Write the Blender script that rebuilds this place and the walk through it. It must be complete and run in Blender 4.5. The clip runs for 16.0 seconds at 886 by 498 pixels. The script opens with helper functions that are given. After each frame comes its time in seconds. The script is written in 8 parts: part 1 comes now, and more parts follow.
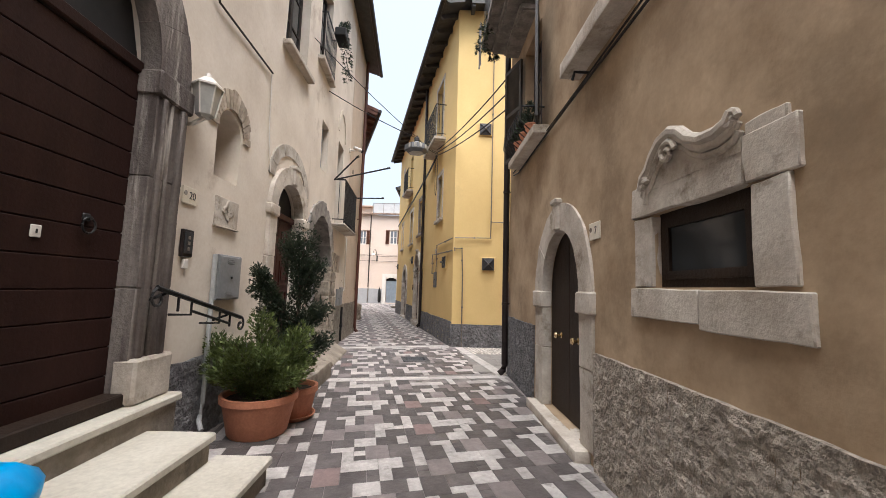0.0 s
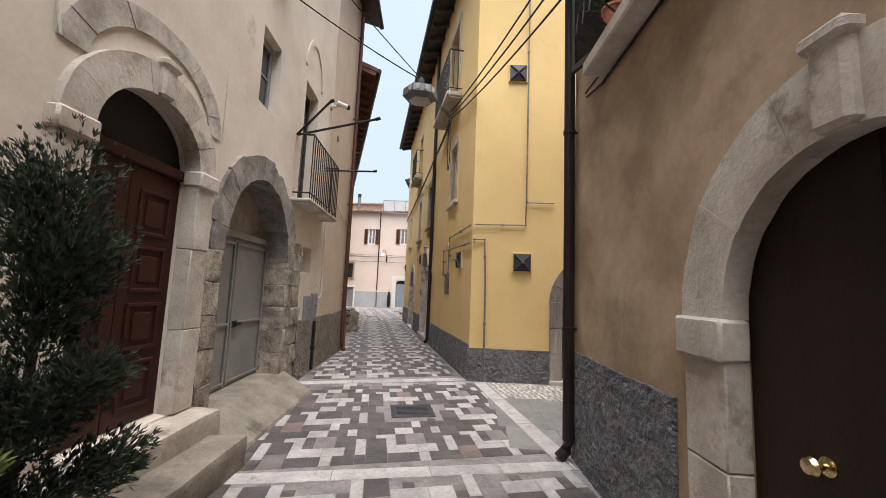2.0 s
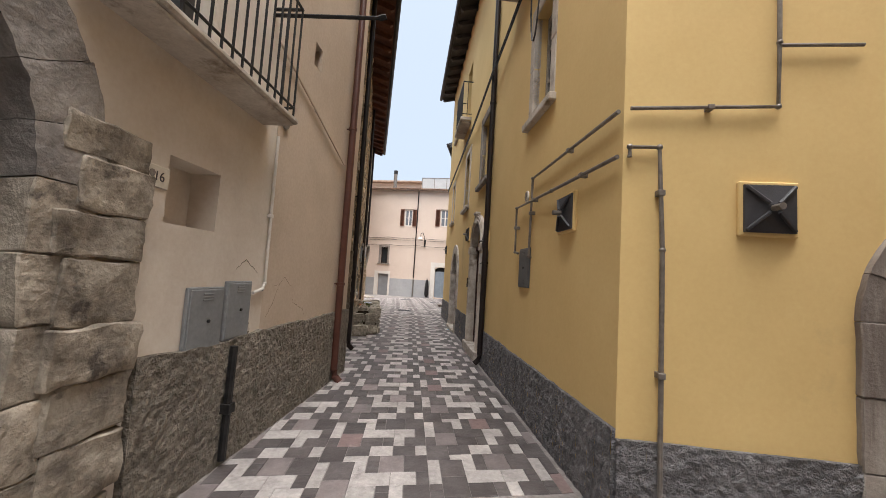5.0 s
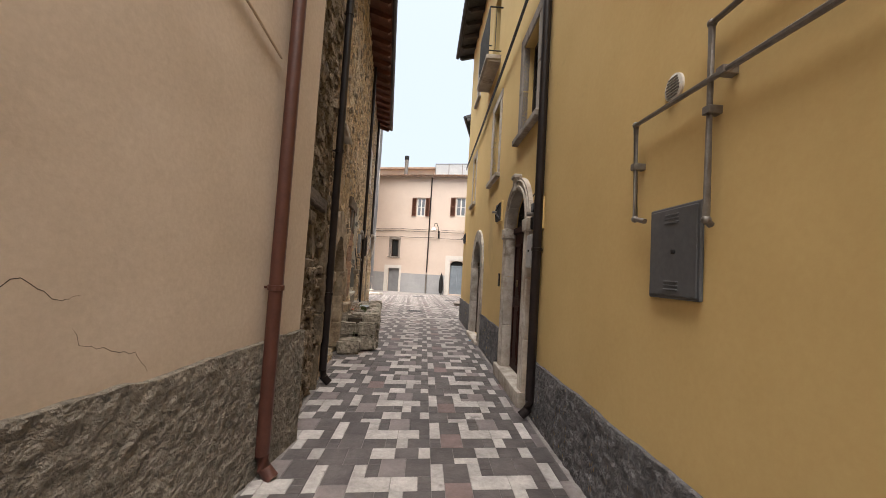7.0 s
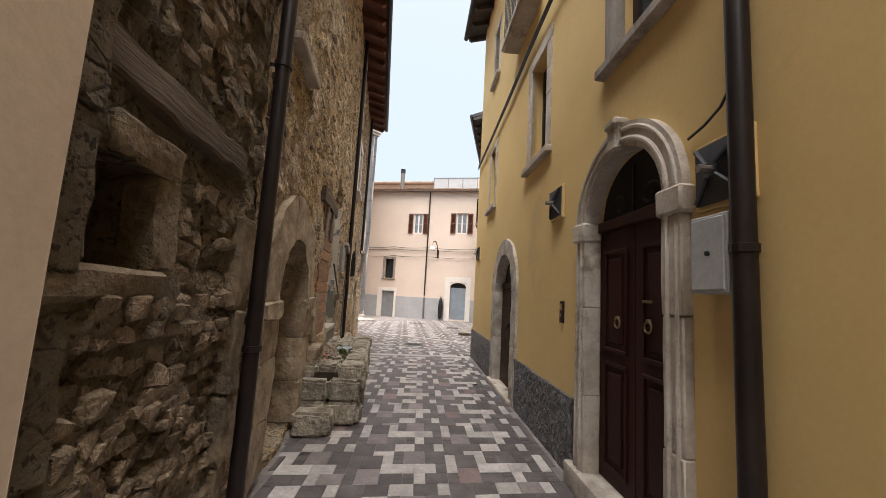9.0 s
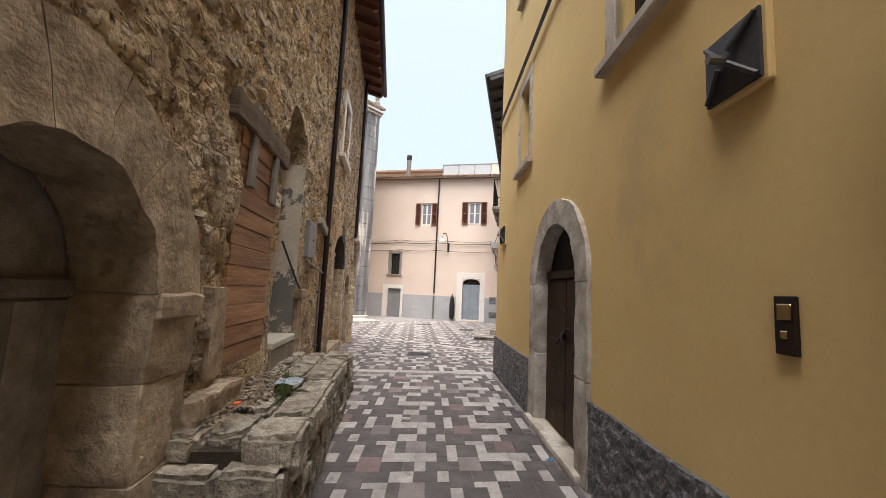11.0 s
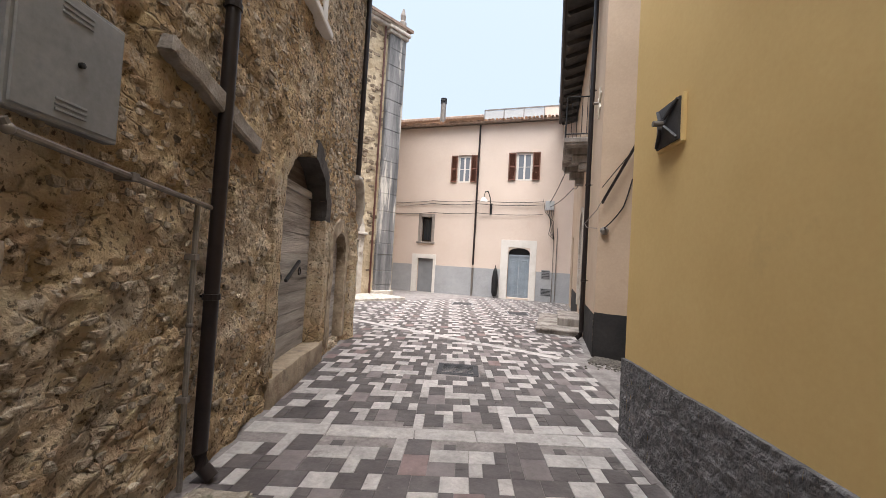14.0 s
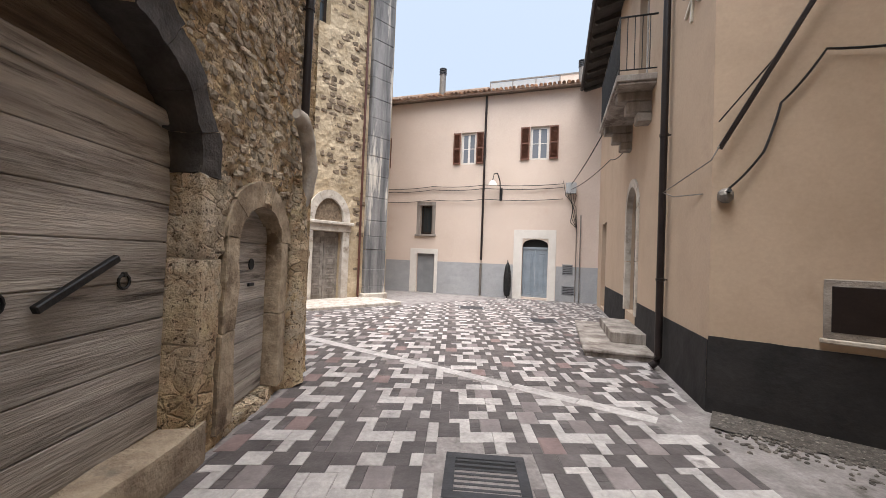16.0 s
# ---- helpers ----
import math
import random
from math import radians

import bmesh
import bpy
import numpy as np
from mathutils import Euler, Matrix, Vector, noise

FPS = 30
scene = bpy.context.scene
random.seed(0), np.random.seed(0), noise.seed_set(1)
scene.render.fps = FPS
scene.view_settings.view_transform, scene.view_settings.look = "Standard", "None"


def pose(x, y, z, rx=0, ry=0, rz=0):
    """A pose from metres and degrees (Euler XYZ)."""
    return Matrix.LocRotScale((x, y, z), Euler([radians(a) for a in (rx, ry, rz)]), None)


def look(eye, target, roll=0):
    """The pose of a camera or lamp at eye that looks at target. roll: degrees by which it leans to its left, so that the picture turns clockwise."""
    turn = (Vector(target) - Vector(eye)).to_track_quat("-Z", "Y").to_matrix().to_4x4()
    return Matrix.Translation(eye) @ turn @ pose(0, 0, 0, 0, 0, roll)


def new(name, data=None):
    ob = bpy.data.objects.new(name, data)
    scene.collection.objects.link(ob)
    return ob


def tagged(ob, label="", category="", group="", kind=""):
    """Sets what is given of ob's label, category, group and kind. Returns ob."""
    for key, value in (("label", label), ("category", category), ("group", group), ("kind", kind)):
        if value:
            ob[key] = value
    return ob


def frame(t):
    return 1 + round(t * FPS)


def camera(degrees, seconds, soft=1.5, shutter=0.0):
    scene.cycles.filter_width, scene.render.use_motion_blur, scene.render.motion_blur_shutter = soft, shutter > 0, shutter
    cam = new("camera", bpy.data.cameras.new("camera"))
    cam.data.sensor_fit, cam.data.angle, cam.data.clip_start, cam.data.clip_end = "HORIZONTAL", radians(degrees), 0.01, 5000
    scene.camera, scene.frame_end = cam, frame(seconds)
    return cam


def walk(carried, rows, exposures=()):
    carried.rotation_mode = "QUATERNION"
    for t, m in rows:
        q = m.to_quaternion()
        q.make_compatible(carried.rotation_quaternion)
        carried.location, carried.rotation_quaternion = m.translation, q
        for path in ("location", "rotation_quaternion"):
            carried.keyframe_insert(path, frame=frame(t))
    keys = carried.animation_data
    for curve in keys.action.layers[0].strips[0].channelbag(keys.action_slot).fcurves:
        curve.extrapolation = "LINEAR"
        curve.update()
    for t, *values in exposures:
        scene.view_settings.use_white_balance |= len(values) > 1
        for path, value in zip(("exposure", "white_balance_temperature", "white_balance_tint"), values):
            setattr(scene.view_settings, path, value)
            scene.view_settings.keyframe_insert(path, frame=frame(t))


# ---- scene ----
cam = camera(98.2, 16.0, 0.65)
PATH = [
    (0, (0.356, -0.092, 1.456), (0.768, 1.855, 1.659), 1.7),
    (0.5, (0.517, 0.609, 1.503), (0.9, 2.56, 1.724), 1.8),
    (1, (0.692, 1.3, 1.523), (1.05, 3.254, 1.75), 2.1),
    (1.5, (0.854, 2.015, 1.548), (1.199, 3.972, 1.77), 2.1),
    (2, (0.976, 2.778, 1.538), (1.311, 4.738, 1.755), 2.3),
    (2.5, (1.077, 3.495, 1.566), (1.384, 5.46, 1.775), 2.7),
    (3, (1.102, 4.263, 1.546), (1.342, 6.239, 1.741), 3.1),
    (3.5, (1.225, 4.945, 1.553), (1.412, 6.928, 1.742), 3.2),
    (4, (1.262, 5.674, 1.536), (1.424, 7.659, 1.723), 3.4),
    (4.2, (1.269, 5.94, 1.551), (1.432, 7.925, 1.728), 3.5),
    (6.3, (1.345, 8.739, 1.492), (1.403, 10.734, 1.621), 3.4),
    (6.5, (1.352, 9.0, 1.515), (1.409, 10.995, 1.638), 3.4),
    (7, (1.364, 9.689, 1.544), (1.423, 11.685, 1.658), 3.4),
    (7.5, (1.26, 10.29, 1.533), (1.325, 12.286, 1.649), 3.5),
    (8, (1.236, 10.939, 1.541), (1.303, 12.933, 1.683), 3.5),
    (8.5, (1.142, 11.58, 1.552), (1.209, 13.57, 1.737), 3.4),
    (9, (1.121, 12.24, 1.567), (1.201, 14.226, 1.797), 3.3),
    (9.2, (1.131, 12.516, 1.58), (1.213, 14.5, 1.821), 3.1),
    (11.3, (1.235, 15.073, 1.513), (1.249, 17.063, 1.718), 2.9),
    (11.5, (1.261, 15.342, 1.532), (1.266, 17.333, 1.725), 3.0),
    (12, (1.186, 16.064, 1.502), (1.159, 18.058, 1.654), 3.0),
    (12.5, (1.175, 16.697, 1.475), (1.115, 18.693, 1.588), 3.0),
    (13, (1.085, 17.396, 1.472), (0.984, 19.391, 1.56), 3.1),
    (13.5, (1.025, 18.023, 1.47), (0.898, 20.018, 1.543), 3.3),
    (14, (0.969, 18.761, 1.474), (0.822, 20.754, 1.535), 3.4),
    (14.5, (0.907, 19.407, 1.479), (0.751, 21.4, 1.535), 3.2),
    (15, (0.888, 20.119, 1.483), (0.727, 22.112, 1.539), 2.8),
    (15.5, (0.779, 20.778, 1.454), (0.621, 22.771, 1.502), 2.5),
    (16, (0.741, 21.496, 1.436), (0.584, 23.489, 1.476), 2.2),
]
walk(cam, [(t, look(eye, target, roll)) for t, eye, target, roll in PATH], [(0.0, 2.14, 6050, 10), (1.0, 2.02, 6000, 10), (2.5, 1.85, 6000, 10), (4.0, 1.7, 6000, 10), (6.5, 2.03, 6450, 10), (9.0, 1.97, 6350, 10), (11.5, 2.02, 6200, 10), (13.5, 1.97, 6100, 10), (16.0, 1.76, 6050, 10)])

# ---- world and sun ----
world = bpy.data.worlds.new("world")
scene.world = world
world.use_nodes = True
wn = world.node_tree.nodes
sky = wn.new("ShaderNodeTexSky")
sky.sky_type = "NISHITA"
sky.sun_disc = False
sky.sun_elevation, sky.sun_rotation = radians(73), radians(170)
sky.air_density, sky.dust_density, sky.ozone_density = 0.8, 10.0, 1.0
wn["Background"].inputs["Strength"].default_value = 0.132
cloud = wn.new("ShaderNodeMix")  # thin even cloud over the sky
cloud.data_type = "RGBA"
cloud.inputs[0].default_value = 0.72
cloud.inputs[7].default_value = (1.72, 1.90, 2.0, 1)
world.node_tree.links.new(sky.outputs[0], cloud.inputs[6])
world.node_tree.links.new(cloud.outputs[2], wn["Background"].inputs["Color"])
sun = new("sun", bpy.data.lights.new("sun", "SUN"))
sun.data.energy, sun.data.angle, sun.data.color = 2.2, radians(60), (1.0, 0.96, 0.9)
sun.matrix_basis = pose(0, 0, 20, 17, 0, -8)


# ---- materials ----
def node(nt, kind, **values):
    n = nt.nodes.new(kind)
    for key, value in values.items():
        n.inputs[key].default_value = value
    return n


def surface(name, a, b, scale=3.0, rough=0.85, bump=0.3, fine=40.0, metal=0.0, stain=None, stain_scale=1.2, stain_at=0.6, vary=0.0, streak=False, crackle=0.0, deep=0.02, spec=0.5, fleckle=0.35, edge=0.09):
    """Two colours mixed by a broad noise, fine grain as relief, and stains with a shape of their own."""
    m = bpy.data.materials.new(name)
    m.use_nodes = True
    nt = m.node_tree
    link = nt.links.new
    bsdf = nt.nodes["Principled BSDF"]
    bsdf.inputs["Roughness"].default_value = rough
    bsdf.inputs["Metallic"].default_value = metal
    bsdf.inputs["Specular IOR Level"].default_value = spec
    geo = nt.nodes.new("ShaderNodeNewGeometry")
    where = geo.outputs["Position"]
    if streak:
        mp = node(nt, "ShaderNodeMapping", Scale=(0.12, 0.12, 1.6) if streak == "h" else (1.0, 1.0, 0.12))
        link(where, mp.inputs["Vector"])
        where = mp.outputs["Vector"]
    broad = node(nt, "ShaderNodeTexNoise", Scale=scale, Detail=6.0, Roughness=0.62)
    grain = node(nt, "ShaderNodeTexNoise", Scale=fine, Detail=4.0, Roughness=0.6)
    link(where, broad.inputs["Vector"])
    link(where if streak == "h" else geo.outputs["Position"], grain.inputs["Vector"])
    ramp = nt.nodes.new("ShaderNodeValToRGB")
    ramp.color_ramp.elements[0].position, ramp.color_ramp.elements[1].position = 0.34, 0.66
    ramp.color_ramp.elements[0].color, ramp.color_ramp.elements[1].color = (*a, 1), (*b, 1)
    link(broad.outputs["Fac"], ramp.inputs["Fac"])
    out = ramp.outputs["Color"]
    fleck = node(nt, "ShaderNodeMix")
    fleck.data_type, fleck.blend_type = "RGBA", "OVERLAY"
    fleck.inputs[0].default_value = fleckle
    link(out, fleck.inputs[6])
    link(grain.outputs["Color"], fleck.inputs[7])
    sat = node(nt, "ShaderNodeRGBToBW")
    link(grain.outputs["Color"], sat.inputs[0])
    link(sat.outputs[0], fleck.inputs[7])
    out = fleck.outputs[2]
    if stain:
        blot = node(nt, "ShaderNodeTexNoise", Scale=stain_scale, Detail=8.0, Roughness=0.7)
        link(where, blot.inputs["Vector"])
        cut = nt.nodes.new("ShaderNodeValToRGB")
        cut.color_ramp.elements[0].position, cut.color_ramp.elements[1].position = stain_at, stain_at + edge
        link(blot.outputs["Fac"], cut.inputs["Fac"])
        mix = node(nt, "ShaderNodeMix")
        mix.data_type = "RGBA"
        mix.inputs[7].default_value = (*stain, 1)
        link(cut.outputs["Color"], mix.inputs[0])
        link(out, mix.inputs[6])
        out = mix.outputs[2]
    if vary:
        info = nt.nodes.new("ShaderNodeObjectInfo")
        add = nt.nodes.new("ShaderNodeMath")
        add.operation = "ADD"
        link(info.outputs["Random"], add.inputs[0])
        link(geo.outputs["Random Per Island"], add.inputs[1])
        frac = nt.nodes.new("ShaderNodeMath")
        frac.operation = "FRACT"
        link(add.outputs[0], frac.inputs[0])
        span = node(nt, "ShaderNodeMapRange")
        span.inputs["To Min"].default_value, span.inputs["To Max"].default_value = 1 - vary, 1 + vary
        link(frac.outputs[0], span.inputs["Value"])
        hsv = nt.nodes.new("ShaderNodeHueSaturation")
        link(span.outputs[0], hsv.inputs["Value"])
        link(out, hsv.inputs["Color"])
        out = hsv.outputs["Color"]
    link(out, bsdf.inputs["Base Color"])
    height = grain.outputs["Fac"]
    if crackle:
        vor = node(nt, "ShaderNodeTexVoronoi", Scale=crackle)
        link(geo.outputs["Position"], vor.inputs["Vector"])
        mul = nt.nodes.new("ShaderNodeMath")
        mul.operation = "MULTIPLY_ADD"
        mul.inputs[1].default_value = 1.2
        link(vor.outputs["Distance"], mul.inputs[0])
        link(grain.outputs["Fac"], mul.inputs[2])
        height = mul.outputs[0]
    bp = node(nt, "ShaderNodeBump", Strength=bump, Distance=deep)
    link(height, bp.inputs["Height"])
    link(bp.outputs["Normal"], bsdf.inputs["Normal"])
    return m


def old_face(name, shade=1.0, sharp=1.0):
    """Rough old render: ochre, tan and pale lime patches, embedded pebbles, holes where mortar fell out with their
    shade painted in.
    """
    m = bpy.data.materials.new(name)
    m.use_nodes = True
    nt = m.node_tree
    link = nt.links.new
    bsdf = nt.nodes["Principled BSDF"]
    bsdf.inputs["Roughness"].default_value = 0.95
    bsdf.inputs["Specular IOR Level"].default_value = 0.3
    pos = nt.nodes.new("ShaderNodeNewGeometry").outputs["Position"]

    def cloud(scale, detail=8.0, rough=0.65, lacunarity=2.0):
        n = node(nt, "ShaderNodeTexNoise", Scale=scale, Detail=detail, Roughness=rough)
        link(pos, n.inputs["Vector"])
        return n.outputs["Fac"]

    def ramp(fac, *stops):
        r = nt.nodes.new("ShaderNodeValToRGB")
        while len(r.color_ramp.elements) < len(stops):
            r.color_ramp.elements.new(0.5)
        for e, (at, c) in zip(r.color_ramp.elements, stops):
            e.position, e.color = at, (*c, 1)
        link(fac, r.inputs["Fac"])
        return r.outputs["Color"]

    def mix(fac, a, b, blend="MIX"):
        n = node(nt, "ShaderNodeMix")
        n.data_type, n.blend_type = "RGBA", blend
        if isinstance(fac, float):
            n.inputs[0].default_value = fac
        else:
            link(fac, n.inputs[0])
        for v, k in ((a, 6), (b, 7)):
            if isinstance(v, tuple):
                n.inputs[k].default_value = (*v, 1)
            else:
                link(v, n.inputs[k])
        return n.outputs[2]

    def calc(op, a, b):
        n = nt.nodes.new("ShaderNodeMath")
        n.operation = op
        for v, k in ((a, 0), (b, 1)):
            if isinstance(v, float):
                n.inputs[k].default_value = v
            else:
                link(v, n.inputs[k])
        return n.outputs[0]

    w, b = (1, 1, 1), (0, 0, 0)
    col = ramp(cloud(0.9), (0.30, (0.44, 0.34, 0.23)), (0.44, (0.60, 0.465, 0.295)), (0.55, (0.65, 0.54, 0.40)), (0.68, (0.70, 0.62, 0.51)))
    col = mix(0.75, col, cloud(7.0), "OVERLAY")
    col = mix(ramp(cloud(1.3, 10.0, 0.72), (0.56, b), (0.60, w)), col, (0.62, 0.545, 0.44))
    col = mix(ramp(cloud(1.9, 8.0, 0.7), (0.60, b), (0.74, w)), col, (0.23, 0.20, 0.17))
    vor = node(nt, "ShaderNodeTexVoronoi", Scale=15.0, Randomness=1.0)
    bent = node(nt, "ShaderNodeMix")
    bent.data_type = "VECTOR"
    bent.inputs[0].default_value = 0.06
    twist = node(nt, "ShaderNodeTexNoise", Scale=9.0, Detail=3.0)
    link(pos, twist.inputs["Vector"])
    link(pos, bent.inputs[4])
    link(twist.outputs["Color"], bent.inputs[5])
    link(bent.outputs[1], vor.inputs["Vector"])
    pebble = ramp(vor.outputs["Distance"], (0.30, w), (0.46, b))
    tone = node(nt, "ShaderNodeRGBToBW")
    link(vor.outputs["Color"], tone.inputs[0])
    bare = ramp(cloud(1.1, 6.0, 0.7), (0.42, w), (0.52, b))
    some = calc("MULTIPLY", calc("MULTIPLY", pebble, bare), calc("GREATER_THAN", tone.outputs[0], 0.42))
    col = mix(some, col, ramp(tone.outputs[0], (0.40, (0.33, 0.25, 0.18)), (0.60, (0.50, 0.42, 0.32)), (0.75, (0.62, 0.56, 0.47))))
    cell = node(nt, "ShaderNodeTexVoronoi", Scale=7.5, Randomness=1.0)
    gap = node(nt, "ShaderNodeTexVoronoi", Scale=7.5, Randomness=1.0)
    gap.feature = "DISTANCE_TO_EDGE"
    flat = node(nt, "ShaderNodeMapping", Scale=(1.0, 0.75, 1.35))
    link(bent.outputs[1], flat.inputs["Vector"])
    link(flat.outputs["Vector"], cell.inputs["Vector"])
    link(flat.outputs["Vector"], gap.inputs["Vector"])
    worn_out = ramp(cloud(1.7, 7.0, 0.7), (0.43, b), (0.53, w))
    crevice = calc("MULTIPLY", ramp(gap.outputs["Distance"], (0.0, w), (0.075, b)), calc("MULTIPLY", worn_out, ramp(cloud(6.0, 4.0, 0.6), (0.42, b), (0.58, w))))
    value = node(nt, "ShaderNodeRGBToBW")
    link(cell.outputs["Color"], value.inputs[0])
    col = mix(calc("MULTIPLY", worn_out, 0.8), col, mix(1.0, col, ramp(value.outputs[0], (0.25, (0.72, 0.68, 0.63)), (0.75, (1.2, 1.2, 1.2))), "MULTIPLY"))
    # shade inside open joints and pits, put into the colour as dark brown
    col = mix(calc("MULTIPLY", crevice, 0.65), col, (0.12, 0.088, 0.06))
    pit = calc("MAXIMUM", ramp(cloud(15.0, 5.0, 0.6), (0.33, w), (0.38, b)), calc("MULTIPLY", ramp(cloud(34.0, 4.0, 0.6), (0.36, w), (0.42, b)), 0.8))
    col = mix(pit, col, (0.135, 0.098, 0.066))
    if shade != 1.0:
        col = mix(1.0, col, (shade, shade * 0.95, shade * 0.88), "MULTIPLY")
    link(col, bsdf.inputs["Base Color"])
    high = calc("SUBTRACT", calc("ADD", calc("MULTIPLY", some, 0.5), calc("ADD", calc("MULTIPLY", cloud(14.0, 8.0, 0.7), 1.8), calc("MULTIPLY", cloud(45.0, 4.0, 0.6), 0.25))), calc("ADD", calc("MULTIPLY", pit, 0.7), calc("MULTIPLY", crevice, 0.9)))
    bp = node(nt, "ShaderNodeBump", Strength=1.0, Distance=0.06 * sharp)
    link(high, bp.inputs["Height"])
    link(bp.outputs["Normal"], bsdf.inputs["Normal"])
    return m


def glass(name, tint=(0.03, 0.035, 0.04)):
    m = bpy.data.materials.new(name)
    m.use_nodes = True
    b = m.node_tree.nodes["Principled BSDF"]
    b.inputs["Base Color"].default_value = (*tint, 1)
    b.inputs["Roughness"].default_value = 0.06
    return m


CREAM = surface("cream_plaster", (0.59, 0.512, 0.43), (0.71, 0.635, 0.545), 1.3, 0.9, 0.08, 30, fleckle=0.2, stain=(0.47, 0.385, 0.31), stain_scale=0.9, stain_at=0.6)
PEACH = surface("peach_plaster", (0.48, 0.385, 0.295), (0.56, 0.455, 0.355), 1.1, 0.9, 0.08, 30, fleckle=0.2, stain=(0.43, 0.34, 0.26), stain_scale=0.8, stain_at=0.6, edge=0.15)
OCHRE = surface("ochre_plaster", (0.25, 0.168, 0.098), (0.44, 0.325, 0.212), 1.5, 0.9, 0.09, 26, fleckle=0.2, stain=(0.22, 0.155, 0.095), stain_scale=0.9, stain_at=0.52, edge=0.16)
YELLOW = surface("yellow_plaster", (0.64, 0.455, 0.19), (0.70, 0.51, 0.222), 0.8, 0.88, 0.04, 30, fleckle=0.12, stain=(0.56, 0.40, 0.18), stain_scale=0.5, stain_at=0.62)
PINK = surface("pink_plaster", (0.57, 0.465, 0.39), (0.62, 0.51, 0.432), 0.7, 0.9, 0.05, 25, stain=(0.55, 0.42, 0.34), stain_scale=0.4, stain_at=0.62)
TAN = surface("tan_plaster", (0.43, 0.325, 0.235), (0.50, 0.385, 0.285), 0.9, 0.9, 0.05, 28, fleckle=0.14, stain=(0.37, 0.27, 0.19), stain_scale=0.9, stain_at=0.56, edge=0.2)
ROUGH_GREY = surface("roughcast_grey", (0.13, 0.125, 0.13), (0.22, 0.215, 0.22), 5, 0.95, 1.0, 18, crackle=0, deep=0.12, fleckle=1.0)
ROUGH_TAN = surface("roughcast_tan", (0.17, 0.145, 0.115), (0.27, 0.235, 0.19), 4, 0.95, 1.0, 19, crackle=0, deep=0.12, fleckle=1.0, stain=(0.12, 0.105, 0.08), stain_scale=2.5, stain_at=0.6)
ROUGH_OCHRE = surface("roughcast_ochre", (0.31, 0.26, 0.21), (0.44, 0.385, 0.325), 4, 0.95, 1.0, 19, crackle=0, deep=0.10, fleckle=1.0, stain=(0.36, 0.31, 0.26), stain_scale=1.5, stain_at=0.64)
PINK_DADO = surface("grey_painted_plinth", (0.30, 0.30, 0.305), (0.36, 0.36, 0.365), 1, 0.85, 0.08, 25, stain=(0.46, 0.43, 0.40), stain_scale=1.4, stain_at=0.66)
DARK_DADO = surface("dark_plinth_paint", (0.022, 0.021, 0.022), (0.04, 0.037, 0.037), 2, 0.8, 0.2, 20, spec=0.2, stain=(0.11, 0.10, 0.095), stain_scale=1.5, stain_at=0.64)
STONE = surface("weathered_limestone", (0.36, 0.305, 0.25), (0.58, 0.53, 0.465), 3.0, 0.85, 0.32, 40, fleckle=0.28, stain=(0.22, 0.175, 0.13), stain_scale=2.6, stain_at=0.55, edge=0.12, vary=0.07)
GREY_STONE = surface("grey_stone", (0.15, 0.122, 0.105), (0.39, 0.35, 0.31), 3, 0.85, 0.35, 36, stain=(0.13, 0.10, 0.085), stain_scale=2.4, stain_at=0.53, edge=0.12, vary=0.12, streak=True)
PORTAL_STONE = surface("dark_streaked_portal_stone", (0.075, 0.058, 0.052), (0.27, 0.235, 0.21), 4, 0.85, 0.5, 36, fleckle=0.5, stain=(0.40, 0.36, 0.32), stain_scale=3.0, stain_at=0.60, edge=0.08, vary=0.1, streak=True)
PORTAL_WOOD = surface("dark_red_brown_boards", (0.016, 0.0066, 0.0052), (0.026, 0.011, 0.0085), 3, 0.65, 0.2, 40, streak=True, spec=0.15)
DARK_STONE = surface("dark_stone", (0.14, 0.125, 0.115), (0.30, 0.27, 0.245), 6, 0.88, 0.7, 28, stain=(0.42, 0.39, 0.36), stain_scale=4, stain_at=0.62, vary=0.18)
MARBLE = surface("pale_step_stone", (0.42, 0.39, 0.33), (0.53, 0.50, 0.435), 2, 0.6, 0.12, 30, stain=(0.46, 0.41, 0.33), stain_scale=1.6, stain_at=0.62)
OLD_WALL = old_face("old_rubble_mortar", 1.08)
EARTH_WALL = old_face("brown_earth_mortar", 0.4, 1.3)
PALE_RUBBLE = surface("pale_rubble_stone", (0.27, 0.21, 0.15), (0.46, 0.385, 0.29), 9, 0.92, 1.0, 34, deep=0.03, stain=(0.15, 0.11, 0.08), stain_scale=6, stain_at=0.6, vary=0.3)
RUBBLE = surface("rubble_stone", (0.12, 0.085, 0.056), (0.29, 0.22, 0.15), 9, 0.92, 1.0, 34, deep=0.04, stain=(0.11, 0.08, 0.055), stain_scale=6, stain_at=0.58, vary=0.2)
WARM_STONE = surface("warm_plastered_stone", (0.22, 0.165, 0.112), (0.46, 0.37, 0.265), 5, 0.92, 0.9, 24, fleckle=0.6, stain=(0.19, 0.14, 0.095), stain_scale=3, stain_at=0.56, edge=0.06, vary=0.08)
JAMB_STONE = surface("brown_grey_jamb_stone", (0.14, 0.115, 0.09), (0.42, 0.365, 0.295), 5, 0.92, 0.8, 26, fleckle=0.6, stain=(0.085, 0.07, 0.058), stain_scale=3.5, stain_at=0.56, vary=0.2)
SOOT = surface("sooty_stone", (0.035, 0.030, 0.028), (0.075, 0.065, 0.060), 6, 0.9, 0.6, 30, stain=(0.16, 0.13, 0.10), stain_scale=4, stain_at=0.64)
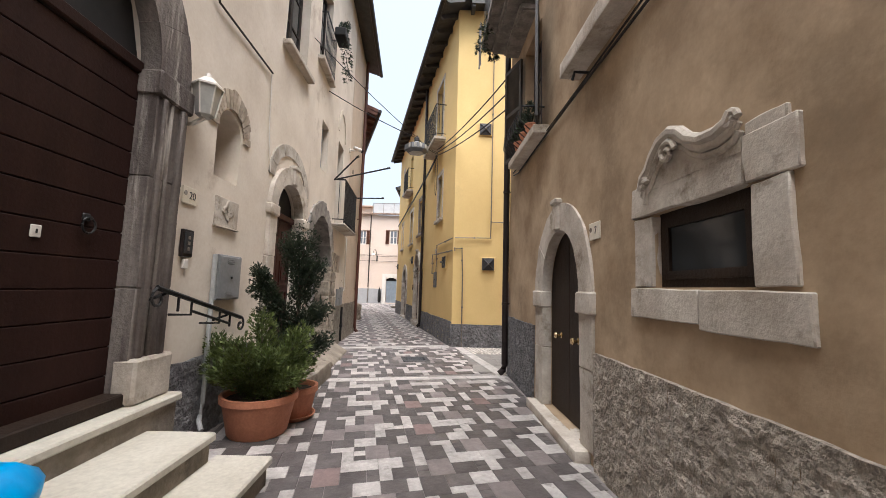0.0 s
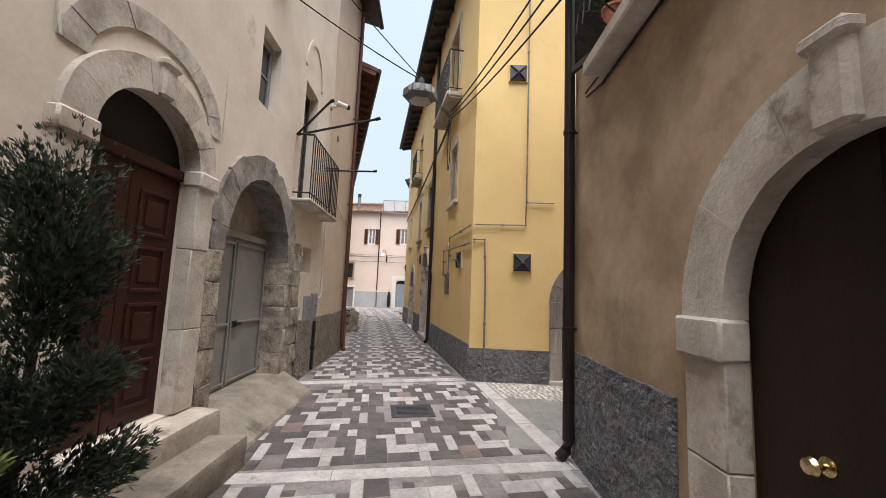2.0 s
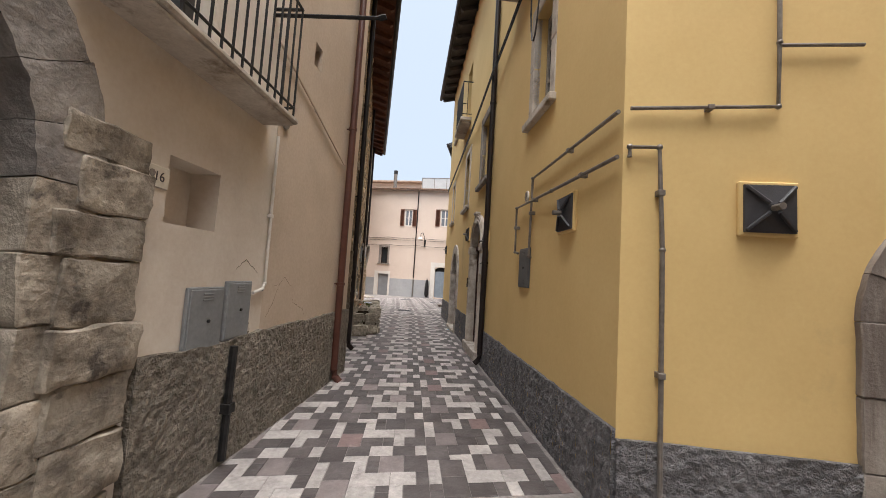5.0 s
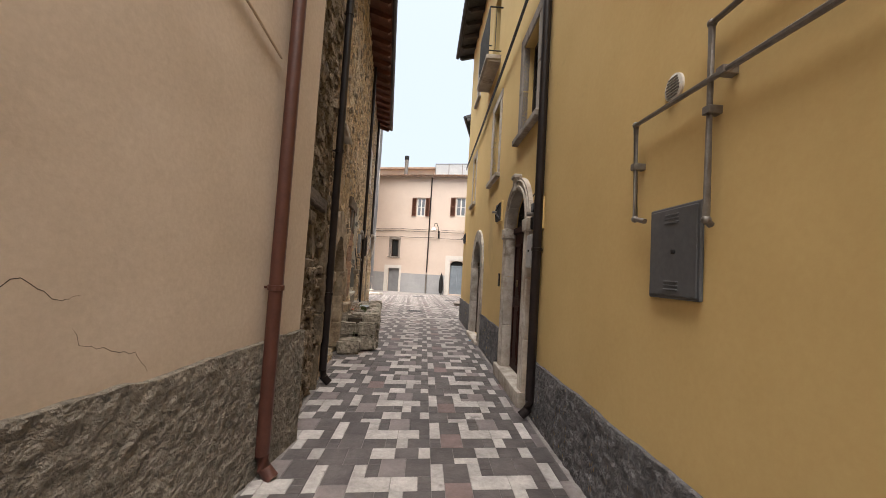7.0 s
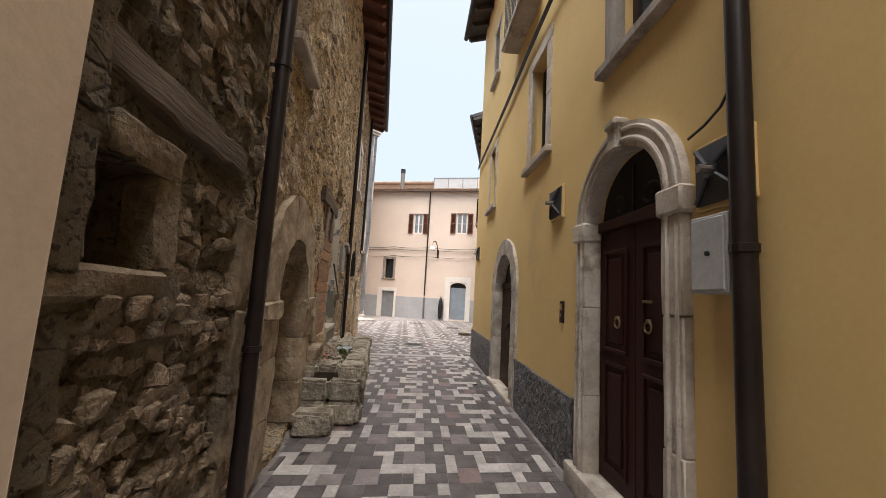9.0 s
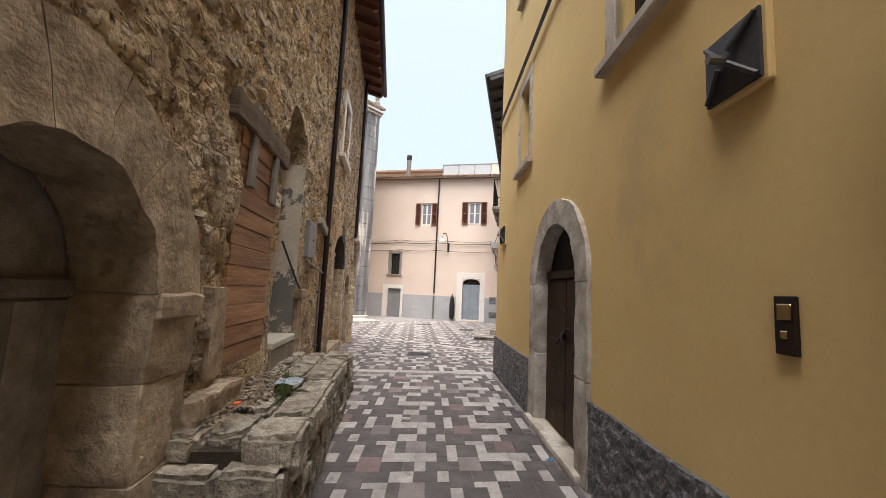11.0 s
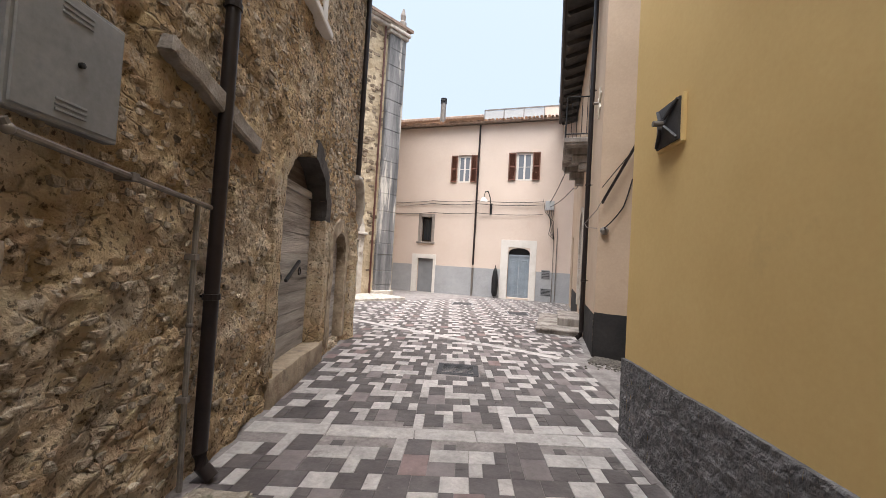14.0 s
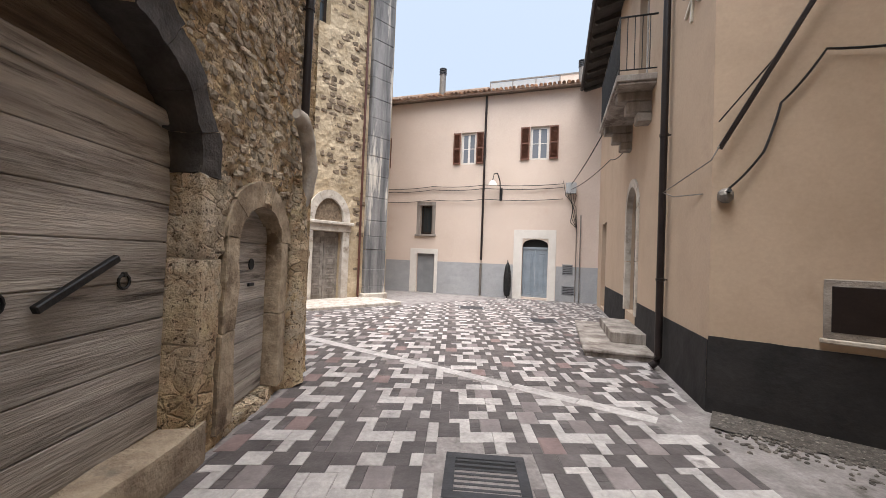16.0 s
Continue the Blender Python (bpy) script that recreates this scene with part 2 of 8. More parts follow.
WEATHERED = surface("plaster_smeared_stone", (0.29, 0.25, 0.21), (0.55, 0.505, 0.45), 5, 0.9, 0.45, 30, stain=(0.26, 0.22, 0.18), stain_scale=3.2, stain_at=0.57, edge=0.12, vary=0.05)
OLD_TIMBER = surface("dark_old_timber", (0.06, 0.042, 0.03), (0.17, 0.125, 0.09), 9, 0.9, 0.8, 50, stain=(0.05, 0.035, 0.028), stain_scale=5, stain_at=0.58, streak="h")
PLANK = surface("weathered_plank", (0.22, 0.192, 0.168), (0.47, 0.425, 0.38), 6, 0.85, 0.6, 45, fleckle=0.45, stain=(0.07, 0.055, 0.047), stain_scale=3.2, stain_at=0.55, vary=0.28, streak="h")
GREY_PLANK = surface("grey_brown_board", (0.075, 0.066, 0.056), (0.16, 0.142, 0.122), 7, 0.85, 0.5, 45, streak="h")
OLD_BROWN = surface("worn_brown_paint", (0.030, 0.018, 0.011), (0.056, 0.034, 0.021), 3, 0.7, 0.3, 40, spec=0.2, stain=(0.12, 0.095, 0.08), stain_scale=3, stain_at=0.67)
DARK_PLASTER = surface("dark_brown_plaster", (0.11, 0.08, 0.052), (0.24, 0.185, 0.125), 4, 0.95, 0.9, 24, deep=0.03, fleckle=0.7, stain=(0.07, 0.055, 0.04), stain_scale=1.8, stain_at=0.56)
OLD_PLASTER = surface("old_brown_plaster", (0.22, 0.165, 0.115), (0.38, 0.305, 0.22), 4, 0.95, 0.7, 24, deep=0.025, stain=(0.16, 0.13, 0.10), stain_scale=1.4, stain_at=0.6)
NICHE_PLASTER = surface("stained_white_plaster", (0.50, 0.45, 0.37), (0.66, 0.60, 0.51), 2.2, 0.92, 0.4, 22, stain=(0.17, 0.165, 0.15), stain_scale=0.9, stain_at=0.56, edge=0.015)
CHURCH = surface("church_rubble", (0.34, 0.26, 0.16), (0.52, 0.42, 0.29), 2.0, 0.95, 1.0, 16, stain=(0.24, 0.19, 0.13), stain_scale=1.5, stain_at=0.58, crackle=7)
BLUE_STONE = surface("lime_streaked_stone", (0.09, 0.088, 0.09), (0.27, 0.258, 0.25), 3.5, 0.9, 0.6, 20, stain=(0.58, 0.53, 0.46), stain_scale=2.6, stain_at=0.54, streak=True)
BROWN_DOOR = surface("dark_brown_wood", (0.014, 0.0078, 0.0050), (0.027, 0.0155, 0.0095), 3, 0.6, 0.2, 40, streak=True, spec=0.25)
RED_DOOR = surface("red_brown_wood", (0.024, 0.0068, 0.0052), (0.042, 0.0122, 0.0092), 3, 0.55, 0.15, 40, streak=True, spec=0.18)
GREY_DOOR = surface("grey_painted_steel", (0.19, 0.18, 0.17), (0.245, 0.235, 0.22), 2, 0.55, 0.08, 30, stain=(0.20, 0.18, 0.155), stain_scale=1.6, stain_at=0.62)
GREEN_DOOR = surface("old_green_wood", (0.011, 0.0125, 0.008), (0.025, 0.025, 0.016), 4, 0.75, 0.5, 45, spec=0.2, stain=(0.09, 0.085, 0.07), stain_scale=3, stain_at=0.62, streak=True)
GREY_WOOD = surface("weathered_grey_wood", (0.17, 0.145, 0.125), (0.32, 0.285, 0.25), 6, 0.85, 0.6, 50, stain=(0.09, 0.07, 0.055), stain_scale=3, stain_at=0.6, vary=0.25)
NEW_WOOD = surface("orange_fir_boards", (0.17, 0.078, 0.034), (0.37, 0.19, 0.085), 14, 0.6, 0.35, 50, fleckle=0.7, stain=(0.07, 0.03, 0.014), stain_scale=5, stain_at=0.6, vary=0.3, streak="h")
SHUTTER = surface("brown_shutter_paint", (0.10, 0.037, 0.02), (0.15, 0.058, 0.032), 5, 0.5, 0.1, 40)
DARK_SHUTTER = surface("dark_shutter_paint", (0.018, 0.014, 0.012), (0.034, 0.027, 0.022), 4, 0.45, 0.1, 40)
BLUE_DOOR = surface("blue_grey_paint", (0.20, 0.235, 0.27), (0.26, 0.30, 0.34), 2, 0.55, 0.05, 30)
MID_GREY = surface("grey_sheet_metal", (0.19, 0.195, 0.205), (0.235, 0.24, 0.25), 3, 0.5, 0.05, 30, stain=(0.28, 0.275, 0.27), stain_scale=4, stain_at=0.68)
SLATE_GREY = surface("slate_grey_paint", (0.085, 0.088, 0.095), (0.115, 0.118, 0.125), 3, 0.5, 0.05, 30, stain=(0.17, 0.165, 0.16), stain_scale=5, stain_at=0.66)
LIGHT_GREY = surface("light_grey_cover", (0.36, 0.365, 0.37), (0.42, 0.425, 0.43), 3, 0.5, 0.05, 30)
IRON = surface("black_iron", (0.012, 0.012, 0.013), (0.028, 0.026, 0.026), 12, 0.5, 0.2, 40, metal=0.4)
PLATE_IRON = surface("anchor_plate_iron", (0.022, 0.022, 0.026), (0.042, 0.042, 0.047), 6, 0.6, 0.15, 40)
BROWN_PIPE = surface("brown_downpipe", (0.014, 0.010, 0.010), (0.024, 0.017, 0.016), 5, 0.4, 0.05, 40, spec=0.3)
COPPER = surface("copper_downpipe", (0.062, 0.020, 0.013), (0.095, 0.032, 0.021), 4, 0.5, 0.15, 40, stain=(0.07, 0.045, 0.035), stain_scale=2, stain_at=0.62)
ZINC = surface("galvanised_pipe", (0.15, 0.13, 0.115), (0.24, 0.215, 0.19), 10, 0.45, 0.1, 40, metal=0.4)
WHITE_PVC = surface("white_plastic", (0.62, 0.58, 0.53), (0.68, 0.64, 0.59), 4, 0.5, 0.03, 30)
ROOF_WOOD = surface("dark_eave_timber", (0.03, 0.028, 0.028), (0.06, 0.055, 0.052), 5, 0.7, 0.3, 40)
RED_EAVE = surface("red_eave_timber", (0.085, 0.032, 0.020), (0.15, 0.058, 0.036), 5, 0.7, 0.3, 40)
TERRACOTTA = surface("terracotta", (0.40, 0.155, 0.085), (0.50, 0.21, 0.12), 6, 0.75, 0.15, 40, stain=(0.50, 0.33, 0.25), stain_scale=3, stain_at=0.66)
ROOF_TILE = surface("old_roof_tile", (0.24, 0.16, 0.115), (0.42, 0.31, 0.235), 8, 0.9, 0.4, 30, stain=(0.12, 0.10, 0.085), stain_scale=4, stain_at=0.6, vary=0.25)
WHITE_TILE = surface("white_paving_stone", (0.31, 0.288, 0.276), (0.45, 0.422, 0.405), 5, 0.7, 0.3, 30, fleckle=0.5, stain=(0.20, 0.18, 0.172), stain_scale=3.5, stain_at=0.6, vary=0.12)
DARK_TILE = surface("dark_paving_stone", (0.064, 0.055, 0.054), (0.112, 0.097, 0.096), 5, 0.55, 0.25, 30, stain=(0.24, 0.22, 0.205), stain_scale=3, stain_at=0.64, vary=0.2)
PINK_TILE = surface("pinkish_paving_stone", (0.15, 0.128, 0.125), (0.22, 0.19, 0.186), 5, 0.55, 0.25, 30, stain=(0.34, 0.30, 0.28), stain_scale=3, stain_at=0.64, vary=0.15)
RED_TILE = surface("reddish_paving_stone", (0.15, 0.104, 0.098), (0.205, 0.148, 0.14), 5, 0.55, 0.25, 30, stain=(0.30, 0.25, 0.23), stain_scale=3, stain_at=0.64, vary=0.15)
JOINT = surface("paving_joint", (0.17, 0.152, 0.145), (0.28, 0.255, 0.245), 4, 0.9, 0.5, 30, fleckle=0.6, stain=(0.12, 0.105, 0.095), stain_scale=2, stain_at=0.6)
CONCRETE = surface("worn_concrete", (0.16, 0.135, 0.105), (0.29, 0.25, 0.205), 3, 0.88, 0.5, 30, stain=(0.12, 0.10, 0.08), stain_scale=2.2, stain_at=0.54, edge=0.12)
COBBLE = surface("river_cobble", (0.34, 0.31, 0.27), (0.52, 0.485, 0.44), 8, 0.75, 0.3, 30, vary=0.22)
SLAB = surface("grey_basalt_slab", (0.16, 0.15, 0.145), (0.22, 0.21, 0.20), 3, 0.6, 0.2, 30, vary=0.12)
# plain black, also painted in for the unlit depth behind panes, fanlights and niches
BLACK = surface("black_and_dark_inside", (0.006, 0.006, 0.006), (0.012, 0.011, 0.011), 5, 0.8, 0.05, 30)
GLASS = glass("dark_window_glass")
# pale blue base colour paints the sky's reflection into the panes
SKY_GLASS = glass("sky_tinted_glass", (0.16, 0.17, 0.19))
BRASS = surface("brass", (0.55, 0.42, 0.22), (0.66, 0.52, 0.29), 8, 0.25, 0.05, 40, metal=1.0)
DULL_BRASS = surface("dull_brass", (0.20, 0.14, 0.075), (0.30, 0.22, 0.13), 8, 0.5, 0.1, 40, metal=0.8)
TABLET = surface("cream_ceramic", (0.62, 0.56, 0.46), (0.70, 0.64, 0.54), 6, 0.4, 0.05, 40)
INK = surface("dark_lettering", (0.05, 0.045, 0.05), (0.08, 0.07, 0.075), 8, 0.6, 0.02, 30)


# ---- building blocks ----
def part(name, bm, material, parent=None, label="", smooth=False):
    me = bpy.data.meshes.new(name)
    bm.normal_update()
    bm.to_mesh(me)
    bm.free()
    mats = material if isinstance(material, (list, tuple)) else [material]
    for m in mats:
        me.materials.append(m)
    if smooth:
        for p in me.polygons:
            p.use_smooth = True
        me.set_sharp_from_angle(angle=radians(38))
    ob = new(name, me)
    if parent is not None:
        ob.parent = parent
    if label:
        tagged(ob, label)
    return ob


def box(bm, x0, x1, y0, y1, z0, z1, bevel=0.0, m=None):
    vs = [bm.verts.new(v) for v in ((x0, y0, z0), (x1, y0, z0), (x1, y1, z0), (x0, y1, z0), (x0, y0, z1), (x1, y0, z1), (x1, y1, z1), (x0, y1, z1))]
    fs = [bm.faces.new([vs[i] for i in f]) for f in ((3, 2, 1, 0), (4, 5, 6, 7), (0, 1, 5, 4), (1, 2, 6, 5), (2, 3, 7, 6), (3, 0, 4, 7))]
    if bevel:
        es = list({e for f in fs for e in f.edges})
        r = bmesh.ops.bevel(bm, geom=es, offset=bevel, segments=1, affect="EDGES", profile=0.5)
        vs = list({v for f in r["faces"] for v in f.verts} | {v for v in vs if v.is_valid})
    if m is not None:
        bmesh.ops.transform(bm, matrix=m, verts=[v for v in vs if v.is_valid])
    return vs


def boxed(x0, x1, y0, y1, z0, z1, bevel=0.0):
    bm = bmesh.new()
    box(bm, x0, x1, y0, y1, z0, z1, bevel)
    return bm


def tube(bm, pts, r, sides=8, caps=True):
    """A round bar along points."""
    rings = []
    pts = [Vector(p) for p in pts]
    up = Vector((0.13, 0.27, 0.95))
    for i, p in enumerate(pts):
        d = ((pts[min(i + 1, len(pts) - 1)] - p).normalized() + (p - pts[max(i - 1, 0)]).normalized()).normalized()
        a = d.cross(up).normalized() if abs(d.dot(up)) < 0.98 else d.cross(Vector((1, 0, 0))).normalized()
        b = d.cross(a)
        rad = r[i] if isinstance(r, (list, tuple)) else r
        rings.append([bm.verts.new(p + rad * (a * math.cos(6.28319 * k / sides) + b * math.sin(6.28319 * k / sides))) for k in range(sides)])
    for q, s in zip(rings, rings[1:]):
        for k in range(sides):
            bm.faces.new((q[k], q[(k + 1) % sides], s[(k + 1) % sides], s[k]))
    if caps:
        bm.faces.new(rings[0][::-1])
        bm.faces.new(rings[-1])
    return bm


def tubed(pts, r, sides=8):
    return tube(bmesh.new(), pts, r, sides)


def lathe(profile, sides=20, cap=True):
    bm = bmesh.new()
    rings = [[bm.verts.new((r * math.cos(6.28319 * k / sides), r * math.sin(6.28319 * k / sides), z)) for k in range(sides)] for r, z in profile]
    for q, s in zip(rings, rings[1:]):
        for k in range(sides):
            bm.faces.new((q[k], q[(k + 1) % sides], s[(k + 1) % sides], s[k]))
    if cap:
        bm.faces.new(rings[0][::-1])
        bm.faces.new(rings[-1])
    return bm


class Facade:
    """A straight wall from p0 to p1 in plan. u runs from p0, v up, w out to the street. Inside, x follows the wall, -y looks out."""

    def __init__(self, p0, p1, flip=False):
        self.a, self.b = Vector((*p0, 0)), Vector((*p1, 0))
        self.L, self.flip = (self.b - self.a).length, flip
        start, end = (self.b, self.a) if flip else (self.a, self.b)
        d = (end - start).normalized()
        n = Vector((0, 0, 1)).cross(d)
        self.m = Matrix(((d.x, n.x, 0, start.x), (d.y, n.y, 0, start.y), (0, 0, 1, 0), (0, 0, 0, 1)))

    def x(self, u):
        return self.L - u if self.flip else u

    def span(self, u0, u1):
        return (self.L - u1, self.L - u0) if self.flip else (u0, u1)

    def at(self, u, v=0.0, w=0.0):
        return self.m @ Matrix.Translation((self.x(u), -w, v))

    def point(self, u, v=0.0, w=0.0):
        return self.at(u, v, w).translation

    def thing(self, name, u, v, w, label, category, group="", kind=""):
        ob = new(name)
        ob.matrix_basis = self.at(u, v, w)
        return tagged(ob, label, category, group, kind)


class Opening:
    def __init__(self, u0, u1, v0, v1, rise=0.0):
        self.u0, self.u1, self.v0, self.v1, self.rise = u0, u1, v0, v1, rise
        self.c, self.h = (u0 + u1) / 2, (u1 - u0) / 2

    def top(self, u, grow=0.0):
        if not self.rise:
            return self.v1
        q = max(0.0, 1 - ((u - self.c) / (self.h + grow)) ** 2)
        return self.v1 + (self.rise + grow) * math.sqrt(q)

    def cuts(self):
        n = 18 if self.rise else 1
        return [self.c - self.h * math.cos(math.pi * k / n) for k in range(n + 1)]


def wall_mesh(fac, u0, u1, v0, v1, thick, openings=(), front=0.0, step=0.0, bulge=None, top=None):
    """Wall with real openings, in the facade's own axes. step and bulge give an uneven face; top gives a sloping or ragged upper edge."""
    bm = bmesh.new()
    cuts = {round(u0, 4), round(u1, 4)}
    for o in openings:
        cuts |= {round(c, 4) for c in o.cuts() if u0 < c < u1}
    if step:
        n = int((u1 - u0) / step)
        cuts |= {round(u0 + (u1 - u0) * k / n, 4) for k in range(n)}
    cuts = sorted(cuts)
    cuts = [c for i, c in enumerate(cuts) if i == 0 or c - cuts[i - 1] > 0.003]
    cache = {}

    def vert(u, v, w, deep=False):
        key = (round(u, 4), round(v, 4), deep)
        if key not in cache:
            off = bulge(u, v) if bulge and not deep else 0.0
            cache[key] = bm.verts.new((fac.x(u), -(w + off), v))
        return cache[key]

    def face(*vs):
        vs = [v for i, v in enumerate(vs) if v not in vs[:i]]
        if len(vs) > 2:
            try:
                bm.faces.new(vs[::-1] if fac.flip else vs)
            except ValueError:
                pass

    for a, b in zip(cuts, cuts[1:]):
        mid = (a + b) / 2
        holes = sorted((o for o in openings if o.u0 < mid < o.u1), key=lambda o: o.v0)
        ta, tb = (top(a), top(b)) if top else (v1, v1)
        lo = [(v0, v0)]
        bands = []
        for o in holes:
            bands.append((lo[-1], (max(o.v0, v0), max(o.v0, v0)), None))
            lo.append((min(max(o.top(a), v0), ta), min(max(o.top(b), v0), tb)))
        bands.append((lo[-1], (ta, tb), None))
        for (la, lb), (ha, hb), _ in bands:
            if ha - la < 0.002 and hb - lb < 0.002:
                continue
            if step and abs(la - lb) < 1e-4 and abs(ha - hb) < 1e-4:
                k0, k1 = math.ceil((la + 0.002) / step), math.floor((ha - 0.002) / step)
                rows = [(la, la)] + [(k * step, k * step) for k in range(k0, k1 + 1)] + [(ha, hb)]
            elif step:
                n = max(1, round((ha - la) / step))
                rows = [(la + (ha - la) * k / n, lb + (hb - lb) * k / n) for k in range(n + 1)]
            else:
                rows = [(la, lb), (ha, hb)]
            for (ra, rb), (sa, sb) in zip(rows, rows[1:]):
                face(vert(a, ra, front), vert(b, rb, front), vert(b, sb, front), vert(a, sa, front))
            d = front - thick
            face(vert(a, la, d, True), vert(a, ha, d, True), vert(b, hb, d, True), vert(b, lb, d, True))
            for (pa, pb), up in (((la, lb), False), ((ha, hb), True)):
                q = (vert(a, pa, front), vert(b, pb, front), vert(b, pb, d, True), vert(a, pa, d, True))
                face(*(q if up else q[::-1]))
    d = front - thick
    for o in openings:
        for u, sign in ((o.u0, 1), (o.u1, -1)):
            if not u0 < u < u1:
                continue
            vs = sorted(k[1] for k in cache if abs(k[0] - u) < 0.004 and not k[2] and max(o.v0, v0) - 1e-4 <= k[1] <= max(o.v1, v0) + 1e-4)
            for p, q in zip(vs, vs[1:]):
                f = (vert(u, p, front), vert(u, q, front), vert(u, q, d, True), vert(u, p, d, True))
                face(*(f if sign > 0 else f[::-1]))
    ha, hb = (top(u0), top(u1)) if top else (v1, v1)
    face(vert(u0, v0, front), vert(u0, ha, front), vert(u0, ha, d, True), vert(u0, v0, d, True))
    face(vert(u1, v0, front), vert(u1, v0, d, True), vert(u1, hb, d, True), vert(u1, hb, front))
    return bm


def wall(name, fac, u0, u1, v0, v1, thick, material, openings=(), label="", parent=None, **more):
    ob = part(name, wall_mesh(fac, u0, u1, v0, v1, thick, openings, **more), material, parent)
    if parent is None:
        ob.matrix_basis = fac.m
        tagged(ob, label, "wall", kind="structure")
    return ob


def leaf_mesh(bm, x0, x1, z0, top, y0, y1, n=12):
    """A flat panel whose upper edge follows top(x), with thickness from y0 (street side) to y1."""
    xs = [x0 + (x1 - x0) * k / n for k in range(n + 1)]
    fr = [(bm.verts.new((x, y0, z0)), bm.verts.new((x, y0, top(x)))) for x in xs]
    bk = [(bm.verts.new((x, y1, z0)), bm.verts.new((x, y1, top(x)))) for x in xs]
    for i in range(n):
        bm.faces.new((fr[i][0], fr[i + 1][0], fr[i + 1][1], fr[i][1]))
        bm.faces.new((bk[i][0], bk[i][1], bk[i + 1][1], bk[i + 1][0]))
        bm.faces.new((fr[i][1], fr[i + 1][1], bk[i + 1][1], bk[i][1]))
        bm.faces.new((fr[i][0], bk[i][0], bk[i + 1][0], fr[i + 1][0]))
    bm.faces.new((fr[0][0], fr[0][1], bk[0][1], bk[0][0]))
    bm.faces.new((fr[-1][0], bk[-1][0], bk[-1][1], fr[-1][1]))
    return bm


def wedge(bm, cx, cz, a0, a1, hi, vi, ho, vo, y0, y1, seg=3):
    """A voussoir between two ellipses."""
    ring = []
    for k in range(seg + 1):
        a = a0 + (a1 - a0) * k / seg
        c, s = math.cos(a), math.sin(a)
        ring.append([bm.verts.new(p) for p in ((cx - hi * c, y0, cz + vi * s), (cx - ho * c, y0, cz + vo * s), (cx - ho * c, y1, cz + vo * s), (cx - hi * c, y1, cz + vi * s))])
    for p, q in zip(ring, ring[1:]):
        for k in range(4):
            bm.faces.new((p[k], p[(k + 1) % 4], q[(k + 1) % 4], q[k]))
    bm.faces.new(ring[0][::-1])
    bm.faces.new(ring[-1])
    bmesh.ops.recalc_face_normals(bm, faces=bm.faces)
    return bm


def aged(bm, worn, seed=0.0, fine=0.07):
    """Chipped, uneven faces; neighbours keep together at the joints."""
    for _ in range(2):
        bmesh.ops.subdivide_edges(bm, edges=[e for e in bm.edges if e.calc_length() > fine], cuts=1, use_grid_fill=True)
    for p in bm.verts:
        q = p.co.copy()
        p.co += noise.noise_vector(q * 4 + Vector((seed, 1, 0))) * worn * 0.8 + noise.noise_vector(q * 17 + Vector((seed, 0, 0))) * worn * 0.5
    return bm


def surround(fac, o, band, proud, material, pieces, label, base=0.0, jamb_pieces=3, impost=0.0, keystone=False, outline=0.0, deep=0.09, worn=0.0, jamb_mat=None, half=False):
    """Stone surround of an arched opening: voussoirs, jamb blocks, imposts, keystone. band: width; base: where the jambs start."""
    t = fac.thing("door_surround", o.c, base, 0, label, "door surround")
    z = o.v1 - base
    y0, y1 = -proud, deep
    jamb_mat = jamb_mat or material
    gap = 0.002 if worn else 0.006
    inset = 0.004 + worn * 1.3

    def age(bm):
        return aged(bm, worn, o.c) if worn else bm

    for k in range(pieces):
        a0, a1 = math.pi * k / pieces + gap, math.pi * (k + 1) / pieces - gap
        grow = band + random.uniform(-outline, outline)
        part("voussoir", age(wedge(bmesh.new(), 0, z, a0, a1, o.h - inset, o.rise - inset, o.h + grow, o.rise + grow, y0 - random.uniform(0, 0.008), y1, 8 if worn else 3)), jamb_mat if half and k < pieces * 0.45 else material, t, "", worn > 0)
    heights = [z * k / jamb_pieces for k in range(jamb_pieces + 1)]
    for side in (-1, 1):
        for lo, hi in zip(heights, heights[1:]):
            g = band + random.uniform(-outline, outline)
            a, b = sorted((side * (o.h - inset), side * (o.h + g)))
            part("jamb_block", age(boxed(a, b, y0 - random.uniform(0, 0.008), y1, lo + gap * 0.7, hi - gap * 0.7, 0.008)), jamb_mat, t, "", worn > 0)
        if impost:
            a, b = sorted((side * (o.h - 0.03), side * (o.h + band + 0.03)))
            part("impost", age(boxed(a, b, y0 - 0.035, y1, z - impost, z, 0.015)), material, t, "", worn > 0)
    if keystone:
        bm = bmesh.new()
        kz = z + o.rise
        box(bm, -0.07, 0.07, y0 - 0.05, 0, kz - 0.02, kz + band + 0.05, 0.02)
        box(bm, -0.09, 0.09, y0 - 0.07, 0, kz + band - 0.01, kz + band + 0.06, 0.02)
        part("keystone", bm, material, t)
    return t


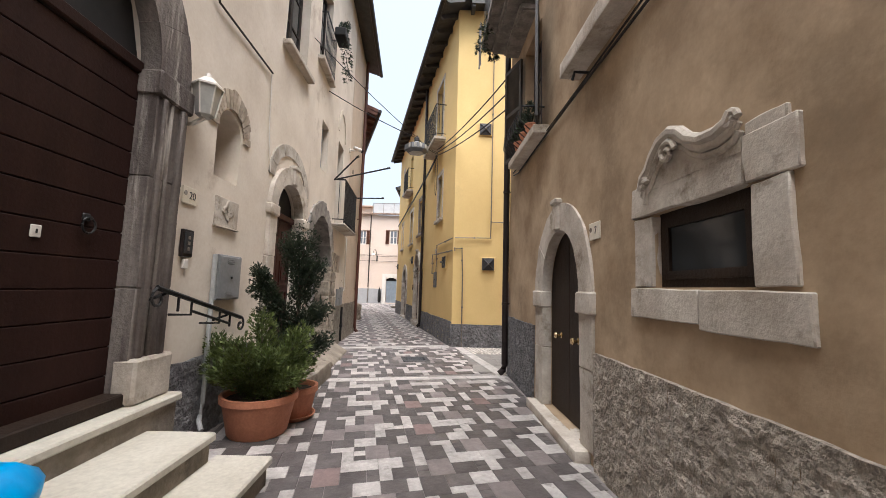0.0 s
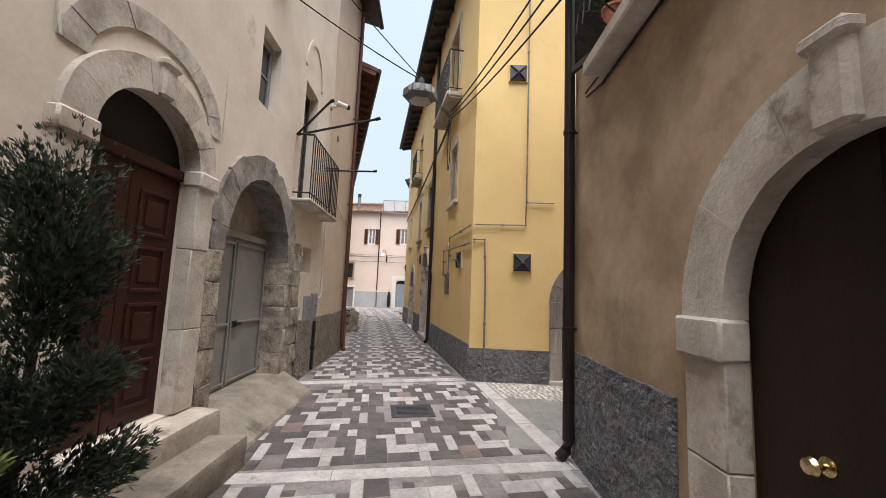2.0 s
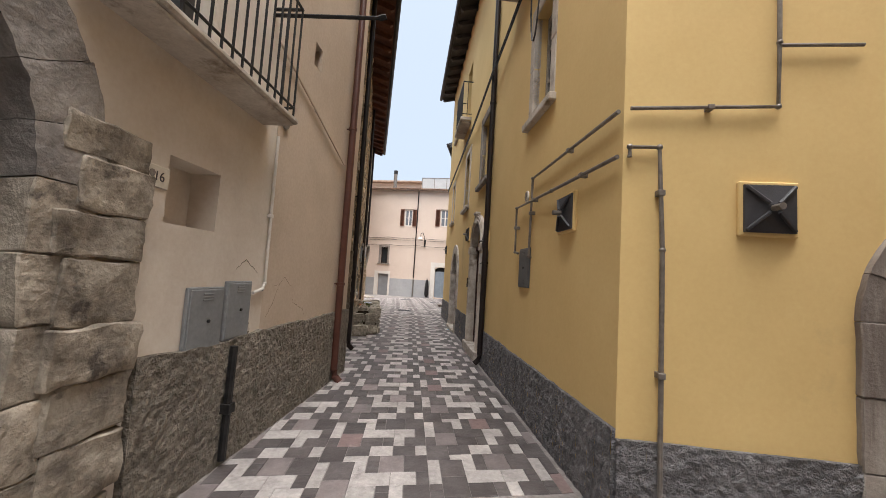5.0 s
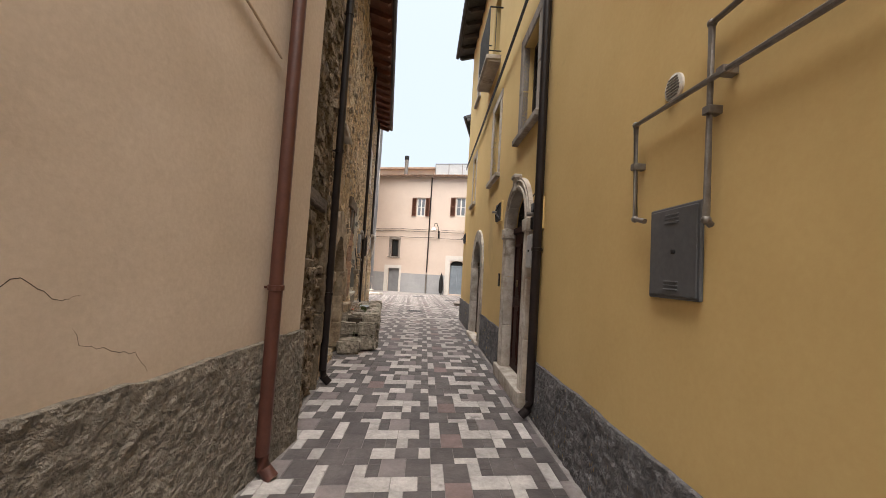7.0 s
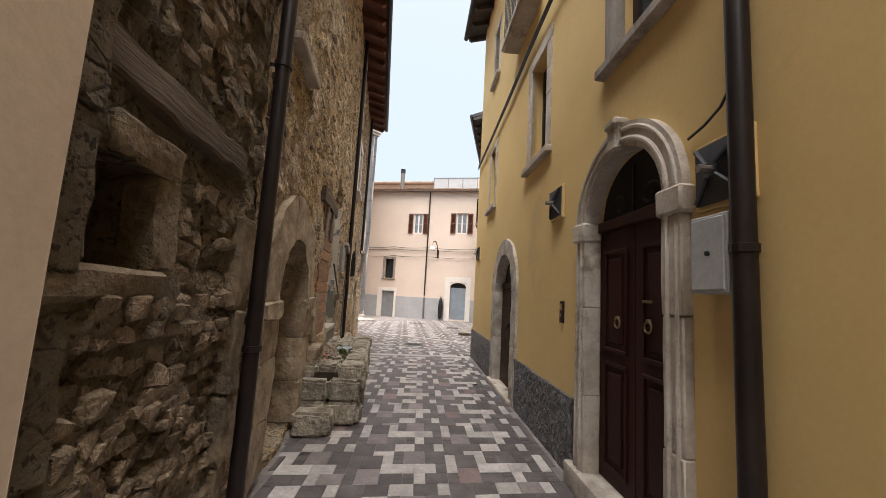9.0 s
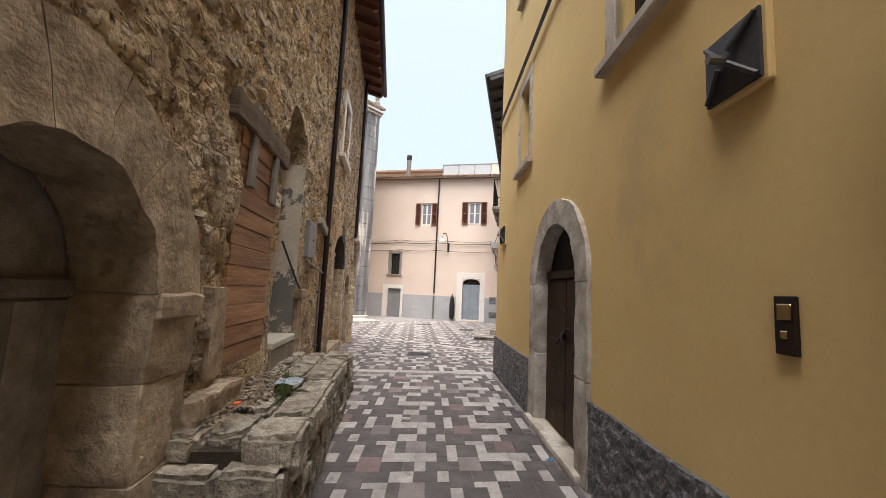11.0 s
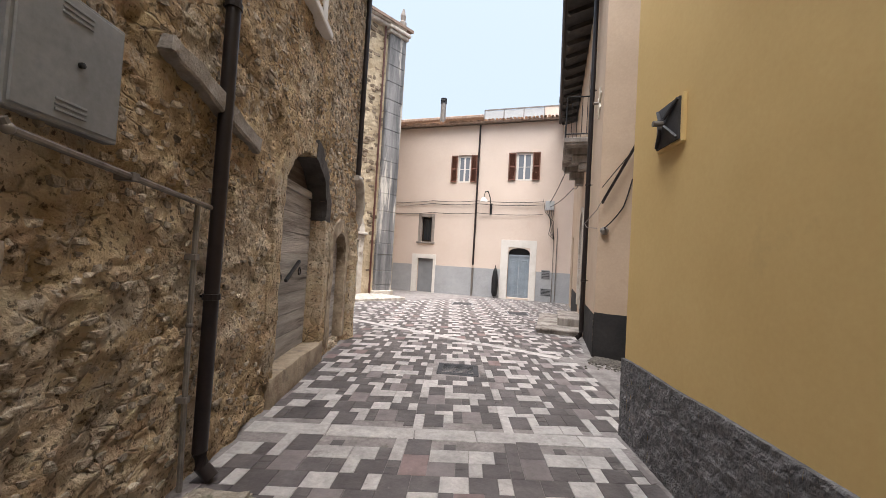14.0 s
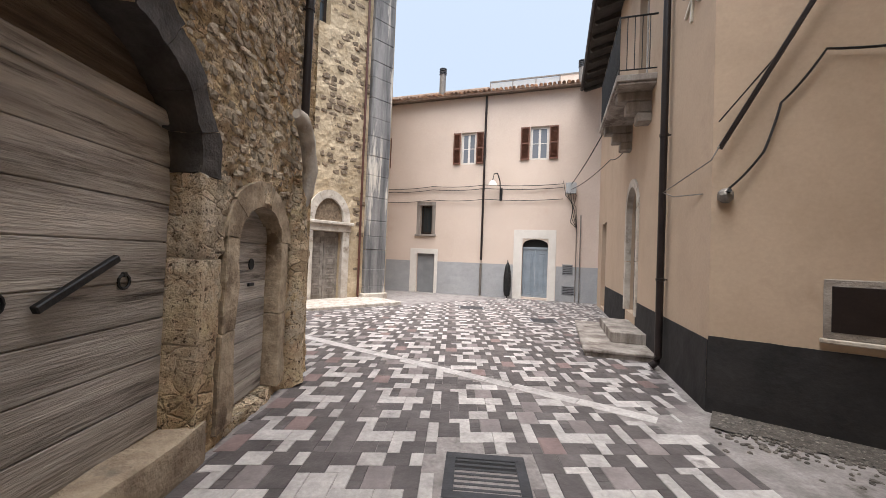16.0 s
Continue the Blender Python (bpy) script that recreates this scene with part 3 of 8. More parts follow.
def rect_surround(fac, o, band, proud, material, label, sill=True, worn=0.0):
    t = fac.thing("window_surround", o.c, o.v0, 0, label, "window surround")
    h, z = o.h, o.v1 - o.v0

    def age(bm):
        return aged(bm, worn, o.c) if worn else bm

    for s in (-1, 1):
        a, b = sorted((s * h, s * (h + band)))
        part("jamb_block", age(boxed(a, b, -proud, 0.08, 0, z / 2 - 0.003, 0.006)), material, t, "", worn > 0)
        part("jamb_block", age(boxed(a, b, -proud - 0.004, 0.08, z / 2 + 0.003, z, 0.006)), material, t, "", worn > 0)
    part("lintel", age(boxed(-h - band, h + band, -proud - 0.006, 0.08, z + 0.002, z + band, 0.008)), material, t, "", worn > 0)
    if sill:
        part("sill", age(boxed(-h - band - 0.05, h + band + 0.05, -proud - 0.07, 0.1, -0.09, -0.002, 0.012)), material, t, "", worn > 0)
    return t


COUNT = {"window": 0, "door": 0}


def window(fac, o, label, depth=0.16, frame_mat=None, bars=1, cols=2, shutters=None, inner=None, sill=False, open_in=False, louvre=True, shutter_out=True):
    """Glazed window in an opening: frame, sashes with panes, optional hinged louvred shutters lying open on the wall."""
    COUNT["window"] += 1
    t = fac.thing("window_%d" % COUNT["window"], o.c, o.v0, 0, label, "window", kind="structure")
    fm = frame_mat or GREY_WOOD
    h, z, d = o.h, o.v1 - o.v0, depth
    f = 0.05
    bm = bmesh.new()
    box(bm, -h, -h + f, d, d + 0.06, 0, z)
    box(bm, h - f, h, d, d + 0.06, 0, z)
    box(bm, -h + f, h - f, d, d + 0.06, z - f, z)
    box(bm, -h + f, h - f, d, d + 0.06, 0, f)
    part("window_frame", bm, fm, t)
    w = (2 * h - 2 * f) / cols
    for c in range(cols):
        x0 = -h + f + c * w
        bm = bmesh.new()
        for a, b, lo, hi in ((x0, x0 + 0.045, f, z - f), (x0 + w - 0.045, x0 + w, f, z - f), (x0 + 0.045, x0 + w - 0.045, f, f + 0.05), (x0 + 0.045, x0 + w - 0.045, z - f - 0.05, z - f)):
            box(bm, a, b, d - 0.012, d + 0.03, lo, hi)
        for k in range(1, bars + 1):
            zz = f + (z - 2 * f) * k / (bars + 1)
            box(bm, x0 + 0.045, x0 + w - 0.045, d - 0.004, d + 0.025, zz - 0.014, zz + 0.014)
        sash = part("sash", bm, fm, t)
        for k in range(bars + 1):
            lo = f + (z - 2 * f) * k / (bars + 1)
            hi = f + (z - 2 * f) * (k + 1) / (bars + 1)
            part("pane", boxed(x0 + 0.04, x0 + w - 0.04, d + 0.008, d + 0.014, lo + 0.01, hi - 0.01), inner or GLASS, sash)
    # black panel in place of the unlit room behind the panes
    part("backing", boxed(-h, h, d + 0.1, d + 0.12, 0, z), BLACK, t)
    if shutters:
        for s in (-1, 1):
            shutter(t, s * (h + 0.02), s * (h + 0.02 + h * 0.95), -0.06, 0.02, z - 0.02, shutters, louvre)
    if sill:
        part("window_sill", boxed(-h - 0.1, h + 0.1, -0.12, 0.1, -0.08, -0.002, 0.012), STONE, t)
    return t


def shutter(t, xa, xb, y, z0, z1, material, louvre=True):
    a, b = sorted((xa, xb))
    bm = bmesh.new()
    box(bm, a, a + 0.05, y, y + 0.035, z0, z1)
    box(bm, b - 0.05, b, y, y + 0.035, z0, z1)
    for zz in (z0, (z0 + z1) / 2 - 0.03, z1 - 0.06):
        box(bm, a + 0.05, b - 0.05, y, y + 0.035, zz, zz + 0.06)
    s = part("shutter", bm, material, t)
    if louvre:
        n = int((z1 - z0) / 0.055)
        bm = bmesh.new()
        for k in range(n):
            zz = z0 + 0.06 + (z1 - z0 - 0.12) * (k + 0.5) / n
            box(bm, a + 0.05, b - 0.05, -0.003, 0.003, -0.028, 0.028, m=Matrix.Translation((0, y + 0.02, zz)) @ pose(0, 0, 0, 35))
        part("louvre", bm, material, s)
    return s


def panel_door(fac, o, material, label, depth=0.22, leaves=2, transom=None, lunette=None, panels=0, planks=0, plank_dir="v", base=None, gap=0.006):
    """Door in an arched or square opening. transom: height where the leaves end; lunette: material above it."""
    COUNT["door"] += 1
    v0 = o.v0 if base is None else base
    t = fac.thing("door_%d" % COUNT["door"], o.c, v0, -depth, label, "door", kind="structure")
    z1 = o.v1 - v0

    def crown(x):
        return o.top(o.c + x) - v0

    head = transom - v0 if transom else None
    for k in range(leaves):
        a = -o.h + 2 * o.h * k / leaves + gap
        b = -o.h + 2 * o.h * (k + 1) / leaves - gap
        tp = (lambda x: min(crown(x), head) - 0.004) if head else (lambda x: crown(x) - 0.004)
        leaf = part("door_leaf", leaf_mesh(bmesh.new(), a, b, 0.01, tp, 0, 0.05), material, t)
        top = min(tp(a + 0.05), tp(b - 0.05), tp((a + b) / 2))
        if panels:
            for i in range(panels):
                lo = 0.12 + (top - 0.2) * i / panels
                hi = 0.12 + (top - 0.2) * (i + 1) / panels - 0.08
                bm = bmesh.new()
                for p, q, r, s in ((a + 0.09, b - 0.09, lo, lo + 0.03), (a + 0.09, b - 0.09, hi - 0.03, hi), (a + 0.09, a + 0.12, lo + 0.03, hi - 0.03), (b - 0.12, b - 0.09, lo + 0.03, hi - 0.03)):
                    box(bm, p, q, -0.018, 0.002, r, s, 0.006)
                box(bm, a + 0.16, b - 0.16, -0.014, 0.002, lo + 0.07, hi - 0.07, 0.012)
                part("panel", bm, material, leaf)
        if planks and plank_dir == "h":
            for i in range(planks):
                lo, hi = 0.01 + (top - 0.02) * i / planks, 0.01 + (top - 0.02) * (i + 1) / planks
                part("plank", boxed(a + 0.003, b - 0.003, -0.02, 0.002, lo + 0.003, hi - 0.003, 0.005), material, leaf)
        if planks and plank_dir == "v":
            for i in range(planks):
                lo, hi = a + (b - a) * i / planks, a + (b - a) * (i + 1) / planks
                part("plank", leaf_mesh(bmesh.new(), lo + 0.002, hi - 0.002, 0.012, lambda x: tp(x) - 0.01, -0.016, 0.002, 3), material, leaf)
    if head:
        part("transom", boxed(-o.h, o.h, -0.04, 0.05, head, head + 0.09, 0.01), material if lunette is not CONCRETE else material, t)
        part("lunette", leaf_mesh(bmesh.new(), -o.h + 0.002, o.h - 0.002, head + 0.09, lambda x: max(crown(x) - 0.004, head + 0.095), 0.02, 0.05, 20), lunette or BLACK, t)
    return t


def ring_handle(t, x, z, y=-0.03, r=0.05, mat=None):
    bm = bmesh.new()
    tube(bm, [(x + r * math.cos(a * 0.5236), y, z + r * math.sin(a * 0.5236)) for a in range(13)], 0.008, 6)
    tube(bm, [(x, y + 0.035, z + r), (x, y - 0.01, z + r)], 0.014, 8)
    return part("ring_handle", bm, mat or IRON, t)


def knob(t, x, z, mat):
    bm = lathe([(0.035, 0), (0.035, 0.006), (0.014, 0.012), (0.014, 0.04), (0.03, 0.05), (0.036, 0.065), (0.028, 0.08), (0.005, 0.085)], 14)
    bmesh.ops.transform(bm, matrix=pose(x, 0.0, z, 90), verts=bm.verts)
    return part("knob", bm, mat, t, "polished knob", True)


def downpipe(fac, u, v0, v1, material, label, r=0.05, w=0.08, clamps=3, shoe=True):
    t = fac.thing("downpipe", u, v0, w, label, "downpipe")
    h = v1 - v0
    pts = [(0, 0, 0.16), (0, 0, h)]
    if shoe:
        pts = [(0, -0.09, 0.0), (0, -0.02, 0.07)] + pts
    part("pipe", tubed(pts, r, 12), material, t, smooth=True)
    for k in range(clamps):
        z = h * (k + 0.6) / clamps
        bm = lathe([(r + 0.002, -0.02), (r + 0.009, -0.018), (r + 0.009, 0.018), (r + 0.002, 0.02)], 12)
        box(bm, -0.01, 0.01, 0.0, w + 0.01, -0.008, 0.008)
        bmesh.ops.translate(bm, verts=bm.verts, vec=(0, 0, z))
        part("clamp", bm, material, t)
    return t


def anchor_plate(fac, u, v, label="dark iron tie-rod anchor plate shaped like a pyramid on the wall", s=0.155, material=None, back=True):
    t = fac.thing("anchor_plate", u, v, 0, label, "anchor plate", "anchor plates")
    bm = bmesh.new()
    vs = [bm.verts.new(p) for p in ((-s, -0.045, -s), (s, -0.045, -s), (s, -0.045, s), (-s, -0.045, s))]
    lo = [bm.verts.new((v0.co.x, 0.01, v0.co.z)) for v0 in vs]
    mid = [bm.verts.new((v0.co.x * 0.16, -0.068, v0.co.z * 0.16)) for v0 in vs]
    for k in range(4):
        j = (k + 1) % 4
        bm.faces.new((vs[k], vs[j], mid[j], mid[k]))
        bm.faces.new((lo[k], lo[j], vs[j], vs[k]))
    bm.faces.new(mid)
    part("pyramid_plate", bm, material or PLATE_IRON, t)
    if back:
        part("backing_pad", boxed(-s - 0.025, s + 0.025, -0.03, 0.005, -s - 0.025, s + 0.025, 0.008), YELLOW, t, "yellow plastered pad")
    bm = bmesh.new()
    for a in (45, -45):
        for sgn in (-1, 1):
            c, sn = math.cos(radians(a)) * sgn, math.sin(radians(a)) * sgn
            tube(bm, [(c * s * 1.3, -0.05, sn * s * 1.3), (c * 0.04, -0.085, sn * 0.04)], 0.013, 6)
    part("rib", bm, material or PLATE_IRON, t)
    bm = tubed([(0, -0.075, 0), (0, -0.15, 0)], 0.022, 8)
    part("bolt", bm, ZINC, t)
    return t


def cable(name, pts, r, material, label, sag=0.0):
    """A hung cable with a little sag between its points."""
    out = []
    for a, b in zip(pts, pts[1:]):
        a, b = Vector(a), Vector(b)
        for k in range(8):
            s = k / 8
            out.append(a.lerp(b, s) - Vector((0, 0, sag * 4 * s * (1 - s))))
    out.append(Vector(pts[-1]))
    base = out[0].copy()
    ob = part(name, tubed([p - base for p in out], r, 5), material)
    ob.matrix_basis = Matrix.Translation(base)
    return tagged(ob, label, "cable")


def words(parent, text, x, z, y, size, material=None):
    cu = bpy.data.curves.new("lettering", "FONT")
    cu.body, cu.size, cu.extrude, cu.align_x, cu.align_y = text, size, 0.001, "CENTER", "CENTER"
    tmp = bpy.data.objects.new("lettering", cu)
    scene.collection.objects.link(tmp)
    me = bpy.data.meshes.new_from_object(tmp.evaluated_get(bpy.context.evaluated_depsgraph_get()))
    bpy.data.objects.remove(tmp)
    bpy.data.curves.remove(cu)
    me.materials.clear()
    me.materials.append(material or INK)
    ob = new("lettering", me)
    ob.parent = parent
    ob.matrix_basis = pose(x, y, z, 90)
    return ob


def number_tile(fac, u, v, text, w=0.2, h=0.15, label=""):
    t = fac.thing("house_number", u, v, 0, label or "cream ceramic house number tile with dark figures", "house number")
    part("tile", boxed(-w / 2, w / 2, -0.015, 0, -h / 2, h / 2, 0.004), TABLET, t)
    words(t, text, 0.03 if w > 0.16 else 0, 0, -0.017, h * 0.62)
    bm = lathe([(0.022, 0), (0.022, 0.003)], 10)
    bmesh.ops.transform(bm, matrix=pose(-w * 0.33, -0.0155, h * 0.1, 90), verts=bm.verts)
    part("crest", bm, GREY_STONE, t)
    return t


def meter_box(fac, u, v, w, h, d, material, label, vents=2):
    t = fac.thing("meter_box", u, v, 0, label, "meter box")
    part("body", boxed(-w / 2, w / 2, -d, 0.0, -h / 2, h / 2, 0.006), material, t)
    part("cover", boxed(-w / 2 + 0.015, w / 2 - 0.015, -d - 0.008, -d + 0.002, -h / 2 + 0.015, h / 2 - 0.015, 0.005), material, t)
    for k in range(vents):
        zc = h * (0.36 if k == 0 else -0.36)
        for j in range(3):
            part("vent_slot", boxed(-w * 0.14, w * 0.14, -d - 0.013, -d - 0.006, zc - 0.025 + j * 0.02, zc - 0.015 + j * 0.02, 0.002), BLACK if j == 9 else material, t)
    bm = lathe([(0.012, 0), (0.012, 0.012), (0.004, 0.014)], 10)
    bmesh.ops.transform(bm, matrix=pose(w * 0.05, -d - 0.008, 0, 90), verts=bm.verts)
    part("lock", bm, IRON, t)
    return t


# ---- plan ----
A1 = Facade((-2.55, -4.0), (-0.60, 6.75))
A2 = Facade((-0.60, 6.75), (0.235, 13.18))
RR = Facade((1.307, -3.0), (2.945, 6.36), True)
YF = Facade((2.66, 9.5), (9.0, 8.33))
YS = Facade((2.66, 9.5), (2.42, 22.4), True)
SS = Facade((0.13, 13.2), (-1.30, 26.1))
CH = Facade((-6.4, 30.3), (-2.5, 34.9))
PK = Facade((-6.0, 39.85), (8.0, 36.3))
QS = Facade((3.15, 25.61), (5.45, 36.4), True)
QN = Facade((3.15, 25.61), (7.6, 22.68))


def ground_z(y):
    return 0.0 if y < 24 else -0.013 * (y - 24)


# ---- openings ----
a_portal = Opening(5.0, 7.2, 0.57, 3.04, 1.0)
a_niche = Opening(8.10, 8.56, 2.5, 3.0, 0.24)
a_door = Opening(9.56, 10.60, 0.43, 2.5, 0.43)
a_up1 = Opening(9.55, 10.45, 4.86, 6.6)
a_garage = Opening(0.16, 2.0, 0.25, 1.85, 1.0)
a_small = Opening(0.68, 1.22, 3.7, 4.66)
a_balc = Opening(2.25, 2.95, 2.80, 4.85)
a_slot = Opening(2.70, 3.18, 1.76, 2.18)
a_up2 = Opening(0.15, 1.0, 5.6, 7.3)
a_vent = Opening(4.58, 4.78, 3.85, 4.12)
r_win = Opening(4.33, 5.10, 1.5, 1.97)
r_door = Opening(6.26, 7.44, 0.1, 1.46, 0.68)
r_up = Opening(7.55, 8.45, 3.55, 5.2)
yf_door = Opening(1.61, 3.03, 0.06, 1.42, 0.68)
yf_win = Opening(2.28, 3.31, 3.42, 4.76)
ys_w1 = Opening(1.5, 2.1, 3.55, 4.9)
ys_b1 = Opening(1.7, 2.6, 5.98, 8.0)
ys_w2 = Opening(4.85, 5.6, 3.55, 4.88)
ys_w3 = Opening(7.32, 7.98, 3.42, 4.86)
ys_w4 = Opening(10.6, 11.12, 3.47, 4.76)
ys_u2 = Opening(7.9, 8.7, 5.95, 7.7)
ys_u3 = Opening(10.7, 11.2, 6.5, 7.75)
ys_d2 = Opening(4.94, 6.02, 0.17, 2.25, 0.47)
ys_d3 = Opening(8.64, 9.98, 0.05, 1.66, 0.66)
s_niche = Opening(0.18, 0.5, 1.58, 1.94)
s_w1 = Opening(2.05, 2.65, 3.6, 4.7)
s_d14 = Opening(2.29, 3.50, 0.08, 1.43, 0.62)
s_board = Opening(4.42, 5.32, 0.86, 2.68)
s_stair = Opening(5.50, 6.40, 0.84, 3.05, 0.55)
s_hole = Opening(7.98, 8.25, 3.68, 4.05)
s_w2 = Opening(9.25, 9.95, 4.2, 5.4)
s_doorb = Opening(9.15, 10.74, 0.25, 1.92, 0.74)
s_doorc = Opening(11.2, 12.1, 0.08, 1.52, 0.33)
p_w0 = Opening(1.8, 2.5, 5.45, 6.9)
p_w1 = Opening(6.24, 6.92, 5.5, 6.92)
p_w2 = Opening(9.22, 9.98, 5.57, 6.98)
p_w3 = Opening(4.42, 5.0, 2.42, 3.72)
p_d1 = Opening(4.33, 5.18, -0.2, 1.55)
p_d2 = Opening(9.05, 10.08, -0.1, 2.05, 0.25)
c_door = Opening(3.4, 4.42, -0.06, 2.1)
c_win = Opening(2.9, 3.7, 8.6, 10.2)
q_door = Opening(3.75, 4.85, 0.42, 2.55, 0.5)
q_far = Opening(8.7, 9.9, -0.05, 2.75)
q_balc = Opening(3.2, 4.1, 4.72, 6.9)


# ---- walls ----
def lumps(size, scale, seed):
    return lambda u, v: size * noise.noise((u * scale, v * scale, seed)) + size * 0.5 * noise.noise((u * scale * 2.7, v * scale * 2.7, seed + 5))


def crumble(u, v):
    """Uneven rubble face: broad swells, stone-sized lumps and pits."""
    p = Vector((u, v, 3.0))
    return 0.045 * noise.noise(p * 1.6) + 0.03 * noise.noise(p * 5.5) + 0.022 * abs(noise.noise(p * 11)) + 0.012 * noise.noise(p * 23) - 0.09 * max(0.0, -noise.noise(p * 7.3) - 0.28)


def deep_crumble(u, v):
    """Washed-out joints between bulging stones."""
    p = Vector((u, v, 3.0))
    return crumble(u, v) + 0.05 * noise.noise(p * 3.1) - 0.06 * max(0.0, noise.noise(p * 9.0) - 0.1)


wall("wall_cream_south", A1, -3.0, A1.L, -0.3, 9.1, 0.5, CREAM, (a_portal, a_niche, a_door, a_up1), "cream plastered house wall with portals", step=0.25, bulge=lumps(0.010, 0.8, 1))
wall("wall_peach_north", A2, 3.93, A2.L, -0.3, 9.1, 0.5, PEACH, (a_vent,), "smooth peach plastered house wall", step=0.25, bulge=lumps(0.010, 0.8, 1))
wall("wall_cream_north", A2, 0.0, 3.93, -0.3, 9.1, 0.5, CREAM, (a_garage, a_small, a_balc, a_slot, a_up2), "cream plastered house wall above a garage", step=0.25, bulge=lumps(0.010, 0.8, 1))
wall("wall_ochre", RR, -3.5, RR.L, -0.3, 8.2, 0.5, OCHRE, (r_win, r_door, r_up), "weathered ochre brown plastered house wall", step=0.25, bulge=lumps(0.012, 0.7, 2))
wall("wall_yellow_front", YF, 0.0, YF.L, -0.3, 9.1, 0.45, YELLOW, (yf_door, yf_win), "yellow plastered house wall facing the side lane")
wall("wall_yellow_side", YS, 0.0, YS.L, -0.3, 9.1, 0.45, YELLOW, (ys_w1, ys_b1, ys_w2, ys_w3, ys_w4, ys_u2, ys_u3, ys_d2, ys_d3), "long yellow plastered house wall along the street")
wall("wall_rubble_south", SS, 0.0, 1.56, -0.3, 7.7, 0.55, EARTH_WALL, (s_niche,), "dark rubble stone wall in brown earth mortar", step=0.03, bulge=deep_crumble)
wall("wall_rubble", SS, 1.56, SS.L, -0.3, 7.7, 0.55, OLD_WALL, (s_w1, s_d14, s_board, s_stair, s_hole, s_w2, s_doorb, s_doorc), "old rubble stone wall with crumbling brown plaster", step=0.035, bulge=crumble)
wall("wall_church", CH, -2.0, CH.L, -0.5, 11.2, 0.6, CHURCH, (c_door, c_win), "tall yellowish rubble church wall", step=0.16, bulge=lumps(0.035, 2.5, 4))
wall("wall_pink", PK, 0.0, PK.L, -0.5, 8.45, 0.45, PINK, (p_w0, p_w1, p_w2, p_w3, p_d1, p_d2), "pale pink plastered house wall closing the square")
wall("wall_tan_street", QS, 0.0, QS.L, -0.5, 8.4, 0.45, TAN, (q_door, q_far, q_balc), "tan plastered house wall with a balcony")
wall("wall_tan_lane", QN, 0.0, QN.L, -0.5, 8.4, 0.45, TAN, (), "tan plastered house wall with dark plinth")


# walls out of sight that close the place
def closing(name, p0, p1, h, material, label, flip=False):
    f = Facade(p0, p1, flip)
    return wall(name, f, 0, f.L, -0.3, h, 0.4, material, (), label)


closing("wall_behind", (-3.3, -6.6), (0.95, -6.2), 8, CREAM, "plain plastered wall closing the alley", True)
closing("wall_ochre_lane", (3.15, 6.32), (9.0, 5.2), 8.2, OCHRE, "plain ochre side wall along the lane", True)
closing("wall_lane_end", (9.0, 8.9), (9.0, 4.6), 8, CREAM, "plain wall closing the side lane", False)
closing("wall_yellow_end", (2.62, 22.36), (7.6, 21.6), 9.1, YELLOW, "plain yellow end wall", True)
closing("wall_lane_end_north", (7.6, 23.2), (7.6, 21.2), 8, TAN, "plain wall closing the lane", False)
closing("wall_cream_end", (-0.6, 13.22), (-4.5, 13.9), 9.1, PEACH, "plain cream end wall", True)
closing("wall_rubble_end", (-1.55, 26.1), (-6.5, 26.7), 7.7, OLD_WALL, "rubble end wall", True)
closing("wall_square_west", (-9.5, 26.4), (-8.2, 28.6), 7, TAN, "plain house wall at the edge of the square", False)
closing("wall_church_side", (-2.75, 34.95), (-4.5, 40.0), 11.2, CHURCH, "church side wall", True)


# plinths, proud of the plaster
def dado(fac, u0, u1, v1, material, openings, label, proud=0.025, ragged=0.0, seed=0, base=-0.3):
    tp = (lambda u: v1 + ragged * noise.noise((u * 1.7, seed, 0)) + ragged * 0.5 * noise.noise((u * 6, seed, 3))) if ragged else None
    ob = part("plinth", wall_mesh(fac, u0, u1, base, v1, proud + 0.03, openings, front=proud, step=0.12 if material in (PINK_DADO, DARK_DADO) else 0.036, bulge=lumps(0.006, 6, seed) if material in (PINK_DADO, DARK_DADO) else lumps(0.013, 13, seed), top=tp), material)
    ob.matrix_basis = fac.m
    return tagged(ob, label, "plinth", kind="structure")


dado(A1, 7.6, 9.15, 0.75, ROUGH_GREY, (), "dark grey roughcast plinth", 0.03, 0.03, 1)
dado(A2, 2.58, A2.L, 0.95, ROUGH_TAN, (), "brown-grey roughcast plinth", 0.05, 0.04, 2)
dado(RR, -3.5, 5.96, 0.95, ROUGH_OCHRE, (), "brown roughcast plinth with worn patches", 0.03, 0.02, 3)
dado(RR, 7.84, RR.L, 1.0, ROUGH_GREY, (), "grey roughcast plinth", 0.03, 0.03, 4)
dado(YF, 0.0, 1.42, 0.56, ROUGH_GREY, (), "dark grey roughcast plinth", 0.03, 0.01, 5)
dado(YF, 3.28, YF.L, 0.56, ROUGH_GREY, (), "dark grey roughcast plinth", 0.03, 0.01, 5)
dado(YS, 0.0, 4.66, 0.62, ROUGH_GREY, (), "dark grey roughcast plinth", 0.03, 0.015, 6)
dado(YS, 6.3, 8.44, 0.68, ROUGH_GREY, (), "dark grey roughcast plinth", 0.03, 0.015, 7)
dado(YS, 10.16, YS.L, 0.69, ROUGH_GREY, (), "dark grey roughcast plinth", 0.03, 0.01, 8)
dado(PK, 0.0, 4.02, 1.22, PINK_DADO, (), "grey painted plinth", 0.012, 0, 9, -0.5)
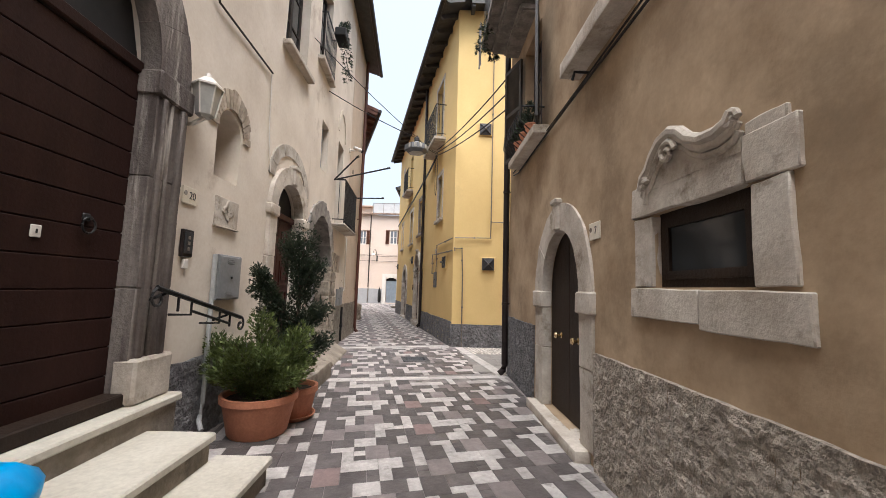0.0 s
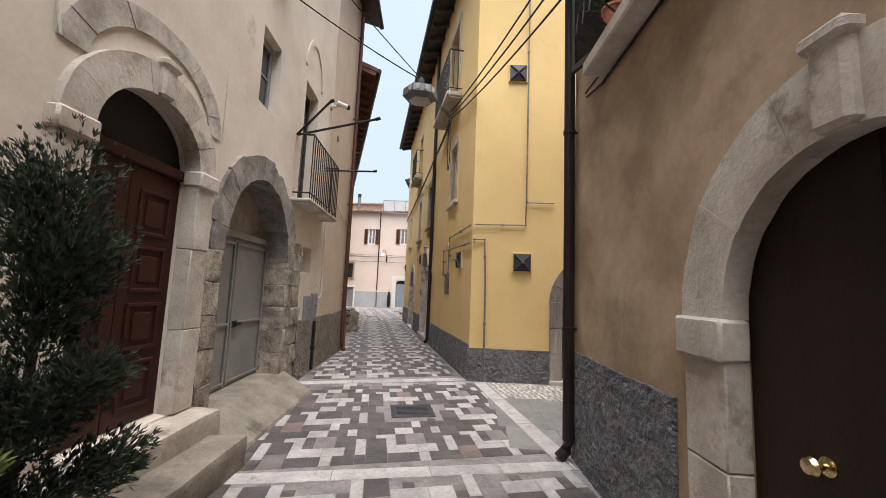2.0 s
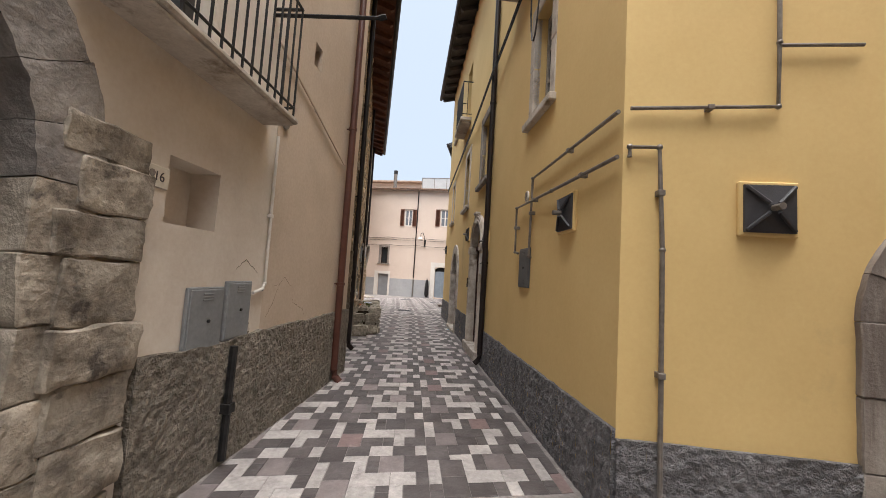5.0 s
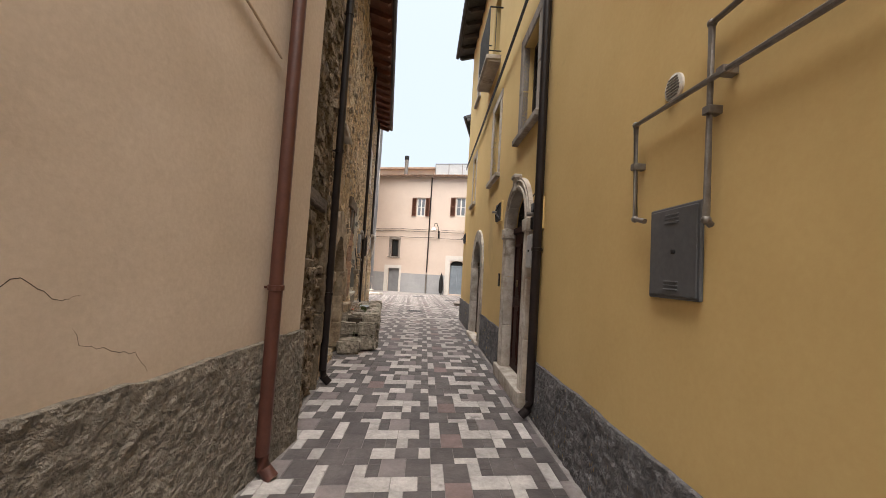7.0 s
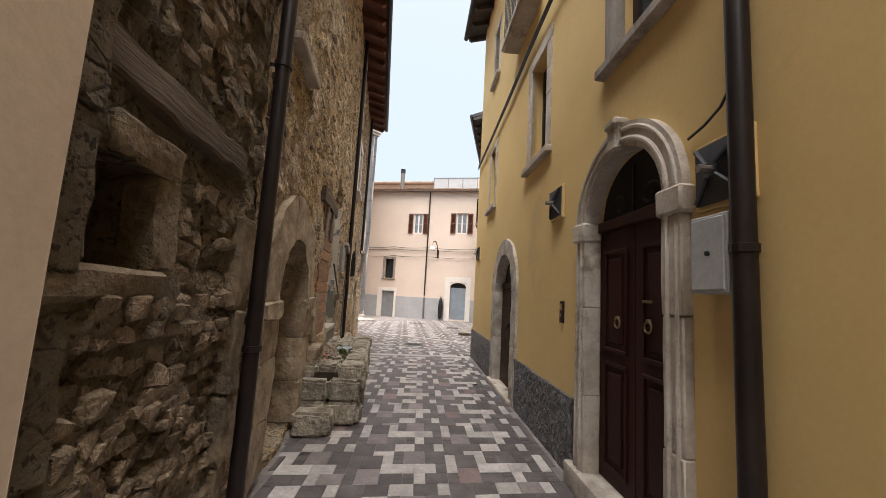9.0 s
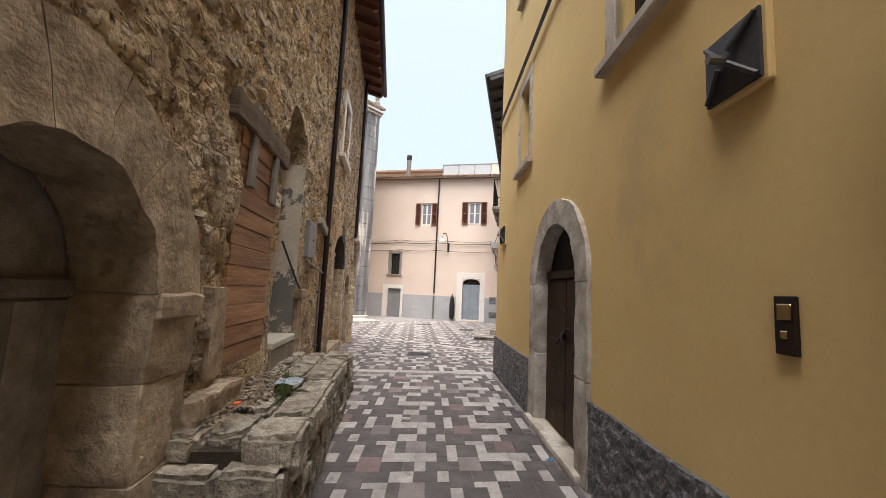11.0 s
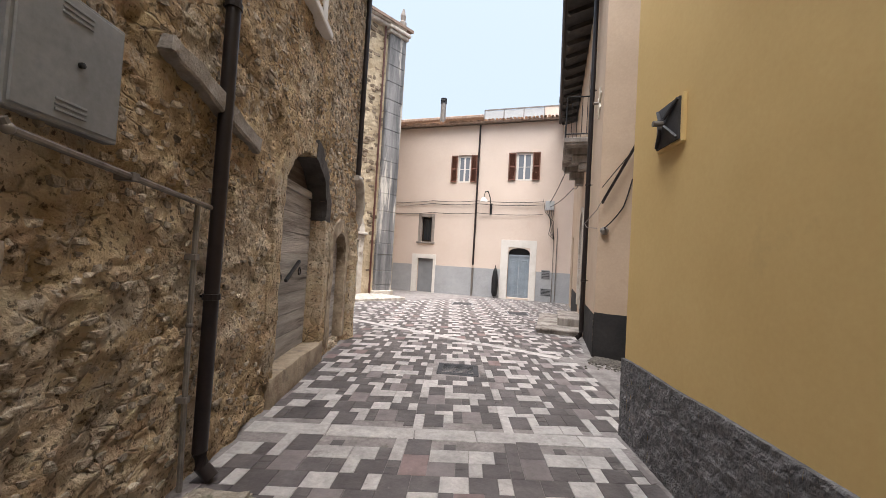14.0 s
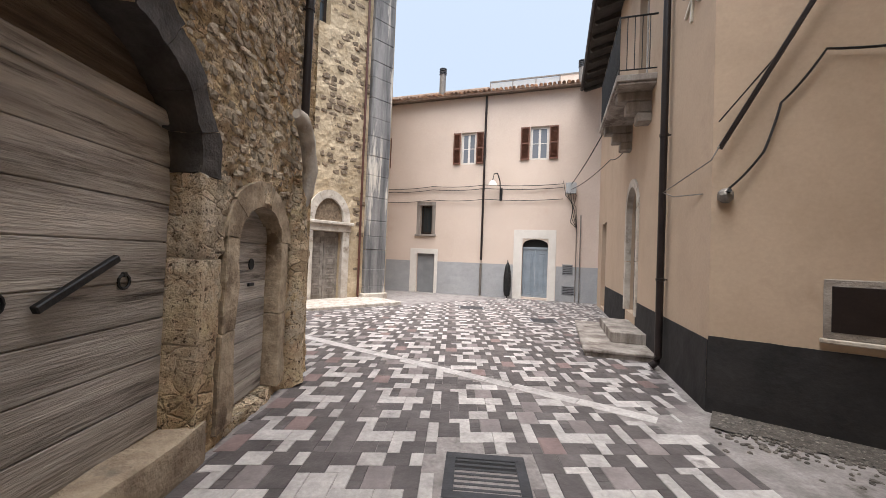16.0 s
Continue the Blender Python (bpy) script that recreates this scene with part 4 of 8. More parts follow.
dado(PK, 5.33, 8.7, 1.22, PINK_DADO, (), "grey painted plinth", 0.012, 0, 9, -0.5)
dado(PK, 10.4, PK.L, 1.22, PINK_DADO, (), "grey painted plinth", 0.012, 0, 9, -0.5)
dado(QS, 0.0, 3.7, 0.70, DARK_DADO, (), "dark painted plinth", 0.012, 0, 10, -0.5)
dado(QS, 4.9, 8.6, 0.70, DARK_DADO, (), "dark painted plinth", 0.012, 0, 10, -0.5)
dado(QN, 0.0, QN.L, 0.74, DARK_DADO, (), "dark painted plinth", 0.012, 0.02, 11, -0.5)


# ---- roofs ----
def eave(name, fac, u0, u1, v, over, material, label, rafters=0.0, deep=4.0, rise=0.28, gutter=None, lip=0.12):
    """Sloping roof with a projecting eave: boards, rafter tails, gutter."""
    t = fac.thing(name, (u0 + u1) / 2, v, 0, label, "roof", kind="structure")
    h = (u1 - u0) / 2
    bm = bmesh.new()
    prof = [(-over, -over * rise), (deep, deep * rise), (deep, deep * rise + lip), (-over, -over * rise + lip)]
    a = [bm.verts.new((-h, y, z)) for y, z in prof]
    b = [bm.verts.new((h, y, z)) for y, z in prof]
    for k in range(4):
        bm.faces.new((a[k], a[(k + 1) % 4], b[(k + 1) % 4], b[k]))
    bm.faces.new(a[::-1])
    bm.faces.new(b)
    bmesh.ops.recalc_face_normals(bm, faces=bm.faces)
    part("roof_deck", bm, material, t)
    if rafters:
        n = int((u1 - u0) / rafters)
        for k in range(n + 1):
            x = -h + 0.06 + (2 * h - 0.12) * k / n
            bm = bmesh.new()
            p = [(-over + 0.03, -over * rise - 0.0), (0.02, 0.004), (0.02, -0.13), (-over + 0.1, -over * rise - 0.10), (-over + 0.03, -over * rise - 0.06)]
            q = [[bm.verts.new((x + s, y, z)) for y, z in p] for s in (-0.045, 0.045)]
            for i in range(5):
                bm.faces.new((q[0][i], q[0][(i + 1) % 5], q[1][(i + 1) % 5], q[1][i]))
            bm.faces.new(q[0][::-1])
            bm.faces.new(q[1])
            bmesh.ops.recalc_face_normals(bm, faces=bm.faces)
            part("rafter", bm, material, t)
    if gutter:
        part("gutter", tubed([(-h - 0.03, -over - 0.05, -over * rise + 0.03), (h + 0.03, -over - 0.05, -over * rise + 0.03)], 0.065, 10), gutter, t)
    return t


eave("roof_cream", A2, -14.0, A2.L + 0.15, 9.1, 0.42, ROOF_WOOD, "dark timber eave of the cream house", 0.0, gutter=BROWN_PIPE)
eave("roof_rubble", SS, -0.05, SS.L + 0.2, 7.75, 0.55, RED_EAVE, "reddish timber eave with rafter tails", 0.55, gutter=BROWN_PIPE)
eave("roof_yellow", YS, -0.5, YS.L + 0.25, 9.1, 0.5, ROOF_WOOD, "dark timber eave with rafters over the yellow house", 0.6, gutter=BROWN_PIPE)
eave("roof_yellow_front", YF, 0.3, YF.L, 9.1, 0.45, ROOF_WOOD, "dark timber eave over the yellow front", 0.6)
eave("roof_ochre", RR, -3.5, RR.L + 0.2, 8.2, 0.5, ROOF_WOOD, "dark timber eave of the ochre house", 0.0)
eave("roof_tan", QS, 0.2, QS.L + 0.3, 8.4, 0.7, ROOF_WOOD, "dark timber eave of the tan house", 0.7, gutter=BROWN_PIPE)
eave("roof_tan_lane", QN, 0.0, QN.L, 8.4, 0.4, ROOF_WOOD, "dark timber eave of the tan house over the lane", 0.7)
eave("roof_pink", PK, -0.2, PK.L + 0.3, 8.5, 0.3, ROOF_TILE, "low tiled roof of the pink house", 0.0, 4.0, 0.2, gutter=None, lip=0.08)
eave("roof_church", CH, -2.0, CH.L + 0.3, 11.3, 0.35, ROOF_TILE, "tiled church roof with a moulded stone cornice", 0.0)


# ---- ground ----
def ground():
    bm = bmesh.new()
    ys = [-400, -8, 0, 8, 16, 24, 26, 28, 30, 32, 34, 36, 38, 44, 600]
    xs = [-500, -12, -6, -3, 0, 3, 6, 12, 500]
    rows = [[bm.verts.new((x, y, max(ground_z(y), -0.26) - 0.006)) for x in xs] for y in ys]
    for p, q in zip(rows, rows[1:]):
        for k in range(len(xs) - 1):
            bm.faces.new((p[k], p[k + 1], q[k + 1], q[k]))
    return tagged(part("ground", bm, JOINT), "pale grey mortar bed under the street paving", "ground", kind="structure")


GROUND = ground()
# ---- details ----
# doors and surrounds first
surround(A1, a_portal, 0.35, 0.06, PORTAL_STONE, 9, "heavy weathered limestone portal with moulded jambs", 0.57, 3, 0.2, worn=0.006)
portal_trim = A1.thing("portal_moulding", a_portal.c, 0.57, 0.0, "rolled grey stone mouldings running up the portal jambs", "moulding")
for side in (-1, 1):
    for off, wide, out in ((0.03, 0.05, 0.10), (0.13, 0.035, 0.085), (0.24, 0.06, 0.10)):
        a, b = sorted((side * (a_portal.h + off), side * (a_portal.h + off + wide)))
        part("roll", aged(boxed(a, b, -out, -0.03, 0.32, a_portal.v1 - 0.57 - 0.2, 0.014), 0.005, off * 10), PORTAL_STONE, portal_trim, "", True)
    a, b = sorted((side * (a_portal.h - 0.02), side * (a_portal.h + 0.38)))
    part("plinth_block", aged(boxed(a, b, -0.12, 0.05, 0.0, 0.32, 0.02), 0.008, side), STONE, portal_trim, "pale stone plinth block", True)
panel_door(A1, a_portal, PORTAL_WOOD, "large dark brown wooden portal door with grooved boards", 0.1, 2, 3.0, BLACK, planks=12, plank_dir="h")
surround(A1, a_door, 0.22, 0.05, STONE, 7, "pale limestone arched door surround with carved keystone", 0.43, 3, 0.14, True, worn=0.007)
panel_door(A1, a_door, RED_DOOR, "red-brown panelled wooden door with dark fanlight", 0.12, 2, 2.40, BLACK, panels=4)
surround(A2, a_garage, 0.24, 0.03, DARK_STONE, 13, "dark weathered stone arch round the garage", 0.25, 5, 0.0, False, 0.05, 0.34, 0.022, JAMB_STONE)
panel_door(A2, a_garage, GREY_DOOR, "grey painted steel double garage door", 0.30, 2, 2.08, CONCRETE)
surround(RR, r_door, 0.28, 0.025, STONE, 5, "pale limestone arched surround with keystone and imposts", 0.1, 2, 0.2, True, worn=0.008)
R_DOOR = panel_door(RR, r_door, BROWN_DOOR, "dark brown wooden double door with brass knobs", 0.10, 2)
surround(YF, yf_door, 0.2, 0.04, GREY_STONE, 9, "grey stone arched surround of the cellar door", 0.06, 3, worn=0.01)
panel_door(YF, yf_door, GREEN_DOOR, "old dark green plank double door", 0.12, 2, 1.72, GREEN_DOOR, planks=5, plank_dir="h")
cellar = YF.thing("kick_board", yf_door.c, 0.07, -0.12, "grey weathered boards nailed along the foot of the cellar door", "board")
for a, b, z0, z1 in ((-0.70, -0.02, 0.0, 0.17), (-0.70, -0.02, 0.18, 0.30), (0.02, 0.70, 0.0, 0.31)):
    part("board", aged(boxed(a, b, -0.045, -0.022, z0, z1, 0.005), 0.006, a), OLD_BROWN if z1 < 0.2 else GREY_PLANK, cellar)
notice = YF.thing("paper_notice", yf_door.c - 0.36, 1.33, -0.095, "torn white paper notice on the green cellar door", "notice")
part("sheet", aged(boxed(-0.09, 0.08, -0.003, 0.0, -0.035, 0.04, 0.001), 0.006, 7), TABLET, notice)
surround(YS, ys_d2, 0.17, 0.055, STONE, 9, "moulded limestone portal with carved keystone", 0.05, 3, 0.16, True, worn=0.006)
for off, r in ((0.045, 0.02), (0.125, 0.016)):
    arc = YS.thing("arch_moulding", ys_d2.c, 0.18, 0.058, "rolled limestone moulding following the portal arch", "moulding", "mouldings of the portal")
    hw, hz = ys_d2.h + off, ys_d2.v1 - 0.18
    line = [(-hw, 0, 0.0), (-hw, 0, hz * 0.5), (-hw, 0, hz)] + [(-hw * math.cos(math.pi * k / 20), 0, hz + (ys_d2.rise + off) * math.sin(math.pi * k / 20)) for k in range(1, 20)] + [(hw, 0, hz), (hw, 0, hz * 0.5), (hw, 0, 0.0)]
    part("roll", tubed(line, r, 8), STONE, arc, smooth=True)
panel_door(YS, ys_d2, RED_DOOR, "dark red-brown panelled double door with ring knockers", 0.09, 2, 2.16, BLACK, panels=2)
surround(YS, ys_d3, 0.24, 0.04, WEATHERED, 3, "pale plaster-smeared limestone arched surround", 0.0, 2, 0.0, deep=0.135, worn=0.016)
panel_door(YS, ys_d3, OLD_BROWN, "dark brown weathered plank double door with iron bolt", 0.13, 2, 1.72, BLACK, planks=5, plank_dir="h")
surround(SS, s_d14, 0.37, 0.05, WARM_STONE, 7, "worn stone arch with moulded imposts", 0.08, 3, 0.14, False, 0.04, 0.34, 0.025)
panel_door(SS, s_d14, GREY_WOOD, "grey weathered plank door under a low arch", 0.35, 2, 1.4, GREY_WOOD, planks=4)
surround(SS, s_doorb, 0.19, 0.03, SOOT, 9, "soot-dark stone arch round an old plank door", 0.24, 3, 0.0, False, 0.05, 0.21, 0.022, OLD_WALL, True)
panel_door(SS, s_doorb, PLANK, "weathered grey horizontal plank door with iron bolt", 0.2, 1, 2.2, OLD_TIMBER, planks=8, plank_dir="h")
surround(SS, s_doorc, 0.16, 0.03, WARM_STONE, 5, "small pale stone arched surround", 0.08, 2, 0.0, False, 0.03, 0.14, 0.02)
panel_door(SS, s_doorc, PLANK, "small weathered plank door hanging ajar", 0.14, 1, None, None, planks=9, plank_dir="h")
panel_door(PK, p_d1, MID_GREY, "small plain grey door", 0.12, 1)
panel_door(PK, p_d2, BLUE_DOOR, "blue-grey double door under a dark fanlight", 0.14, 2, 1.88, BLACK, panels=1)
panel_door(CH, c_door, GREY_WOOD, "brown coffered wooden church door", 0.2, 2, panels=6)
panel_door(QS, q_door, BROWN_DOOR, "brown arched wooden house door", 0.15, 2)
panel_door(QS, q_far, BROWN_DOOR, "brown wooden house door", 0.2, 2)


# ---- cream house ----
def entrance_steps():
    t = A1.thing("entrance_steps", 7.0, 0, 0, "pale worn stone entrance steps under the portal", "steps")
    for k, (u1, w, z) in enumerate(((7.62, 0.20, 0.57), (7.30, 0.66, 0.38), (7.38, 1.04, 0.19))):
        x1 = u1 - 7.0
        part("riser", boxed(-5.0, x1 - 0.03, -w + 0.03, 0.0 if k == 0 else -(0.2, 0.66, 1.04)[k - 1] + 0.06, -0.1, z - 0.06, 0.004), CONCRETE, t, "yellowish stone riser")
        part("tread", boxed(-5.0, x1, -w, 0.05 if k == 0 else -(0.2, 0.66, 1.04)[k - 1] + 0.04, z - 0.06, z, 0.012), MARBLE, t)
    part("threshold", boxed(-2.0, 0.2, -0.06, 0.2, 0.57, 0.66, 0.01), BROWN_DOOR, t, "dark worn door threshold")


entrance_steps()


def blue_bag():
    bm = bmesh.new()
    bmesh.ops.create_icosphere(bm, subdivisions=3, radius=1)
    for v in bm.verts:
        n = 1 + 0.12 * noise.noise(v.co * 2.3) + 0.05 * noise.noise(v.co * 6)
        v.co = Vector((v.co.x * 0.17 * n, v.co.y * 0.2 * n, max(v.co.z, -0.75) * 0.16 * n + 0.12))
    blue = surface("blue_plastic", (0.0, 0.22, 0.55), (0.0, 0.30, 0.65), 4, 0.35, 0.1, 20)
    ob = part("plastic_bag", bm, blue, None, "", True)
    ob.matrix_basis = Matrix.Translation((-1.13, 1.95, 0.38))
    tagged(ob, "bright blue plastic bag lying on the stone steps", "bag")


blue_bag()


def handrail():
    t = A1.thing("handrail", 7.2, 1.05, 0.0, "black wrought iron handrail with scrolled ends", "handrail")
    a, b = Vector((0.0, -0.2, 0.35)), Vector((1.28, -0.2, 0.04))
    part("bar", tubed([a, b], 0.019, 6), IRON, t)
    part("lower_bar", tubed([(0.42, -0.2, 0.16), (1.05, -0.2, 0.0)], 0.012, 6), IRON, t)
    for c, s in ((Vector((0.02, -0.2, 0.27)), 1), (Vector((1.27, -0.2, -0.03)), -1)):
        pts = [(c.x + r * math.cos(q), c.y, c.z + r * math.sin(q)) for q, r in ((1.57 + s * k * 0.45, 0.08 - k * 0.0042) for k in range(17))]
        part("scroll", tubed(pts, 0.011, 6), IRON, t)
    for x in (0.25, 0.42, 0.86, 1.05):
        z = 0.35 - 0.242 * x
        part("stay", tubed([(x, -0.2, z), (x, -0.2, z - 0.12), (x, -0.02 if x in (0.42, 0.86) else -0.2, z - 0.125)], 0.011, 6), IRON, t)
    for x in (0.1, 1.0):
        part("bracket", tubed([(x, 0.02, 0.24 - 0.242 * x), (x, -0.2, 0.33 - 0.242 * x)], 0.012, 6), IRON, t)


handrail()


def lantern():
    t = A1.thing("wall_lantern", 7.62, 2.86, 0.0, "white six-sided metal wall lantern with frosted panes", "lantern")
    frost = surface("frosted_glass", (0.33, 0.325, 0.305), (0.40, 0.395, 0.37), 4, 0.3, 0.02, 30)
    bm = lathe([(0.05, 0.0), (0.075, 0.02), (0.115, 0.27)], 6)
    bmesh.ops.translate(bm, verts=bm.verts, vec=(0, -0.16, 0))
    part("glass_body", bm, frost, t)
    bm = lathe([(0.13, 0.27), (0.13, 0.285), (0.06, 0.35), (0.03, 0.36), (0.02, 0.40)], 6)
    bmesh.ops.translate(bm, verts=bm.verts, vec=(0, -0.16, 0))
    part("cap", bm, WHITE_PVC, t)
    bm = bmesh.new()
    for k in range(6):
        c, s = math.cos(k * 1.0472), math.sin(k * 1.0472)
        tube(bm, [(0.078 * c, -0.16 + 0.078 * s, 0.02), (0.118 * c, -0.16 + 0.118 * s, 0.27)], 0.007, 5)
    part("cage", bm, WHITE_PVC, t)
    part("arm", tubed([(0, 0.02, -0.05), (0, -0.05, -0.06), (0, -0.16, 0.0)], 0.02, 8), WHITE_PVC, t)


lantern()


def niche_arch():
    t = A1.thing("brick_arch", a_niche.c, a_niche.v1, 0, "worn brick relieving arch over a small deep window", "brick arch")
    brick = surface("worn_brick", (0.27, 0.21, 0.16), (0.44, 0.37, 0.30), 8, 0.9, 0.5, 30, vary=0.25)
    n = 15
    for k in range(n):
        a0, a1 = math.pi * k / n + 0.018, math.pi * (k + 1) / n - 0.018
        part("brick", wedge(bmesh.new(), 0.02, 0, a0, a1, 0.26, 0.27, 0.42 + random.uniform(-0.02, 0.02), 0.47 + random.uniform(-0.02, 0.02), -0.012 - random.uniform(0, 0.012), 0.05, 2), brick, t)
    w = A1.thing("window_niche", a_niche.c, a_niche.v0, 0, "small deep-set dark window with iron bars", "window", kind="structure")
    # black panel paints the darkness deep in the niche
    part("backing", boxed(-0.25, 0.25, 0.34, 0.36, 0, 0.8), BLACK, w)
    for x in (-0.1, 0.05):
        part("bar", tubed([(x, 0.3, 0), (x, 0.3, 0.72)], 0.01, 6), IRON, w)


niche_arch()


def hood():
    t = A1.thing("relieving_arch", 10.1, 2.9, 0, "recessed stone relieving arch over the red-brown door", "arch")
    n = 9
    for k in range(n):
        part("voussoir", wedge(bmesh.new(), 0, 0, math.pi * k / n + 0.005, math.pi * (k + 1) / n - 0.005, 0.60, 0.44, 0.79, 0.60, -0.014 - 0.004 * (k % 2), 0.03), WEATHERED, t)


hood()
number_tile(A1, 7.76, 2.2, "20", 0.2, 0.15, "cream ceramic house number tile beside the portal")


def intercom():
    t = A1.thing("intercom", 7.77, 1.78, 0, "brown metal intercom panel with round buttons", "intercom")
    part("panel", boxed(-0.075, 0.075, -0.03, 0, -0.12, 0.12, 0.006), BROWN_PIPE, t)
    part("plate", boxed(-0.055, 0.055, -0.036, -0.028, -0.09, 0.10, 0.003), PLATE_IRON, t)
    for z in (0.05, 0.0, -0.05):
        part("button", boxed(-0.015, 0.015, -0.042, -0.034, z - 0.015, z + 0.015, 0.003), ZINC, t)
    part("small_box", boxed(-0.03, 0.03, -0.03, 0, -0.22, -0.14, 0.004), WHITE_PVC, t)


intercom()


def relief():
    t = A1.thing("relief_plaque", 8.38, 2.17, 0, "pale worn stone plaque with a carved emblem", "plaque")
    part("slab", boxed(-0.22, 0.22, -0.02, 0, -0.15, 0.14, 0.006), STONE, t)
    bm = bmesh.new()
    for k in range(9):
        a = k * 0.7
        box(bm, -0.05, 0.05, -0.012, 0.0, -0.02, 0.02, 0.008, Matrix.Translation((0.08 * math.cos(a) * (0.5 + 0.06 * k), -0.018, 0.02 + 0.06 * math.sin(a))) @ pose(0, 0, 0, 0, k * 40, 0))
    part("carving", bm, STONE, t)
    part("ledge", boxed(-0.23, 0.23, -0.035, 0, -0.17, -0.15, 0.005), STONE, t)


relief()
meter_box(A1, 8.47, 1.50, 0.46, 0.46, 0.05, MID_GREY, "grey sheet metal meter box on the cream wall", 2)


def grey_conduit():
    t = A1.thing("conduit", 8.19, 0.1, 0.04, "thin grey pipe running down from the meter box", "pipe")
    part("pipe", tubed([(-0.16, -0.1, 0.02), (-0.12, -0.05, 0.08), (-0.02, 0, 0.1), (0, 0, 0.2), (0, 0, 1.62)], 0.022, 8), LIGHT_GREY, t, smooth=True)


grey_conduit()
cable("cable", [A1.point(7.5, 4.6, 0.03), A1.point(7.9, 4.15, 0.03), A1.point(9.15, 4.16, 0.03)], 0.012, IRON, "dark cable clipped along the cream wall")
cable("cable", [A1.point(9.15, 4.16, 0.02), A1.point(9.2, 3.4, 0.02), A1.point(9.32, 2.9, 0.02)], 0.008, WHITE_PVC, "thin pale cable down the cream wall")

# shrubs in pots
LEAF_A = surface("dark_conifer_leaf", (0.012, 0.022, 0.011), (0.036, 0.052, 0.024), 9, 0.7, 0.0, 30, vary=0.3)
LEAF_B = surface("bright_conifer_leaf", (0.055, 0.085, 0.018), (0.12, 0.15, 0.035), 9, 0.7, 0.0, 30, vary=0.35)
BARK = surface("bark", (0.07, 0.05, 0.035), (0.13, 0.10, 0.075), 12, 0.9, 0.5, 40)
SOIL_AND_SHADOW = surface("soil_and_crack_shadow", (0.03, 0.022, 0.016), (0.06, 0.045, 0.033), 20, 0.95, 0.6, 60)


def sprays(limbs, count, size, seed, flat=0.4):
    """Conifer sprays: each a thin fan of pointed scales round a limb's line."""
    rnd = random.Random(seed)
    verts, faces = [], []
    for _ in range(count):
        a, b, r = rnd.choice(limbs)
        s = rnd.random() ** 0.7
        p = a.lerp(b, s)
        out = Vector((rnd.gauss(0, 1), rnd.gauss(0, 1), rnd.gauss(0, 0.7)))
        p = p + out.normalized() * r * rnd.random() ** 0.5
        d = (out * 0.6 + (b - a).normalized() * 0.9 + Vector((0, 0, 0.25))).normalized()
        side = d.cross(Vector((rnd.gauss(0, 1), rnd.gauss(0, 1), rnd.gauss(0, 1)))).normalized()
        L = size * rnd.uniform(0.6, 1.4)
        for k in (-1, 0, 1):
            e = (d + side * 0.55 * k).normalized()
            q = side.cross(e).normalized().lerp(side, 0.4) * L * 0.17
            i = len(verts)
            verts += [p, p + e * L * 0.45 + q, p + e * L, p + e * L * 0.45 - q]
            faces.append((i, i + 1, i + 2, i + 3))
    return verts, faces


def potted(name, x, y, r, h, limbs, count, size, leaf, label, saucer=False, seed=1):
    t = new(name)
    t.matrix_basis = Matrix.Translation((x, y, 0))
    tagged(t, label, "potted plant", "potted shrubs by the steps")
    base = 0.03 if saucer else 0.0
    bm = lathe([(r * 0.72, base), (r * 0.76, base + 0.02), (r * 0.93, h - 0.07), (r * 0.94, h - 0.065), (r, h - 0.06), (r, h), (r - 0.03, h), (r - 0.045, h - 0.05), (r - 0.06, h - 0.06)], 28, False)
    bm.faces.new([v for v in bm.verts][:28][::-1])
    part("pot", bm, TERRACOTTA, t, "terracotta pot", True)
    bm = lathe([(0.001, h - 0.06), (r - 0.05, h - 0.05), (r - 0.06, h - 0.09)], 20, False)
    part("soil", bm, SOIL_AND_SHADOW, t)
    if saucer:
        part("saucer", lathe([(r * 0.8, 0), (r * 0.95, 0.045), (r * 0.9, 0.045), (r * 0.78, 0.015)], 24), TERRACOTTA, t)
    bm = bmesh.new()
    for a, b, rr in limbs:
        tube(bm, [Vector((a.x * 0.3, a.y * 0.3, h - 0.07)), a, b], [0.02, 0.014, 0.005], 5)
    part("stem", bm, BARK, t)
    v, f = sprays(limbs, count, size, seed)
    me = bpy.data.meshes.new("foliage")
    me.from_pydata(v, [], f)
    me.materials.append(leaf)
    ob = new("foliage", me)
    ob.parent = t
    ob.matrix_basis = Matrix.Identity(4)
    return t


rnd = random.Random(4)
low = [(Vector((0, 0, 0.38)), Vector((math.cos(k * 0.62) * rnd.uniform(0.26, 0.5), math.sin(k * 0.62) * rnd.uniform(0.26, 0.5), rnd.uniform(0.5, 0.98))), 0.13) for k in range(12)]
low.append((Vector((0, 0, 0.4)), Vector((-0.05, 0.1, 1.08)), 0.13))
potted("potted_shrub", -0.56, 4.12, 0.36, 0.38, low, 9000, 0.05, LEAF_B, "low bushy green conifer in a terracotta pot", False, 3)
